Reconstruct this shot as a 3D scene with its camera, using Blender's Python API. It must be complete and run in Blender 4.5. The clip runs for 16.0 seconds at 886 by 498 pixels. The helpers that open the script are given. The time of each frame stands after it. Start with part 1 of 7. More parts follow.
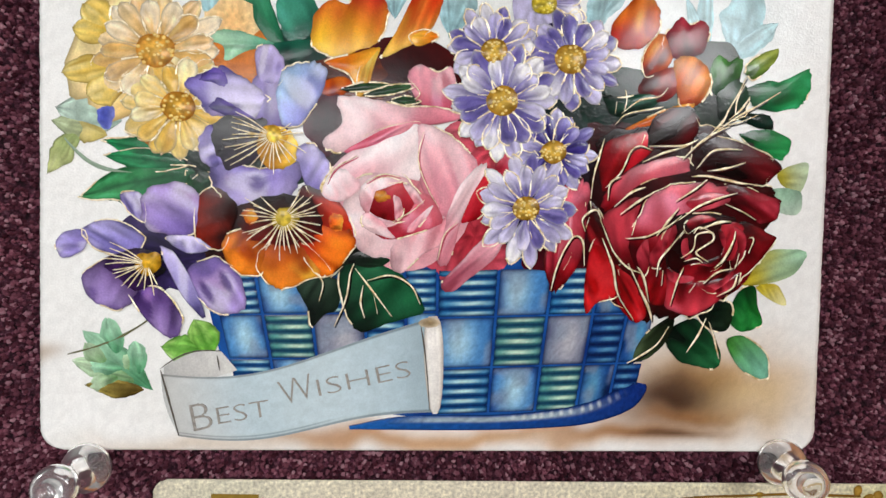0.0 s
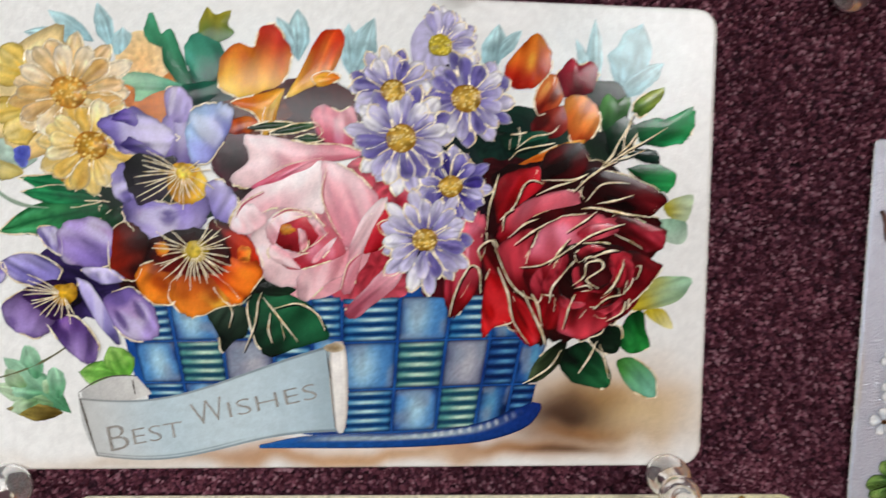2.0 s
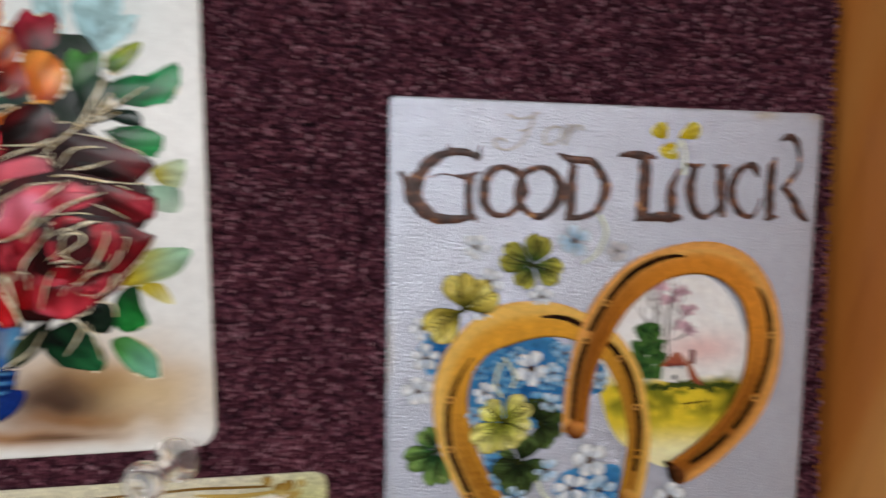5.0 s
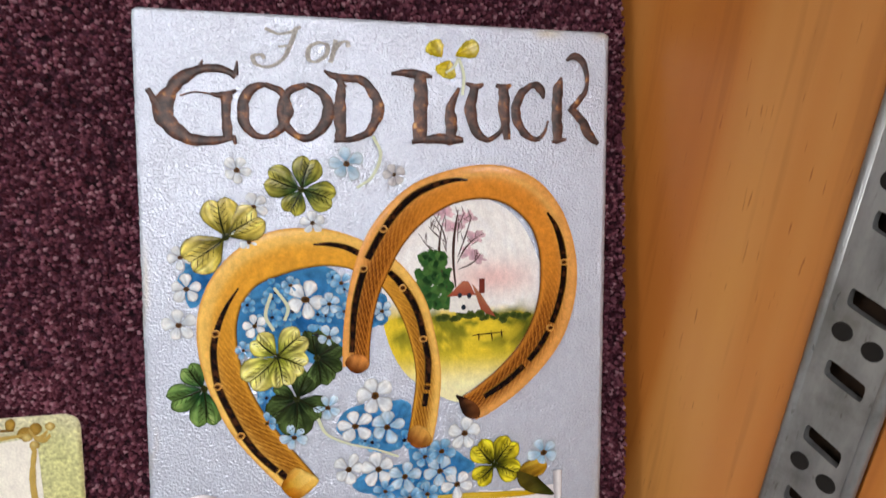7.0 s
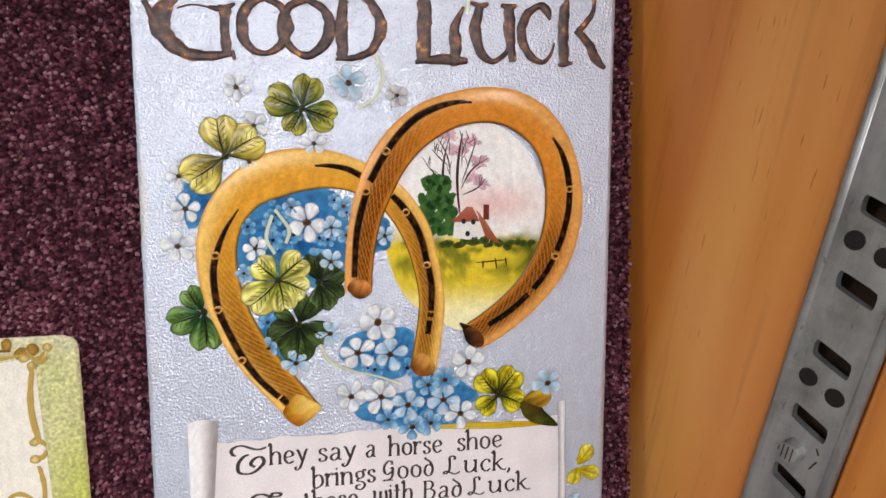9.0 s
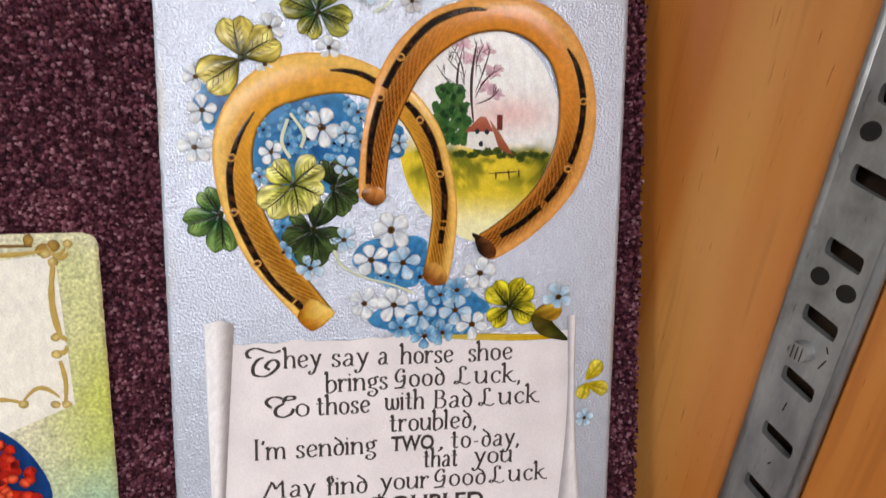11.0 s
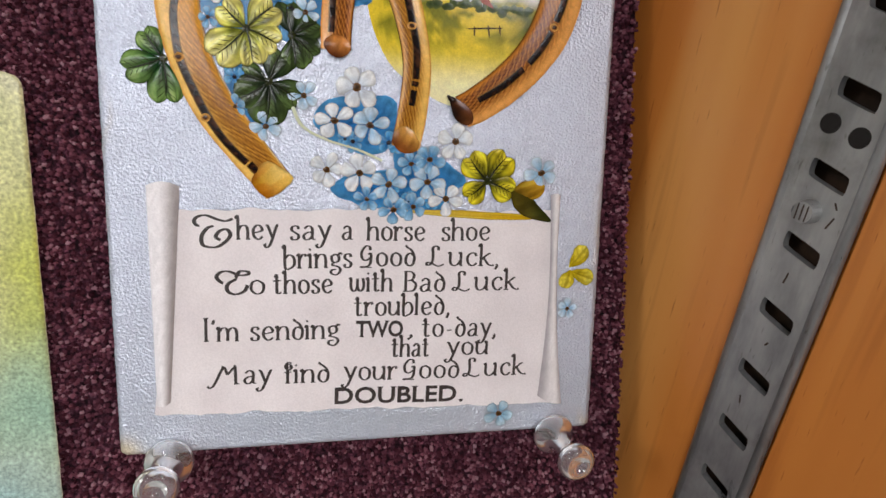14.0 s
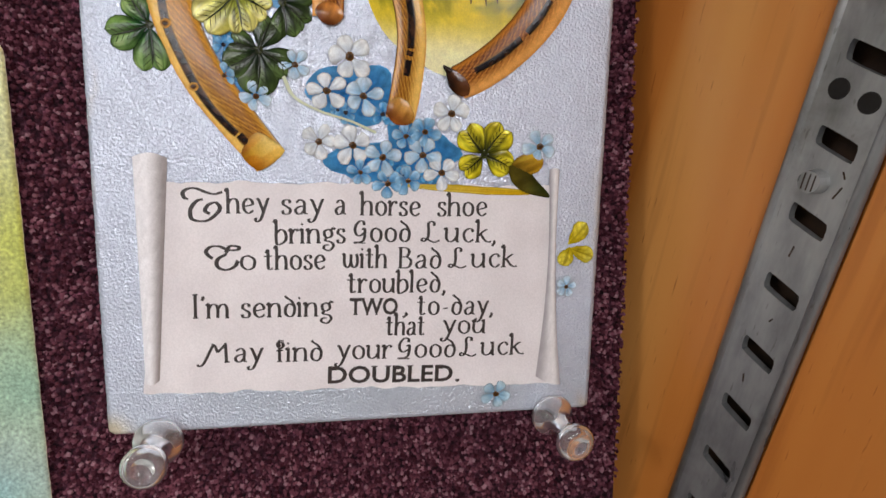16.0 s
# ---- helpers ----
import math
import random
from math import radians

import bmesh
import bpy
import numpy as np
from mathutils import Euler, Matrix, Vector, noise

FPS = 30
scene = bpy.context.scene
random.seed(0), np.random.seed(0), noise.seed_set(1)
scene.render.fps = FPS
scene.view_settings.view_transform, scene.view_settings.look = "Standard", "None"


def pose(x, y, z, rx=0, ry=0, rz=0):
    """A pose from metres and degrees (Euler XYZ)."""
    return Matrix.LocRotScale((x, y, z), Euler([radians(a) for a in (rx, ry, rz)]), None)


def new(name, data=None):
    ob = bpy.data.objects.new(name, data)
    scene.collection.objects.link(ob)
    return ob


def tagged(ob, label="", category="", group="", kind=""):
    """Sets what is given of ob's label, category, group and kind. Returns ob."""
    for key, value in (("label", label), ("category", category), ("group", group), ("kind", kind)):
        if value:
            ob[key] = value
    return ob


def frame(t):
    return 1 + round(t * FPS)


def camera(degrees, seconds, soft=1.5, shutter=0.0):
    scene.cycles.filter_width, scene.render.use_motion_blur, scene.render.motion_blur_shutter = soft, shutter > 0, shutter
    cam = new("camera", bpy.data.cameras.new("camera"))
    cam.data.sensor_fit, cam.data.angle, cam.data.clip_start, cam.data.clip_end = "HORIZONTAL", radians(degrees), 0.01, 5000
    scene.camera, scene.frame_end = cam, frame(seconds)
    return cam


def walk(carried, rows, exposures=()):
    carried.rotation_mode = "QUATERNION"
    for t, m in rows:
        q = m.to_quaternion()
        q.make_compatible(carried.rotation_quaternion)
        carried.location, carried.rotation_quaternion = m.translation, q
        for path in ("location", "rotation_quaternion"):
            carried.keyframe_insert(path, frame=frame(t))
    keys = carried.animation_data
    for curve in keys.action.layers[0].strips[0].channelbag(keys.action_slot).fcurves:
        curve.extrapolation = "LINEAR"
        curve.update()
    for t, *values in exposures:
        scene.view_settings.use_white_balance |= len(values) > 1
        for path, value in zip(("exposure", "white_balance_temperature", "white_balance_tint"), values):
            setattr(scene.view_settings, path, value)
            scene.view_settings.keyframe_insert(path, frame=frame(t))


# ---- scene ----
cam = camera(74.3, 16.0, shutter=0.8)
# the pin board leans back by 15 degrees; things on it are placed in its own frame, x along it, z up it, y into it
BOARD = pose(0, 0, 1.5, -15, 0, 0)
ROWS = [
    (0.0, 0.00339, -0.10753, 0.00042, 87.935, -1.091, -2.926),
    (0.5, 0.00336, -0.10694, 0.00028, 87.687, -0.986, -3.107),
    (1.0, 0.00622, -0.10744, 0.00015, 87.970, -0.881, -3.539),
    (1.5, 0.01248, -0.11119, 0.00328, 86.907, -0.688, -3.269),
    (2.0, 0.02062, -0.11467, 0.00816, 87.176, -0.913, -3.486),
    (2.5, 0.02850, -0.11820, 0.01036, 87.387, -0.543, -3.771),
    (3.0, 0.03177, -0.11965, 0.01021, 87.960, -0.373, -3.826),
    (3.5, 0.04012, -0.11806, 0.01108, 87.475, -0.325, -4.310),
    (4.0, 0.06047, -0.11739, 0.01111, 86.960, -0.049, -5.232),
    (4.5, 0.08566, -0.11647, 0.01066, 85.029, 0.419, -5.399),
    (5.0, 0.11024, -0.11513, 0.00594, 85.212, 0.560, -7.862),
    (5.2, 0.11978, -0.11672, 0.00364, 86.282, 0.886, -8.976),
    (7.3, 0.15081, -0.11642, -0.01310, 84.972, 1.849, -10.782),
    (7.5, 0.15014, -0.11542, -0.01478, 84.658, 1.954, -11.046),
    (8.0, 0.15104, -0.11375, -0.02021, 84.482, 1.872, -11.152),
    (8.5, 0.15141, -0.11460, -0.02239, 83.983, 1.717, -10.784),
    (8.7, 0.15007, -0.11512, -0.02264, 84.264, 1.640, -10.813),
    (11.0, 0.14733, -0.11818, -0.03860, 82.783, 1.100, -9.901),
    (11.5, 0.14833, -0.11807, -0.04348, 82.593, 0.920, -10.099),
    (12.0, 0.15004, -0.11932, -0.05001, 82.594, 0.510, -9.883),
    (12.5, 0.14819, -0.11825, -0.05252, 82.549, 0.277, -10.433),
    (13.0, 0.14522, -0.11524, -0.05577, 82.081, -0.006, -10.446),
    (13.5, 0.14896, -0.11252, -0.05946, 81.594, -0.045, -10.774),
    (14.0, 0.15195, -0.11092, -0.06231, 81.203, 0.188, -10.743),
    (14.5, 0.15297, -0.11013, -0.06308, 81.230, 0.380, -10.727),
    (15.0, 0.15382, -0.10948, -0.06389, 81.032, 0.427, -10.682),
    (15.5, 0.15326, -0.10907, -0.06502, 81.015, 0.425, -10.619),
    (16.0, 0.15333, -0.10890, -0.06659, 80.811, 0.193, -10.639),
]
EXPOSURES = [(0, 0.2), (0.5, 0.24), (1.0, 0.3), (2.5, 0.06), (3.0, 0.08), (4.0, 0.36), (4.5, 0.18), (5.2, -0.06), (7.3, 0.48), (11, 0.42), (13, 0.3), (16, 0.22)]
walk(cam, [(t, BOARD @ pose(x, y, z, rx, ry, rz)) for t, x, y, z, rx, ry, rz in ROWS], EXPOSURES)

# ---- light: ceiling panels in a plain room ----
world = bpy.data.worlds.new("world")
scene.world = world
world.use_nodes = True
world.node_tree.nodes["Background"].inputs[0].default_value = (0.9, 0.95, 1.0, 1)
world.node_tree.nodes["Background"].inputs[1].default_value = 0.12


def area(name, m, sx, sy, watts, colour):
    data = bpy.data.lights.new(name, "AREA")
    data.shape, data.size, data.size_y, data.energy, data.color = "RECTANGLE", sx, sy, watts, colour
    ob = new(name, data)
    ob.matrix_world = m
    return ob


PANELS = [(1.32, -1.85, 2.69, 66), (-0.6, -2.5, 2.69, 38), (-1.7, -4.0, 2.69, 12), (-2.2, -0.95, 2.69, 13)]
for px, py, pz, watts in PANELS:
    area("panel_lamp", pose(px, py, pz - 0.012, 0, 0, 0), 1.16, 0.56, watts, (0.985, 0.985, 1.0))


# ---- materials ----
def lin(h):
    """A linear colour from a hex code."""
    v = [int(h[i:i + 2], 16) / 255 for i in (1, 3, 5)]
    return np.array([c / 12.92 if c <= 0.04045 else ((c + 0.055) / 1.055) ** 2.4 for c in v])


def material(name, rough=0.5, metal=0.0, colour=(0.8, 0.8, 0.8)):
    m = bpy.data.materials.new(name)
    m.use_nodes = True
    b = m.node_tree.nodes["Principled BSDF"]
    b.inputs["Base Color"].default_value = (*colour, 1)
    b.inputs["Roughness"].default_value = rough
    b.inputs["Metallic"].default_value = metal
    return m, m.node_tree.nodes, m.node_tree.links, b


def noise_node(n, l, scale, detail=4, rough=0.6, stretch=(1, 1, 1), coords="Object"):
    tc, mp, nz = n.new("ShaderNodeTexCoord"), n.new("ShaderNodeMapping"), n.new("ShaderNodeTexNoise")
    mp.inputs["Scale"].default_value = stretch
    l.new(tc.outputs[coords], mp.inputs["Vector"])
    l.new(mp.outputs[0], nz.inputs["Vector"])
    nz.inputs["Scale"].default_value, nz.inputs["Detail"].default_value, nz.inputs["Roughness"].default_value = scale, detail, rough
    return nz


def ramp_node(n, l, src, *stops):
    r = n.new("ShaderNodeValToRGB")
    while len(r.color_ramp.elements) < len(stops):
        r.color_ramp.elements.new(0.5)
    for e, (p, c) in zip(r.color_ramp.elements, stops):
        e.position, e.color = p, (*c, 1)
    l.new(src, r.inputs[0])
    return r


def mix_node(n, l, kind, f, a, b):
    x = n.new("ShaderNodeMix")
    x.data_type, x.blend_type = "RGBA", kind
    for sock, v in ((x.inputs[0], f), (x.inputs[6], a), (x.inputs[7], b)):
        if isinstance(v, bpy.types.NodeSocket):
            l.new(v, sock)
        elif isinstance(v, (int, float)):
            sock.default_value = v
        else:
            sock.default_value = (*v, 1)
    return x.outputs[2]


def bump_node(n, l, b, src, strength, dist):
    u = n.new("ShaderNodeBump")
    u.inputs["Strength"].default_value, u.inputs["Distance"].default_value = strength, dist
    l.new(src, u.inputs["Height"])
    l.new(u.outputs[0], b.inputs["Normal"])
    return u


def print_material(name, rough, grain, grain_size, speck=0.12, metal=0.0, spec=0.5, brushed=0.55, depth=0.25, dots=3200):
    """Printed, embossed card: the ink's colour comes from the mesh, with stipple, faint stains and an embossed grain."""
    m, n, l, b = material(name, rough, metal)
    at = n.new("ShaderNodeAttribute")
    at.attribute_name = "ink"
    st = noise_node(n, l, dots, 2)
    big = noise_node(n, l, 90, 3)
    r1 = ramp_node(n, l, st.outputs["Fac"], (0.3, (1 - speck,) * 3), (0.7, (1 + speck * 0.6,) * 3))
    r2 = ramp_node(n, l, big.outputs["Fac"], (0.3, (0.955, 0.95, 0.94)), (0.7, (1.02, 1.02, 1.02)))
    c = mix_node(n, l, "MULTIPLY", 1.0, at.outputs["Color"], r1.outputs[0])
    c = mix_node(n, l, "MULTIPLY", 1.0, c, r2.outputs[0])
    brush = noise_node(n, l, 650, 3, 0.6, (1.0, 1.0, 0.55))
    r3 = ramp_node(n, l, brush.outputs["Fac"], (0.32, (0.84, 0.82, 0.84)), (0.68, (1.10, 1.10, 1.08)))
    c = mix_node(n, l, "MULTIPLY", brushed, c, r3.outputs[0])
    l.new(c, b.inputs["Base Color"])
    b.inputs["Specular IOR Level"].default_value = spec
    g = noise_node(n, l, 1.0 / grain_size, 2, 0.5)
    bump_node(n, l, b, g.outputs["Fac"], grain, grain_size * depth)
    return m


PRINT = print_material("printed_card", 0.16, 0.17, 0.00045, spec=0.14)
PAPER = print_material("coated_card", 0.25, 0.5, 0.00042, 0.07, brushed=0.0, depth=0.3)
SILVER = print_material("silvered_card", 0.26, 1.0, 0.00050, 0.12, 0.45, brushed=0.25, depth=0.60)
STIPPLE = print_material("stippled_card", 0.3, 0.35, 0.0006, 0.42, brushed=0.3, dots=1500)

GILT, n, l, b = material("worn_gilt", 0.38, 0.45, lin("#d9c79a"))
nz = noise_node(n, l, 900, 3)
l.new(ramp_node(n, l, nz.outputs["Fac"], (0.3, lin("#b89a5c")), (0.6, lin("#faf0d4"))).outputs[0], b.inputs["Base Color"])

INK, n, l, b = material("dark_ink", 0.4, 0.0, lin("#2a211f"))
nz = noise_node(n, l, 1500, 2)
l.new(ramp_node(n, l, nz.outputs["Fac"], (0.3, lin("#1c1615")), (0.7, lin("#3c302c"))).outputs[0], b.inputs["Base Color"])
GREY_INK, n, l, b = material("grey_ink", 0.4, 0.0, lin("#7d7a76"))
nz = noise_node(n, l, 1500, 2)
l.new(ramp_node(n, l, nz.outputs["Fac"], (0.3, lin("#7a7670")), (0.7, lin("#a19c94"))).outputs[0], b.inputs["Base Color"])
PALE_INK, n, l, b = material("pale_green_ink", 0.4, 0.0, lin("#c9cfae"))
BRONZE_INK, n, l, b = material("bronze_ink", 0.42, 0.1, lin("#4a3228"))
nz = noise_node(n, l, 420, 3)
l.new(ramp_node(n, l, nz.outputs["Fac"], (0.40, lin("#2c1a16")), (0.56, lin("#553428")), (0.64, lin("#7a4a28")), (0.72, lin("#b88444"))).outputs[0], b.inputs["Base Color"])

# maroon looped carpet: light and dark fibre ends over a deep ground
CARPET, n, l, b = material("maroon_carpet", 0.95)
n1 = noise_node(n, l, 900, 3, 0.7)
n2 = noise_node(n, l, 60, 3, 0.6)
n3 = n.new("ShaderNodeTexVoronoi")
n3.inputs["Scale"].default_value = 1500
l.new(n.new("ShaderNodeTexCoord").outputs["Object"], n3.inputs["Vector"])
c1 = ramp_node(n, l, n1.outputs["Fac"], (0.38, lin("#1b0c13")), (0.50, lin("#3a1d28")), (0.60, lin("#54303d")), (0.72, lin("#805764")))
c2 = ramp_node(n, l, n2.outputs["Fac"], (0.3, (0.75, 0.75, 0.78)), (0.7, (1.15, 1.1, 1.1)))
sep = n.new("ShaderNodeSeparateColor")
l.new(n3.outputs["Color"], sep.inputs[0])
c3n = ramp_node(n, l, sep.outputs[0], (0.0, (0.5, 0.48, 0.5)), (0.55, (0.85, 0.83, 0.84)), (0.80, (1.15, 1.1, 1.12)), (0.95, (2.1, 1.9, 1.95)))
cc = mix_node(n, l, "MULTIPLY", 1.0, c1.outputs[0], c2.outputs[0])
l.new(mix_node(n, l, "MULTIPLY", 0.9, cc, c3n.outputs[0]), b.inputs["Base Color"])
b.inputs["Specular IOR Level"].default_value = 0.15
b.inputs["Sheen Weight"].default_value = 0.0
bump_node(n, l, b, n1.outputs["Fac"], 0.9, 0.0009)

TUFT, n, l, b = material("maroon_tufts", 0.9)
geo = n.new("ShaderNodeNewGeometry")
r1 = ramp_node(n, l, geo.outputs["Random Per Island"], (0.0, lin("#30131c")), (0.5, lin("#58303b")), (0.82, lin("#7c4c59")), (1.0, lin("#a27d86")))
t2 = noise_node(n, l, 70, 3)
r2 = ramp_node(n, l, t2.outputs["Fac"], (0.3, (0.72, 0.72, 0.75)), (0.7, (1.12, 1.08, 1.08)))
l.new(mix_node(n, l, "MULTIPLY", 1.0, r1.outputs[0], r2.outputs[0]), b.inputs["Base Color"])
b.inputs["Specular IOR Level"].default_value = 0.06
t3 = noise_node(n, l, 5000, 2)
bump_node(n, l, b, t3.outputs["Fac"], 0.6, 0.0002)

# varnished pine: long grain along z, fine dark pores
PINE, n, l, b = material("varnished_pine", 0.33)
g1 = noise_node(n, l, 14, 3, 0.5, (2.6, 2.6, 0.14))
g2 = noise_node(n, l, 330, 2, 0.5, (1.0, 1.0, 0.06))
g3 = noise_node(n, l, 5, 2, 0.5, (1, 1, 0.6))
c1 = ramp_node(n, l, g1.outputs["Fac"], (0.30, lin("#b46628")), (0.5, lin("#c87d38")), (0.70, lin("#dc9e58")))
c2 = ramp_node(n, l, g2.outputs["Fac"], (0.32, (0.50, 0.38, 0.28)), (0.43, (1, 1, 1)))
c3 = ramp_node(n, l, g3.outputs["Fac"], (0.3, (0.86, 0.82, 0.78)), (0.7, (1.05, 1.04, 1.0)))
c = mix_node(n, l, "MULTIPLY", 0.25, c1.outputs[0], c2.outputs[0])
g4 = noise_node(n, l, 1900, 2, 0.5, (1.0, 1.0, 0.07))
c4 = ramp_node(n, l, g4.outputs["Fac"], (0.26, (0.55, 0.38, 0.26)), (0.32, (1, 1, 1)))
c = mix_node(n, l, "MULTIPLY", 0.85, c, c4.outputs[0])
l.new(mix_node(n, l, "MULTIPLY", 1.0, c, c3.outputs[0]), b.inputs["Base Color"])
bump_node(n, l, b, g2.outputs["Fac"], 0.12, 0.0004)

STEEL, n, l, b = material("zinc_plated_steel", 0.36, 0.6, lin("#a6a8ab"))
s1 = noise_node(n, l, 220, 4, 0.6, (1, 1, 0.25))
s2 = noise_node(n, l, 75, 5, 0.65)
s3 = noise_node(n, l, 1400, 2, 0.5, (1.0, 1.0, 0.2))
cs = ramp_node(n, l, s1.outputs["Fac"], (0.3, lin("#808182")), (0.7, lin("#acacab")))
cd = ramp_node(n, l, s2.outputs["Fac"], (0.30, (0.62, 0.60, 0.57)), (0.48, (0.98, 0.98, 0.98)), (0.72, (1.16, 1.16, 1.15)))
ck = ramp_node(n, l, s3.outputs["Fac"], (0.27, (0.55, 0.53, 0.5)), (0.33, (1, 1, 1)))
cs = mix_node(n, l, "MULTIPLY", 0.9, cs.outputs[0], cd.outputs[0])
l.new(mix_node(n, l, "MULTIPLY", 0.7, cs, ck.outputs[0]), b.inputs["Base Color"])
l.new(ramp_node(n, l, s1.outputs["Fac"], (0.3, (0.26,) * 3), (0.7, (0.42,) * 3)).outputs[0], b.inputs["Roughness"])
bump_node(n, l, b, s1.outputs["Fac"], 0.1, 0.0003)
# brown of the shade painted behind the slots, also of small dark marks
SLOT_DARK, n, l, b = material("slot_shade_and_marks", 0.8, 0.0, lin("#5a4028"))
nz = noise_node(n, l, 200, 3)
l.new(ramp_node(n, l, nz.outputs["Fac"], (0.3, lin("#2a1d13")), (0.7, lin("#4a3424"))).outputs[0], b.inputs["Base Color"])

ACRYLIC, n, l, b = material("clear_acrylic", 0.03, 0.0, (0.97, 0.97, 0.98))
b.inputs["Transmission Weight"].default_value = 0.93
b.inputs["IOR"].default_value = 1.49
HOLE_SHADE = material("hole_shade", 0.9, 0.0, lin("#15100c"))[0]
PIN_STEEL = material("pin_steel", 0.25, 1.0, lin("#c9c9cc"))[0]

WALL, n, l, b = material("painted_wall", 0.85, 0.0, (0.62, 0.60, 0.56))
nz = noise_node(n, l, 30, 4)
l.new(ramp_node(n, l, nz.outputs["Fac"], (0.3, (0.44, 0.43, 0.41)), (0.7, (0.50, 0.49, 0.47))).outputs[0], b.inputs["Base Color"])
CEILING = material("ceiling_paint", 0.9, 0.0, (0.75, 0.75, 0.74))[0]
FLOOR, n, l, b = material("grey_carpet_floor", 0.95, 0.0, (0.2, 0.2, 0.21))
nz = noise_node(n, l, 200, 4)
l.new(ramp_node(n, l, nz.outputs["Fac"], (0.3, (0.13, 0.125, 0.12)), (0.7, (0.20, 0.195, 0.19))).outputs[0], b.inputs["Base Color"])
DIFFUSER, n, l, b = material("panel_diffuser", 0.6, 0.0, (0.9, 0.9, 0.88))
b.inputs["Emission Color"].default_value = (0.985, 0.985, 1.0, 1)
b.inputs["Emission Strength"].default_value = 3.4
WHITE_METAL = material("white_metal", 0.4, 0.0, (0.8, 0.8, 0.8))[0]


# ---- mesh helpers ----
def link_mesh(name, verts, faces, mats, parent=None, label="", ink=None, slots=None, smooth=True):
    me = bpy.data.meshes.new(name)
    me.from_pydata([tuple(v) for v in verts], [], [tuple(f) for f in faces])
    for m in (mats if isinstance(mats, (list, tuple)) else [mats]):
        me.materials.append(m)
    if ink is not None:
        at = me.color_attributes.new("ink", "FLOAT_COLOR", "POINT")
        flat = np.ones((len(verts), 4), dtype=np.float32)
        flat[:, :3] = np.clip(np.array(ink), 0.003, 0.95) ** 1.24
        at.data.foreach_set("color", flat.ravel())
    if slots is not None:
        me.polygons.foreach_set("material_index", np.array(slots, dtype=np.int32))
    if smooth:
        me.polygons.foreach_set("use_smooth", np.ones(len(me.polygons), dtype=bool))
    me.update()
    ob = new(name, me)
    if parent is not None:
        ob.parent = parent
    if label:
        tagged(ob, label)
    return ob


def part(name, bm, mat, parent, label="", smooth=False):
    me = bpy.data.meshes.new(name)
    bm.to_mesh(me)
    bm.free()
    me.materials.append(mat)
    if smooth:
        me.polygons.foreach_set("use_smooth", np.ones(len(me.polygons), dtype=bool))
    ob = new(name, me)
    if parent is not None:
        ob.parent = parent
    if label:
        tagged(ob, label)
    return ob


def box_bm(x0, x1, y0, y1, z0, z1, bevel=0.0):
    bm = bmesh.new()
    bmesh.ops.create_cube(bm, size=1.0, matrix=Matrix.Translation(((x0 + x1) / 2, (y0 + y1) / 2, (z0 + z1) / 2)) @ Matrix.Diagonal((x1 - x0, y1 - y0, z1 - z0, 1)))
    if bevel:
        bmesh.ops.bevel(bm, geom=bm.edges[:], offset=bevel, segments=2, affect="EDGES")
    return bm


def thing(name, m, label, category, group="", kind=""):
    ob = new(name)
    ob.empty_display_size = 0.01
    ob.matrix_world = m
    return tagged(ob, label, category, group, kind)


# ---- the room ----
def slab(name, x0, x1, y0, y1, z0, z1, mat, label, category):
    ob = part(name, box_bm(x0, x1, y0, y1, z0, z1), mat, None)
    return tagged(ob, label, category, kind="structure")


slab("floor", -3, 3, -5, 1.2, -0.1, 0, FLOOR, "grey carpeted floor of the room", "floor")
slab("ceiling", -3, 3, -5, 1.2, 2.7, 2.8, CEILING, "plain white painted ceiling", "ceiling")
slab("wall_north", -3, 3, 1.2, 1.3, 0, 2.7, WALL, "plain pale painted wall", "wall")
slab("wall_south", -3, 3, -5.1, -5, 0, 2.7, WALL, "plain pale painted wall", "wall")
slab("wall_east", 3, 3.1, -5, 1.2, 0, 2.7, WALL, "plain pale painted wall", "wall")
slab("wall_west", -3.1, -3, -5, 1.2, 0, 2.7, WALL, "plain pale painted wall", "wall")
for px, py, pz, watts in PANELS:
    lampfix = thing("ceiling_light", pose(px, py, pz), "square white ceiling light panel with a frosted diffuser", "ceiling light", "ceiling lights")
    bm = box_bm(-0.60, 0.60, -0.30, 0.30, 0.0, 0.01, 0.002)
    part("frame", bm, WHITE_METAL, lampfix)
    part("diffuser", box_bm(-0.585, 0.585, -0.285, 0.285, -0.006, -0.0005), DIFFUSER, lampfix, "glowing frosted diffuser")

# ---- the display: board, pine side, slotted strip ----
MM = 0.001


def on_board(x, z, y=0.0, turn=0.0):
    """A pose on the board's face from millimetres; turn in degrees, counter-clockwise as seen."""
    return BOARD @ pose(x * MM, y * MM, z * MM, 0, -turn, 0)


# carpeted board, 12 mm thick, with a gently uneven pile
NX, NZ = 260, 180
BX0, BX1, BZ0, BZ1 = -330.0, 213.0, -300.0, 260.0
vs, fs = [], []
for j in range(NZ + 1):
    for i in range(NX + 1):
        x, z = BX0 + (BX1 - BX0) * i / NX, BZ0 + (BZ1 - BZ0) * j / NZ
        edge = min(x - BX0, BX1 - x, z - BZ0, BZ1 - z)
        y = 1.9 + 0.2 * noise.noise((x * 0.35, z * 0.35, 0)) + 1.2 * math.exp(-max(edge, 0) / 1.5)
        vs.append((x * MM, y * MM, z * MM))
for j in range(NZ):
    for i in range(NX):
        a = j * (NX + 1) + i
        fs.append((a, a + 1, a + NX + 2, a + NX + 1))
board = thing("pin_board", BOARD, "leaning pin board covered in maroon looped carpet", "board")
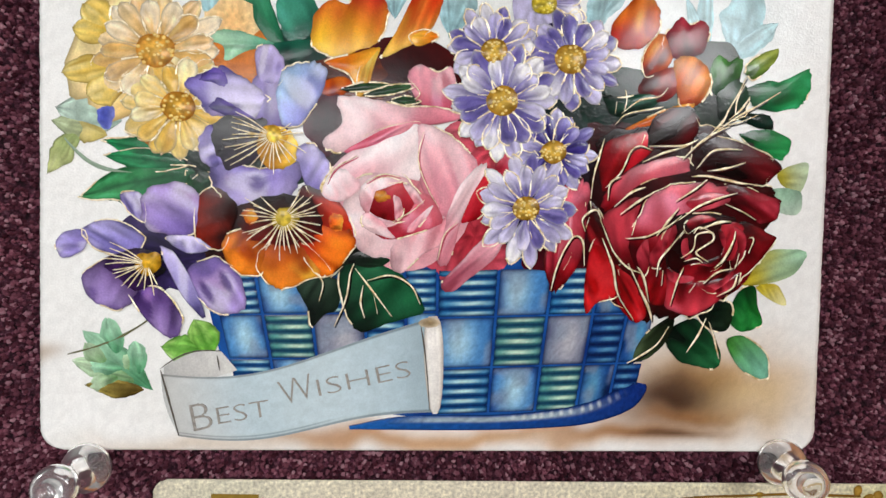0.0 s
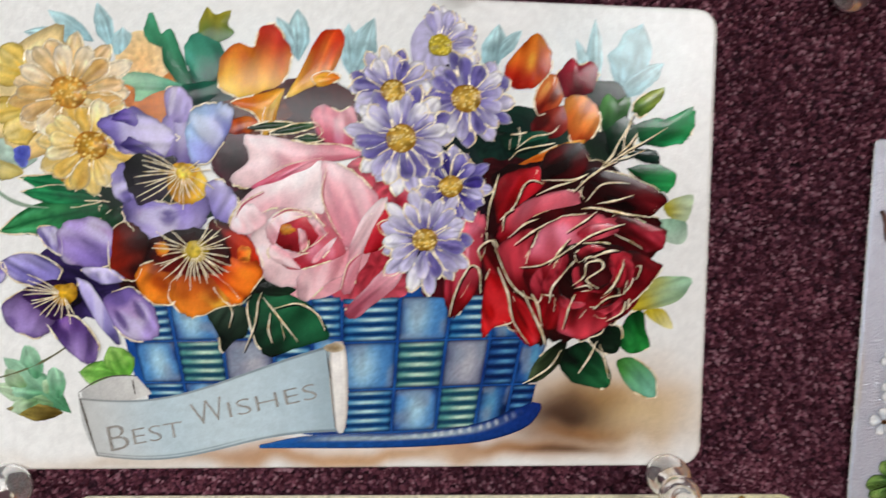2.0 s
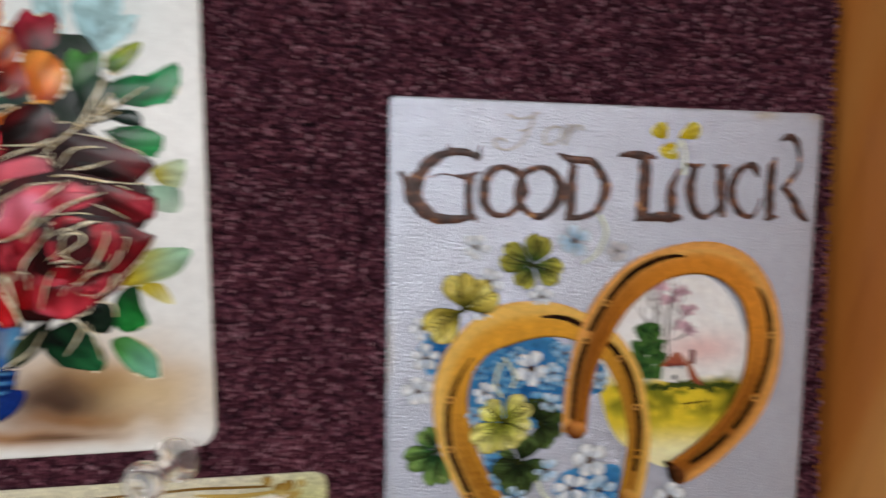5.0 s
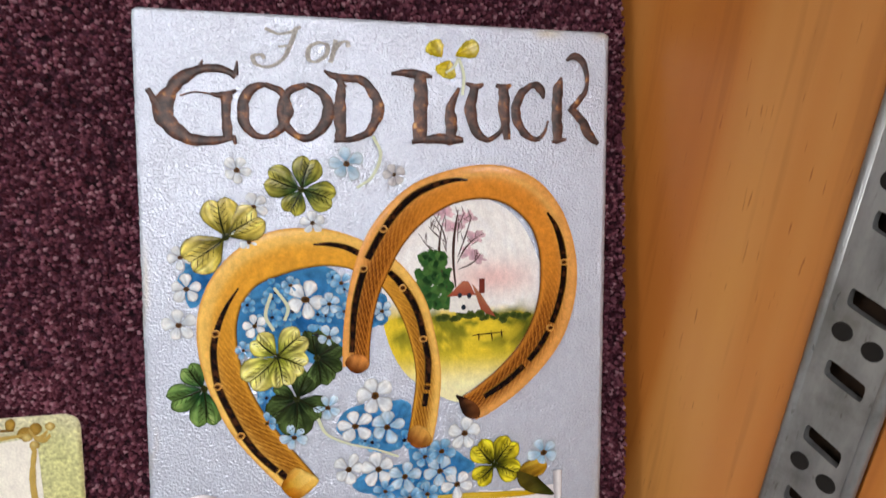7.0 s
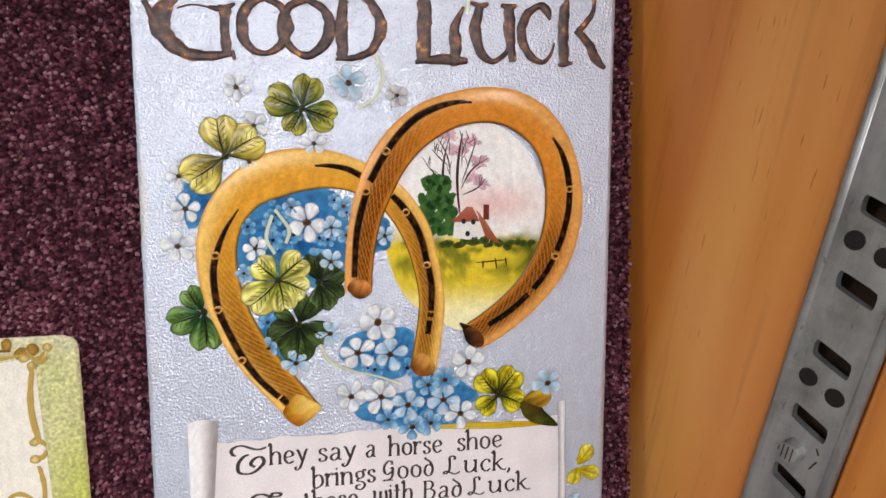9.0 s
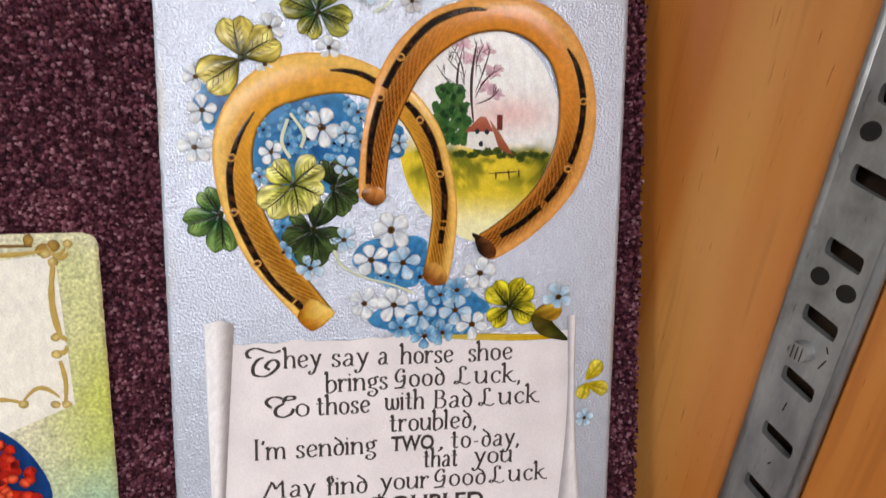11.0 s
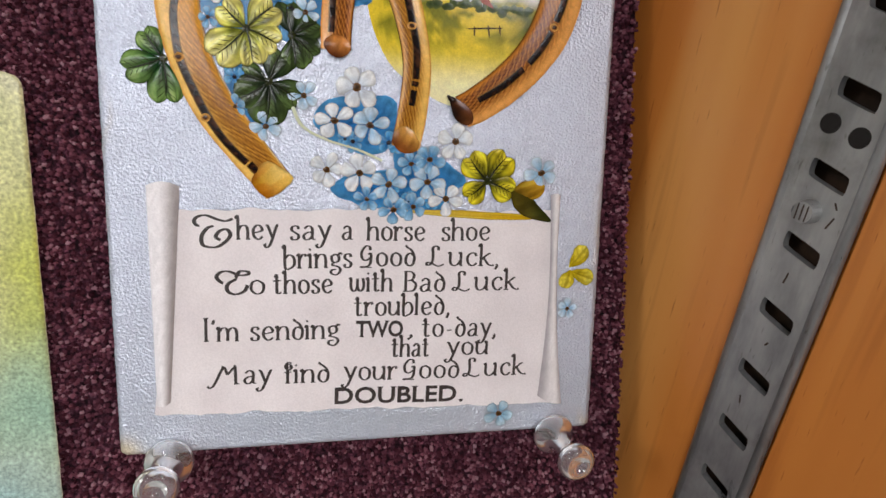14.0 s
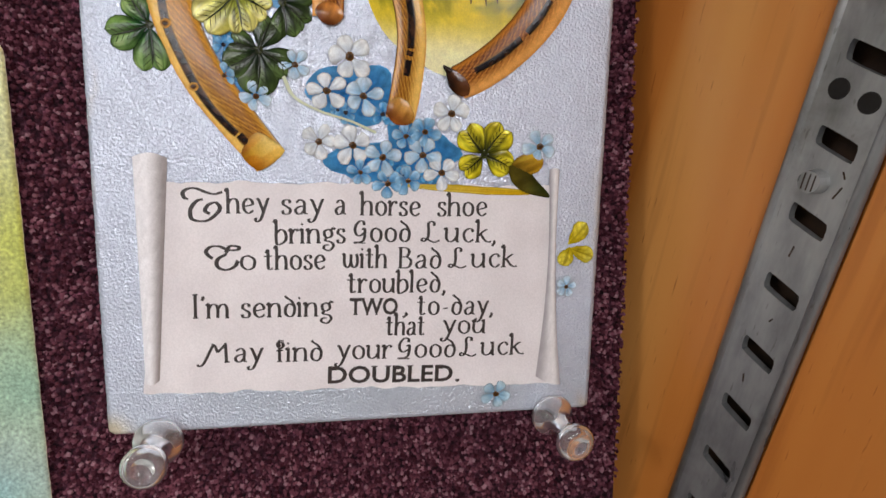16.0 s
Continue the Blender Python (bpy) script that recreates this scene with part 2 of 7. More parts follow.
link_mesh("carpet_face", vs, fs, CARPET, board, "maroon carpet face with flecked pile")
part("core", box_bm(BX0 * MM, BX1 * MM, 0.0034, 0.012, BZ0 * MM, BZ1 * MM), CARPET, board, "carpet-wrapped core")

# tufts of pile where the cards leave the carpet bare
rng = np.random.default_rng(5)
BARE = ((80, 118, -50, 60), (100, 126, -140, -45), (118, 212.8, 22, 60), (110, 212.8, -140, -115), (200, 212.8, -116, 24), (-80, 104, -49, -40), (-75, 80, 49, 60), (-85, -61, -60, 60), (-61, -40, -60, -49))
px, pz = [], []
for x0, x1, z0, z1 in BARE:
    cnt = int((x1 - x0) * (z1 - z0) * 2.1)
    px.append(rng.uniform(x0, x1, cnt))
    pz.append(rng.uniform(z0, z1, cnt))
px, pz = np.concatenate(px), np.concatenate(pz)
cnt = len(px)
rad, hgt, ang = rng.uniform(0.30, 0.58, cnt), rng.uniform(0.4, 1.0, cnt), rng.uniform(0, 6.28, cnt)
tufts = np.zeros((cnt, 9, 3))
for q in range(4):
    for lvl, (kr, kh) in enumerate(((1.0, 0.0), (0.85, 0.65))):
        tufts[:, lvl * 4 + q] = np.stack([px + kr * rad * np.cos(ang + q * 1.571), 1.95 - kh * hgt, pz + kr * rad * np.sin(ang + q * 1.571)], -1)
tufts[:, 8] = np.stack([px + rng.normal(0, 0.12, cnt), 1.95 - hgt, pz + rng.normal(0, 0.12, cnt)], -1)
o = (np.arange(cnt) * 9)[:, None, None]
cell = np.array([[q, (q + 1) % 4, 4 + (q + 1) % 4] for q in range(4)] + [[q, 4 + (q + 1) % 4, 4 + q] for q in range(4)] + [[4 + q, 4 + (q + 1) % 4, 8] for q in range(4)])
nap = link_mesh("nap", tufts.reshape(-1, 3) * MM, (o + cell[None]).reshape(-1, 3).tolist(), TUFT, board)
tagged(nap, "short maroon carpet pile", kind="stuff")

# the pine side stands upright beside the leaning board
SIDE = Matrix(((0.952, -0.3003, 0.0589, 0.219), (0.305, 0.9158, -0.2612, 0.0), (0.0245, 0.2666, 0.9635, -0.05), (0, 0, 0, 1)))
SIDE_W = BOARD @ SIDE
pine = thing("pine_upright", SIDE_W, "upright varnished pine cabinet side panel", "upright")
# a routed groove takes the shelf strip
part("stile", box_bm(0.0, 0.0125, -0.0290, 0.07, -1.40, 0.75, 0.0008), PINE, pine)
# extended unseen to y -0.46 to block light from the right panel
part("stile", box_bm(0.0, 0.0125, -0.46, -0.0419, -1.40, 0.75, 0.0008), PINE, pine)
part("backing", box_bm(0.0126, 0.020, -0.46, 0.07, -1.40, 0.75), PINE, pine)
back = thing("backboard", BOARD, "plain pine back panel behind the pin board", "backboard")
part("panel", box_bm(-0.36, 0.2125, 0.0125, 0.022, -0.34, 0.30), PINE, back)
ledge = thing("board_ledge", BOARD, "pine ledge carrying the pin board", "ledge")
part("plank", box_bm(-0.36, 0.1995, -0.02, 0.0124, -0.318, -0.3005, 0.001), PINE, ledge)


def slot_strip():
    """Slotted shelf strip: a steel plate with punched slots, dark discs for screw holes, folded edges, and a dark sheet
    painted as the shade behind the slots.
    """
    a0, a1, th = -0.0417, -0.0292, 0.0016
    ob = thing("shelf_strip", SIDE_W @ pose(0.0026, 0, 0), "slotted zinc-plated steel shelf strip screwed to the pine side", "shelf strip")
    zs, cuts = [], []
    pitch, first, count = 0.01258, 0.0087, 9
    for k in range(-count, count + 1):
        cuts.append(("slot", first + k * pitch))
    z0, z1 = first - (count + 0.5) * pitch, first + (count + 0.5) * pitch
    # plate built cell by cell: each pitch holds one slot, with rails beside it and a bridge between
    for kind, zc in cuts:
        bm = bmesh.new()
        sl, sr, st, sb = -0.0391, -0.0327, zc, zc - 0.0031
        lo, hi = zc - pitch * 0.75, zc + pitch * 0.25
        # a closed frame round a slot with rounded corners that slants a little
        cy, cz, hy, hz, sk = (sl + sr) / 2, (st + sb) / 2 - 0.00045, (sr - sl) / 2, (st - sb) / 2, 0.00045
        turns = sorted([math.atan2(v - cz, u - cy) % (2 * math.pi) for u in (a0, a1) for v in (lo, hi)] + [2 * math.pi * q / 28 for q in range(28)])
        inner, outer = [], []
        for tn in turns:
            c, d = math.cos(tn), math.sin(tn)
            k = min((a1 - cy) / c if c > 1e-6 else 9, (a0 - cy) / c if c < -1e-6 else 9, (hi - cz) / d if d > 1e-6 else 9, (lo - cz) / d if d < -1e-6 else 9)
            outer.append((cy + k * c, cz + k * d))
            r = ((abs(c) / hy) ** 9 + (abs(d) / hz) ** 9) ** (-1 / 9)
            inner.append((cy + r * c, cz + r * d + 2 * sk * c * r / hy))
        rings = [[bm.verts.new((x, p[0], p[1])) for p in q] for x in (-0.0030 - th / 2, -0.0030 + th / 2) for q in (outer, inner)]
        for k2 in range(len(turns)):
            k3 = (k2 + 1) % len(turns)
            for p, q in ((rings[0], rings[1]), (rings[1], rings[3]), (rings[3], rings[2]), (rings[2], rings[0])):
                bm.faces.new((p[k2], p[k3], q[k3], q[k2]))
        bmesh.ops.recalc_face_normals(bm, faces=bm.faces[:])
        part("plate", bm, STEEL, ob)
    for y in (a0 + 0.0004, a1 - 0.0004):
        bm = bmesh.new()
        bmesh.ops.create_cone(bm, cap_ends=True, segments=16, radius1=0.00105, radius2=0.00105, depth=z1 - z0 + 0.004, matrix=Matrix.Translation((-0.0030, y, (z0 + z1) / 2)))
        part("rolled_edge", bm, STEEL, ob, "rounded rolled edge", True)
    # dark sheet added close behind the plate: the groove's shade put into its colour
    part("slot_shade", box_bm(0.0022, 0.0030, a0, a1, z0, z1), SLOT_DARK, ob, "dark sheet painted as the shade behind the slots")

    def disc(name, y, z, r, x, depth, mat, label=""):
        bm = bmesh.new()
        bmesh.ops.create_cone(bm, cap_ends=True, segments=20, radius1=r, radius2=r * 0.86, depth=depth, matrix=pose(x, y, z, 0, -90, 0))
        return part(name, bm, mat, ob, label, False)

    # screw holes are uncut: near-black discs on the plate paint their inner shade
    for zc in (0.0514, 0.0268, 0.0019, -0.0478 + 0.0007):
        if zc < -0.03:
            continue
        for y in (-0.0334, -0.0382):
            disc("screw_hole_shade", y, zc - (0.0012 if y < -0.036 else 0), 0.00165, -0.0039, 0.0003, HOLE_SHADE, "dark round disc painted as the shade in a screw hole")
    for zc in (-0.0120, 0.0640):
        s = disc("screw", -0.0351, zc, 0.0020, -0.0049, 0.0024, STEEL, "round proud screw head")
        for k in (-1, 0, 1):
            part("filed_line", box_bm(-0.00622, -0.0061, -0.0351 + k * 0.0008 - 0.00008, -0.0351 + k * 0.0008 + 0.00008, zc - 0.0013, zc + 0.0013), SLOT_DARK, s)
    # small punched marks between the slots
    for k, (y, zc, tall, turn) in enumerate(((-0.0386, -0.0128, 0.0022, 20), (-0.0386, -0.0100, 0.0012, -30), (-0.0352, -0.0240, 0.0020, 8), (-0.0360, -0.0366, 0.0009, 30), (-0.0350, -0.0492, 0.0016, -12))):
        part("punched_mark", box_bm(-0.00384, -0.00378, -0.00014, 0.00014, -tall / 2, tall / 2), SLOT_DARK, ob).matrix_local = pose(0, y, zc, turn, 0, 0)
    return ob


slot_strip()


def push_pin(name_x, name_z, lean_x, lean_z, group="push pins", hole=True):
    """A clear push pin: flange, waist and mushroom head turned from one profile, with a steel point; lean in millimetres over its length."""
    prof = ((0.0, 0.0), (3.6, 0.0), (4.55, 0.35), (4.75, 0.9), (4.4, 1.5), (3.3, 2.1), (2.4, 3.2), (2.0, 4.8), (1.95, 6.8), (2.2, 8.2),
            (3.0, 9.2), (3.75, 9.9), (4.0, 10.7), (3.85, 11.6), (3.2, 12.3), (2.5, 12.6), (1.9, 12.3), (1.3, 11.7), (0.0, 11.5))
    seg = 32
    vs, fs = [(0, 0, 0)], []
    rings = []
    for r, hgt in prof[1:-1]:
        rings.append(len(vs))
        for k in range(seg):
            a = 2 * math.pi * k / seg
            vs.append((0.94 * r * math.cos(a) * MM, -hgt * MM, 0.94 * r * math.sin(a) * MM))
    end = len(vs)
    vs.append((0, -prof[-1][1] * MM, 0))
    for k in range(seg):
        k2 = (k + 1) % seg
        fs.append((0, rings[0] + k, rings[0] + k2))
        for p, q in zip(rings, rings[1:]):
            fs.append((p + k, q + k, q + k2, p + k2))
        fs.append((rings[-1] + k, end, rings[-1] + k2))
    tilt = Vector((lean_x, -12.0, lean_z)).normalized()
    q = Vector((0, -1, 0)).rotation_difference(tilt).to_matrix().to_4x4()
    m = BOARD @ Matrix.Translation((name_x * MM, -0.75 * MM, name_z * MM)) @ q
    ob = thing("push_pin", m, "clear acrylic push pin stuck into the board", "push pin", group)
    body = link_mesh("grip", vs, fs, ACRYLIC, ob, "clear turned acrylic grip")
    bm = bmesh.new()
    bmesh.ops.create_cone(bm, cap_ends=True, segments=10, radius1=0.00055, radius2=0.0005, depth=0.012, matrix=Matrix.Translation((0, -0.0002, 0)) @ pose(0, 0, 0, 90, 0, 0))
    part("steel_point", bm, PIN_STEEL, ob, "thin steel point inside the grip")
    return ob


push_pin(-54.2, -43.8, 0.6, 1.2)
push_pin(74.3, -43.0, -2.7, 0.8)
push_pin(120.5, -118.3, 0.7, 0.9)
push_pin(196.1, -119.6, 0.9, -1.2)
push_pin(108.2, 55.2, -0.3, -1.7)
push_pin(129.6, 56.2, -3.0, -1.8)
push_pin(35.0, 57.3, 0.0, -1.5)

# ---- postcards ----
def mixc(a, b, f):
    f = np.clip(np.asarray(f, dtype=float), 0, 1)[..., None]
    return np.asarray(a) * (1 - f) + np.asarray(b) * f


def smooth(e0, e1, x):
    t = np.clip((np.asarray(x, dtype=float) - e0) / (e1 - e0), 0, 1)
    return t * t * (3 - 2 * t)


def value_noise(x, z, seed=0):
    """Smooth noise between 0 and 1 over arrays."""
    xi, zi = np.floor(x).astype(int), np.floor(z).astype(int)
    fx, fz = x - xi, z - zi
    fx, fz = fx * fx * (3 - 2 * fx), fz * fz * (3 - 2 * fz)

    def rnd(i, j):
        v = np.sin(i * 127.1 + j * 311.7 + seed * 74.7) * 43758.5453
        return v - np.floor(v)
    a, b2 = rnd(xi, zi), rnd(xi + 1, zi)
    c, d = rnd(xi, zi + 1), rnd(xi + 1, zi + 1)
    return (a * (1 - fx) + b2 * fx) * (1 - fz) + (c * (1 - fx) + d * fx) * fz


def rounded_half(z, half_w, half_h, r):
    """Half-width of a card with rounded corners at height z."""
    k = np.abs(z) - (half_h - r)
    return np.where(k > 0, half_w - r + np.sqrt(np.maximum(r * r - k * k, 0)), half_w)


def card_sheet(parent, w, h, r, paint, mat, thick=0.42, nx=150, nz=110, bow=0.0, seed=1, name="paper"):
    """A stiff sheet with rounded, slightly worn corners; paint(x, z) gives its inks."""
    # rows crowd towards top and bottom so that the corners are round
    s = np.linspace(-1, 1, nz + 1)
    zz = np.sin(s * math.pi / 2) * 0.35 + s * 0.65
    zz = zz / zz[-1] * h / 2
    u = np.linspace(-1, 1, nx + 1)
    X = rounded_half(zz, w / 2, h / 2, r)[:, None] * u[None, :]
    Z = np.repeat(zz[:, None], nx + 1, 1)
    ed = (value_noise(Z[:, [0, -1]] * 1.6, Z[:, [0, -1]] * 0 + 3, seed) - 0.5) * 0.14
    X[:, 0] += ed[:, 0]
    X[:, -1] += ed[:, 1]
    Y = -bow * (1 - (2 * Z / h) ** 2) - 0.05 * (value_noise(X * 0.08, Z * 0.08, seed + 4) - 0.5)
    n1 = (nx + 1) * (nz + 1)
    front = np.stack([X, Y, Z], -1).reshape(-1, 3) * MM
    rear = np.stack([X, Y + thick, Z], -1).reshape(-1, 3) * MM
    ink = np.concatenate([paint(X.ravel(), Z.ravel()), np.tile(lin("#d8cfbd"), (n1, 1))])
    fs = []
    for j in range(nz):
        for i in range(nx):
            a = j * (nx + 1) + i
            fs.append((a, a + 1, a + nx + 2, a + nx + 1))
    rim = [i for i in range(nx + 1)] + [j * (nx + 1) + nx for j in range(1, nz + 1)] + [nz * (nx + 1) + i for i in range(nx - 1, -1, -1)] + [j * (nx + 1) for j in range(nz - 1, 0, -1)]
    for a, b2 in zip(rim, rim[1:] + rim[:1]):
        fs.append((b2, a, a + n1, b2 + n1))
    fs.append([a + n1 for a in reversed(rim)][::-1])
    return link_mesh(name, np.concatenate([front, rear]), fs, mat, parent, ink=ink)


def petal(parent, name, x0, z0, x1, z1, w, ca, cb, layer, peak=0.62, blunt=0.6, rim=None, rimw=0.22, bend=0.0, ripple=0.11, vein=None,
          streak=0.18, gilt=0.0, dome=0.10, mat=None, seed=None, nl=16, nw=10, blot=None, strokes=0.5, across=None):
    """One printed and embossed petal or leaf from its base (x0, z0) to its tip (x1, z1): colour runs from ca to cb, with streaks along
    it, a lighter or darker rim, a vein, and where the card has them broken gilt outlines."""
    seed = random.random() * 100 if seed is None else seed
    ca, cb = (lin(c) if isinstance(c, str) else np.asarray(c) for c in (ca, cb))
    dx, dz = x1 - x0, z1 - z0
    ln = math.hypot(dx, dz) or 1e-6
    tx, tz = dx / ln, dz / ln
    s = np.linspace(0.0, 1.0, nl + 1)
    v = np.linspace(-1.0, 1.0, nw + 1)
    p = math.log(0.5) / math.log(peak)
    prof = np.maximum(np.sin(math.pi * np.clip(s, 0.004, 0.996) ** p), 0.0) ** blunt * w / 2
    S, V = np.meshgrid(s, v, indexing="ij")
    side = np.where(V >= 0, 1.0, 2.0)
    wob = 1 + ripple * ((value_noise(S * 5, side * 7.3, seed) - 0.5) * 2.4 + (value_noise(S * 13, side * 3.1, seed + 5) - 0.5) * 1.4)
    H = prof[:, None] * wob
    along = S * ln + ripple * ln * 0.5 * (value_noise(V * 2.5 + 9, S * 0 + 2, seed) - 0.5) * S
    off = V * H + 0.5 * ripple * w * (value_noise(S * 3.0, S * 0 + 5, seed + 21) - 0.5) * S + bend * ln * np.sin(math.pi * S)
    X = x0 + tx * along - tz * off
    Z = z0 + tz * along + tx * off
    lift = layer * 0.055 + dome * (1 - V ** 2) * np.sin(math.pi * np.clip(S, 0.02, 0.98)) ** 0.6
    Y = -(0.04 + lift)
    col = mixc(ca, cb, smooth(0.05, 0.95, S + 0.25 * (value_noise(V * 3 + 5, S * 4, seed + 1) - 0.5)))
    if across is not None:
        col = mixc(lin(across[0]), lin(across[1]), smooth(-0.9, 0.9, V + 0.5 * (value_noise(S * 4, V * 2, seed + 4) - 0.5)))
    col = col * (1 + streak * 2.4 * (value_noise(V * 7 + 20, S * 2.2, seed + 2) - 0.5))[..., None]
    col = col * (1 + streak * 1.6 * (value_noise(X * 0.9, Z * 0.9, seed + 3) - 0.5))[..., None]
    pale, deep = np.minimum(1 - (1 - np.clip(col, 0, 1)) * 0.62, col * 2.0 + 0.01), np.clip(col, 0, 1) ** 1.6 * 0.7
    col = mixc(col, pale, smooth(0.58, 0.80, value_noise(V * 3.2 + 40, S * 2.4, seed + 11)) * strokes)
    col = mixc(col, deep, smooth(0.60, 0.85, value_noise(V * 3.6 + 60, S * 2.8, seed + 13)) * strokes)
    if blot is not None:
        bc, b0, b1 = lin(blot[0]), blot[1], blot[2]
        col = mixc(col, bc, smooth(b1, b0, S + 0.3 * (value_noise(V * 5, S * 3, seed + 6) - 0.5)) * 0.92)
    if rim is not None:
        e = np.maximum(np.abs(V), 2 * S - 1)
        col = mixc(col, lin(rim), smooth(1 - rimw * 1.6, 1.0, e) * 0.85)
    if vein is not None:
        f = np.exp(-(V * 6) ** 2) + 0.6 * np.exp(-((np.abs(V) * 0.9 - np.mod(S * 4, 1)) * 7) ** 2)
        col = mixc(col, lin(vein), np.clip(f, 0, 1) * 0.6)
    if strokes > 0:
        col = col * (1 - 0.5 * smooth(0.84, 1.0, np.maximum(np.abs(V), 2 * S - 1)))[..., None]
    vs = np.stack([X, Y, Z], -1).reshape(-1, 3)
    ink = col.reshape(-1, 3)
    m = nw + 1
    fs = [(i * m + j, i * m + j + 1, (i + 1) * m + j + 1, (i + 1) * m + j) for i in range(nl) for j in range(nw)]
    slots = [0] * len(fs)
    vs, ink = list(vs), list(ink)
    if gilt > 0:
        # gilt line: a low ridge along the outline, broken where the gilding has worn
        path = [(i, 0) for i in range(1, nl)] + [(nl, j) for j in range(0, nw + 1, 2)] + [(i, nw) for i in range(nl - 1, 0, -1)]
        for (i, j), (i2, j2) in zip(path, path[1:]):
            if value_noise(np.array([i * 0.33 + j]), np.array([j * 0.4]), seed + 8)[0] > 0.42 + 0.55 * gilt:
                continue
            a, b2 = np.array([X[i, j], Z[i, j]]), np.array([X[i2, j2], Z[i2, j2]])
            dd = b2 - a
            nn = np.array([-dd[1], dd[0]]) / (np.linalg.norm(dd) + 1e-9) * (0.09 + 0.10 * random.random())
            y = Y[i, j] - 0.02
            o = len(vs)
            for q in (a, b2):
                vs += [np.array([q[0] - nn[0], y, q[1] - nn[1]]), np.array([q[0], y - 0.11, q[1]]), np.array([q[0] + nn[0], y, q[1] + nn[1]])]
                ink += [np.array([0.8, 0.7, 0.5])] * 3
            fs += [(o, o + 1, o + 4, o + 3), (o + 1, o + 2, o + 5, o + 4)]
            slots += [1, 1]
    return link_mesh(name, np.array(vs) * MM, fs, [mat or PRINT, GILT], parent, ink=ink, slots=slots)


def stroke(parent, name, x0, z0, x1, z1, w, layer, mat=None, ink=None, bend=0.0, taper=0.6, n=9, raise_=0.10, wob=0.0):
    """A narrow ridge: gilt lines, stems, whiskers, pen lines. With ink it is printed in that colour."""
    dx, dz = x1 - x0, z1 - z0
    ln = math.hypot(dx, dz) or 1e-6
    tx, tz = dx / ln, dz / ln
    sd = random.random() * 50
    vs, fs = [], []
    for i in range(n + 1):
        s = i / n
        off = bend * ln * math.sin(math.pi * s) + wob * (noise.noise((s * 3, sd, 0)))
        x, z = x0 + tx * ln * s - tz * off, z0 + tz * ln * s + tx * off
        hw = w / 2 * (1 - taper * abs(2 * s - 1) ** 2) * (0.85 + 0.3 * noise.noise((s * 6, sd + 9, 1)))
        y = -(0.05 + layer * 0.055)
        vs += [((x + tz * hw) * MM, y * MM, (z - tx * hw) * MM), (x * MM, (y - raise_) * MM, z * MM), ((x - tz * hw) * MM, y * MM, (z + tx * hw) * MM)]
        if i:
            o = (i - 1) * 3
            fs += [(o, o + 1, o + 4, o + 3), (o + 1, o + 2, o + 5, o + 4)]
    inks = None if ink is None else np.tile(lin(ink), (len(vs), 1))
    return link_mesh(name, vs, fs, mat or (PRINT if ink else GILT), parent, ink=inks)


def blob(parent, name, x, z, rx, rz, ca, cb, layer, turn=0.0, lobes=0.18, freq=1.6, dome=0.06, mat=None, mottle=0.25, n=40, rings=8, soft=False, seed=None):
    """An uneven rounded patch: flower centres, washes, bushes. Colour runs from ca in the middle to cb at the rim."""
    seed = random.random() * 100 if seed is None else seed
    ca, cb = (lin(c) if isinstance(c, str) else np.asarray(c) for c in (ca, cb))
    a = np.linspace(0, 2 * math.pi, n, endpoint=False)
    out = 1 + lobes * 2 * (value_noise(np.cos(a) * freq + 7, np.sin(a) * freq + 7, seed) - 0.5)
    r = np.linspace(0, 1, rings + 1)[1:]
    R, A = np.meshgrid(r, a, indexing="ij")
    px, pz = rx * R * out[None, :] * np.cos(A), rz * R * out[None, :] * np.sin(A)
    t = math.radians(turn)
    X, Z = x + px * math.cos(t) - pz * math.sin(t), z + px * math.sin(t) + pz * math.cos(t)
    Y = -(0.04 + layer * 0.055 + dome * (1 - R ** 2))
    col = mixc(ca, cb, R ** 1.6) * (1 + mottle * 2 * (value_noise(X * 1.7, Z * 1.7, seed + 2) - 0.5))[..., None]
    vs = np.concatenate([[[x, -(0.04 + layer * 0.055 + dome), z]], np.stack([X, Y, Z], -1).reshape(-1, 3)])
    ink = np.concatenate([[ca], col.reshape(-1, 3)])
    fs = []
    for j in range(n):
        j2 = (j + 1) % n
        fs.append((0, 1 + j, 1 + j2))
        for i in range(rings - 1):
            fs.append((1 + i * n + j, 1 + (i + 1) * n + j, 1 + (i + 1) * n + j2, 1 + i * n + j2))
    return link_mesh(name, vs * MM, fs, mat or PRINT, parent, ink=ink)


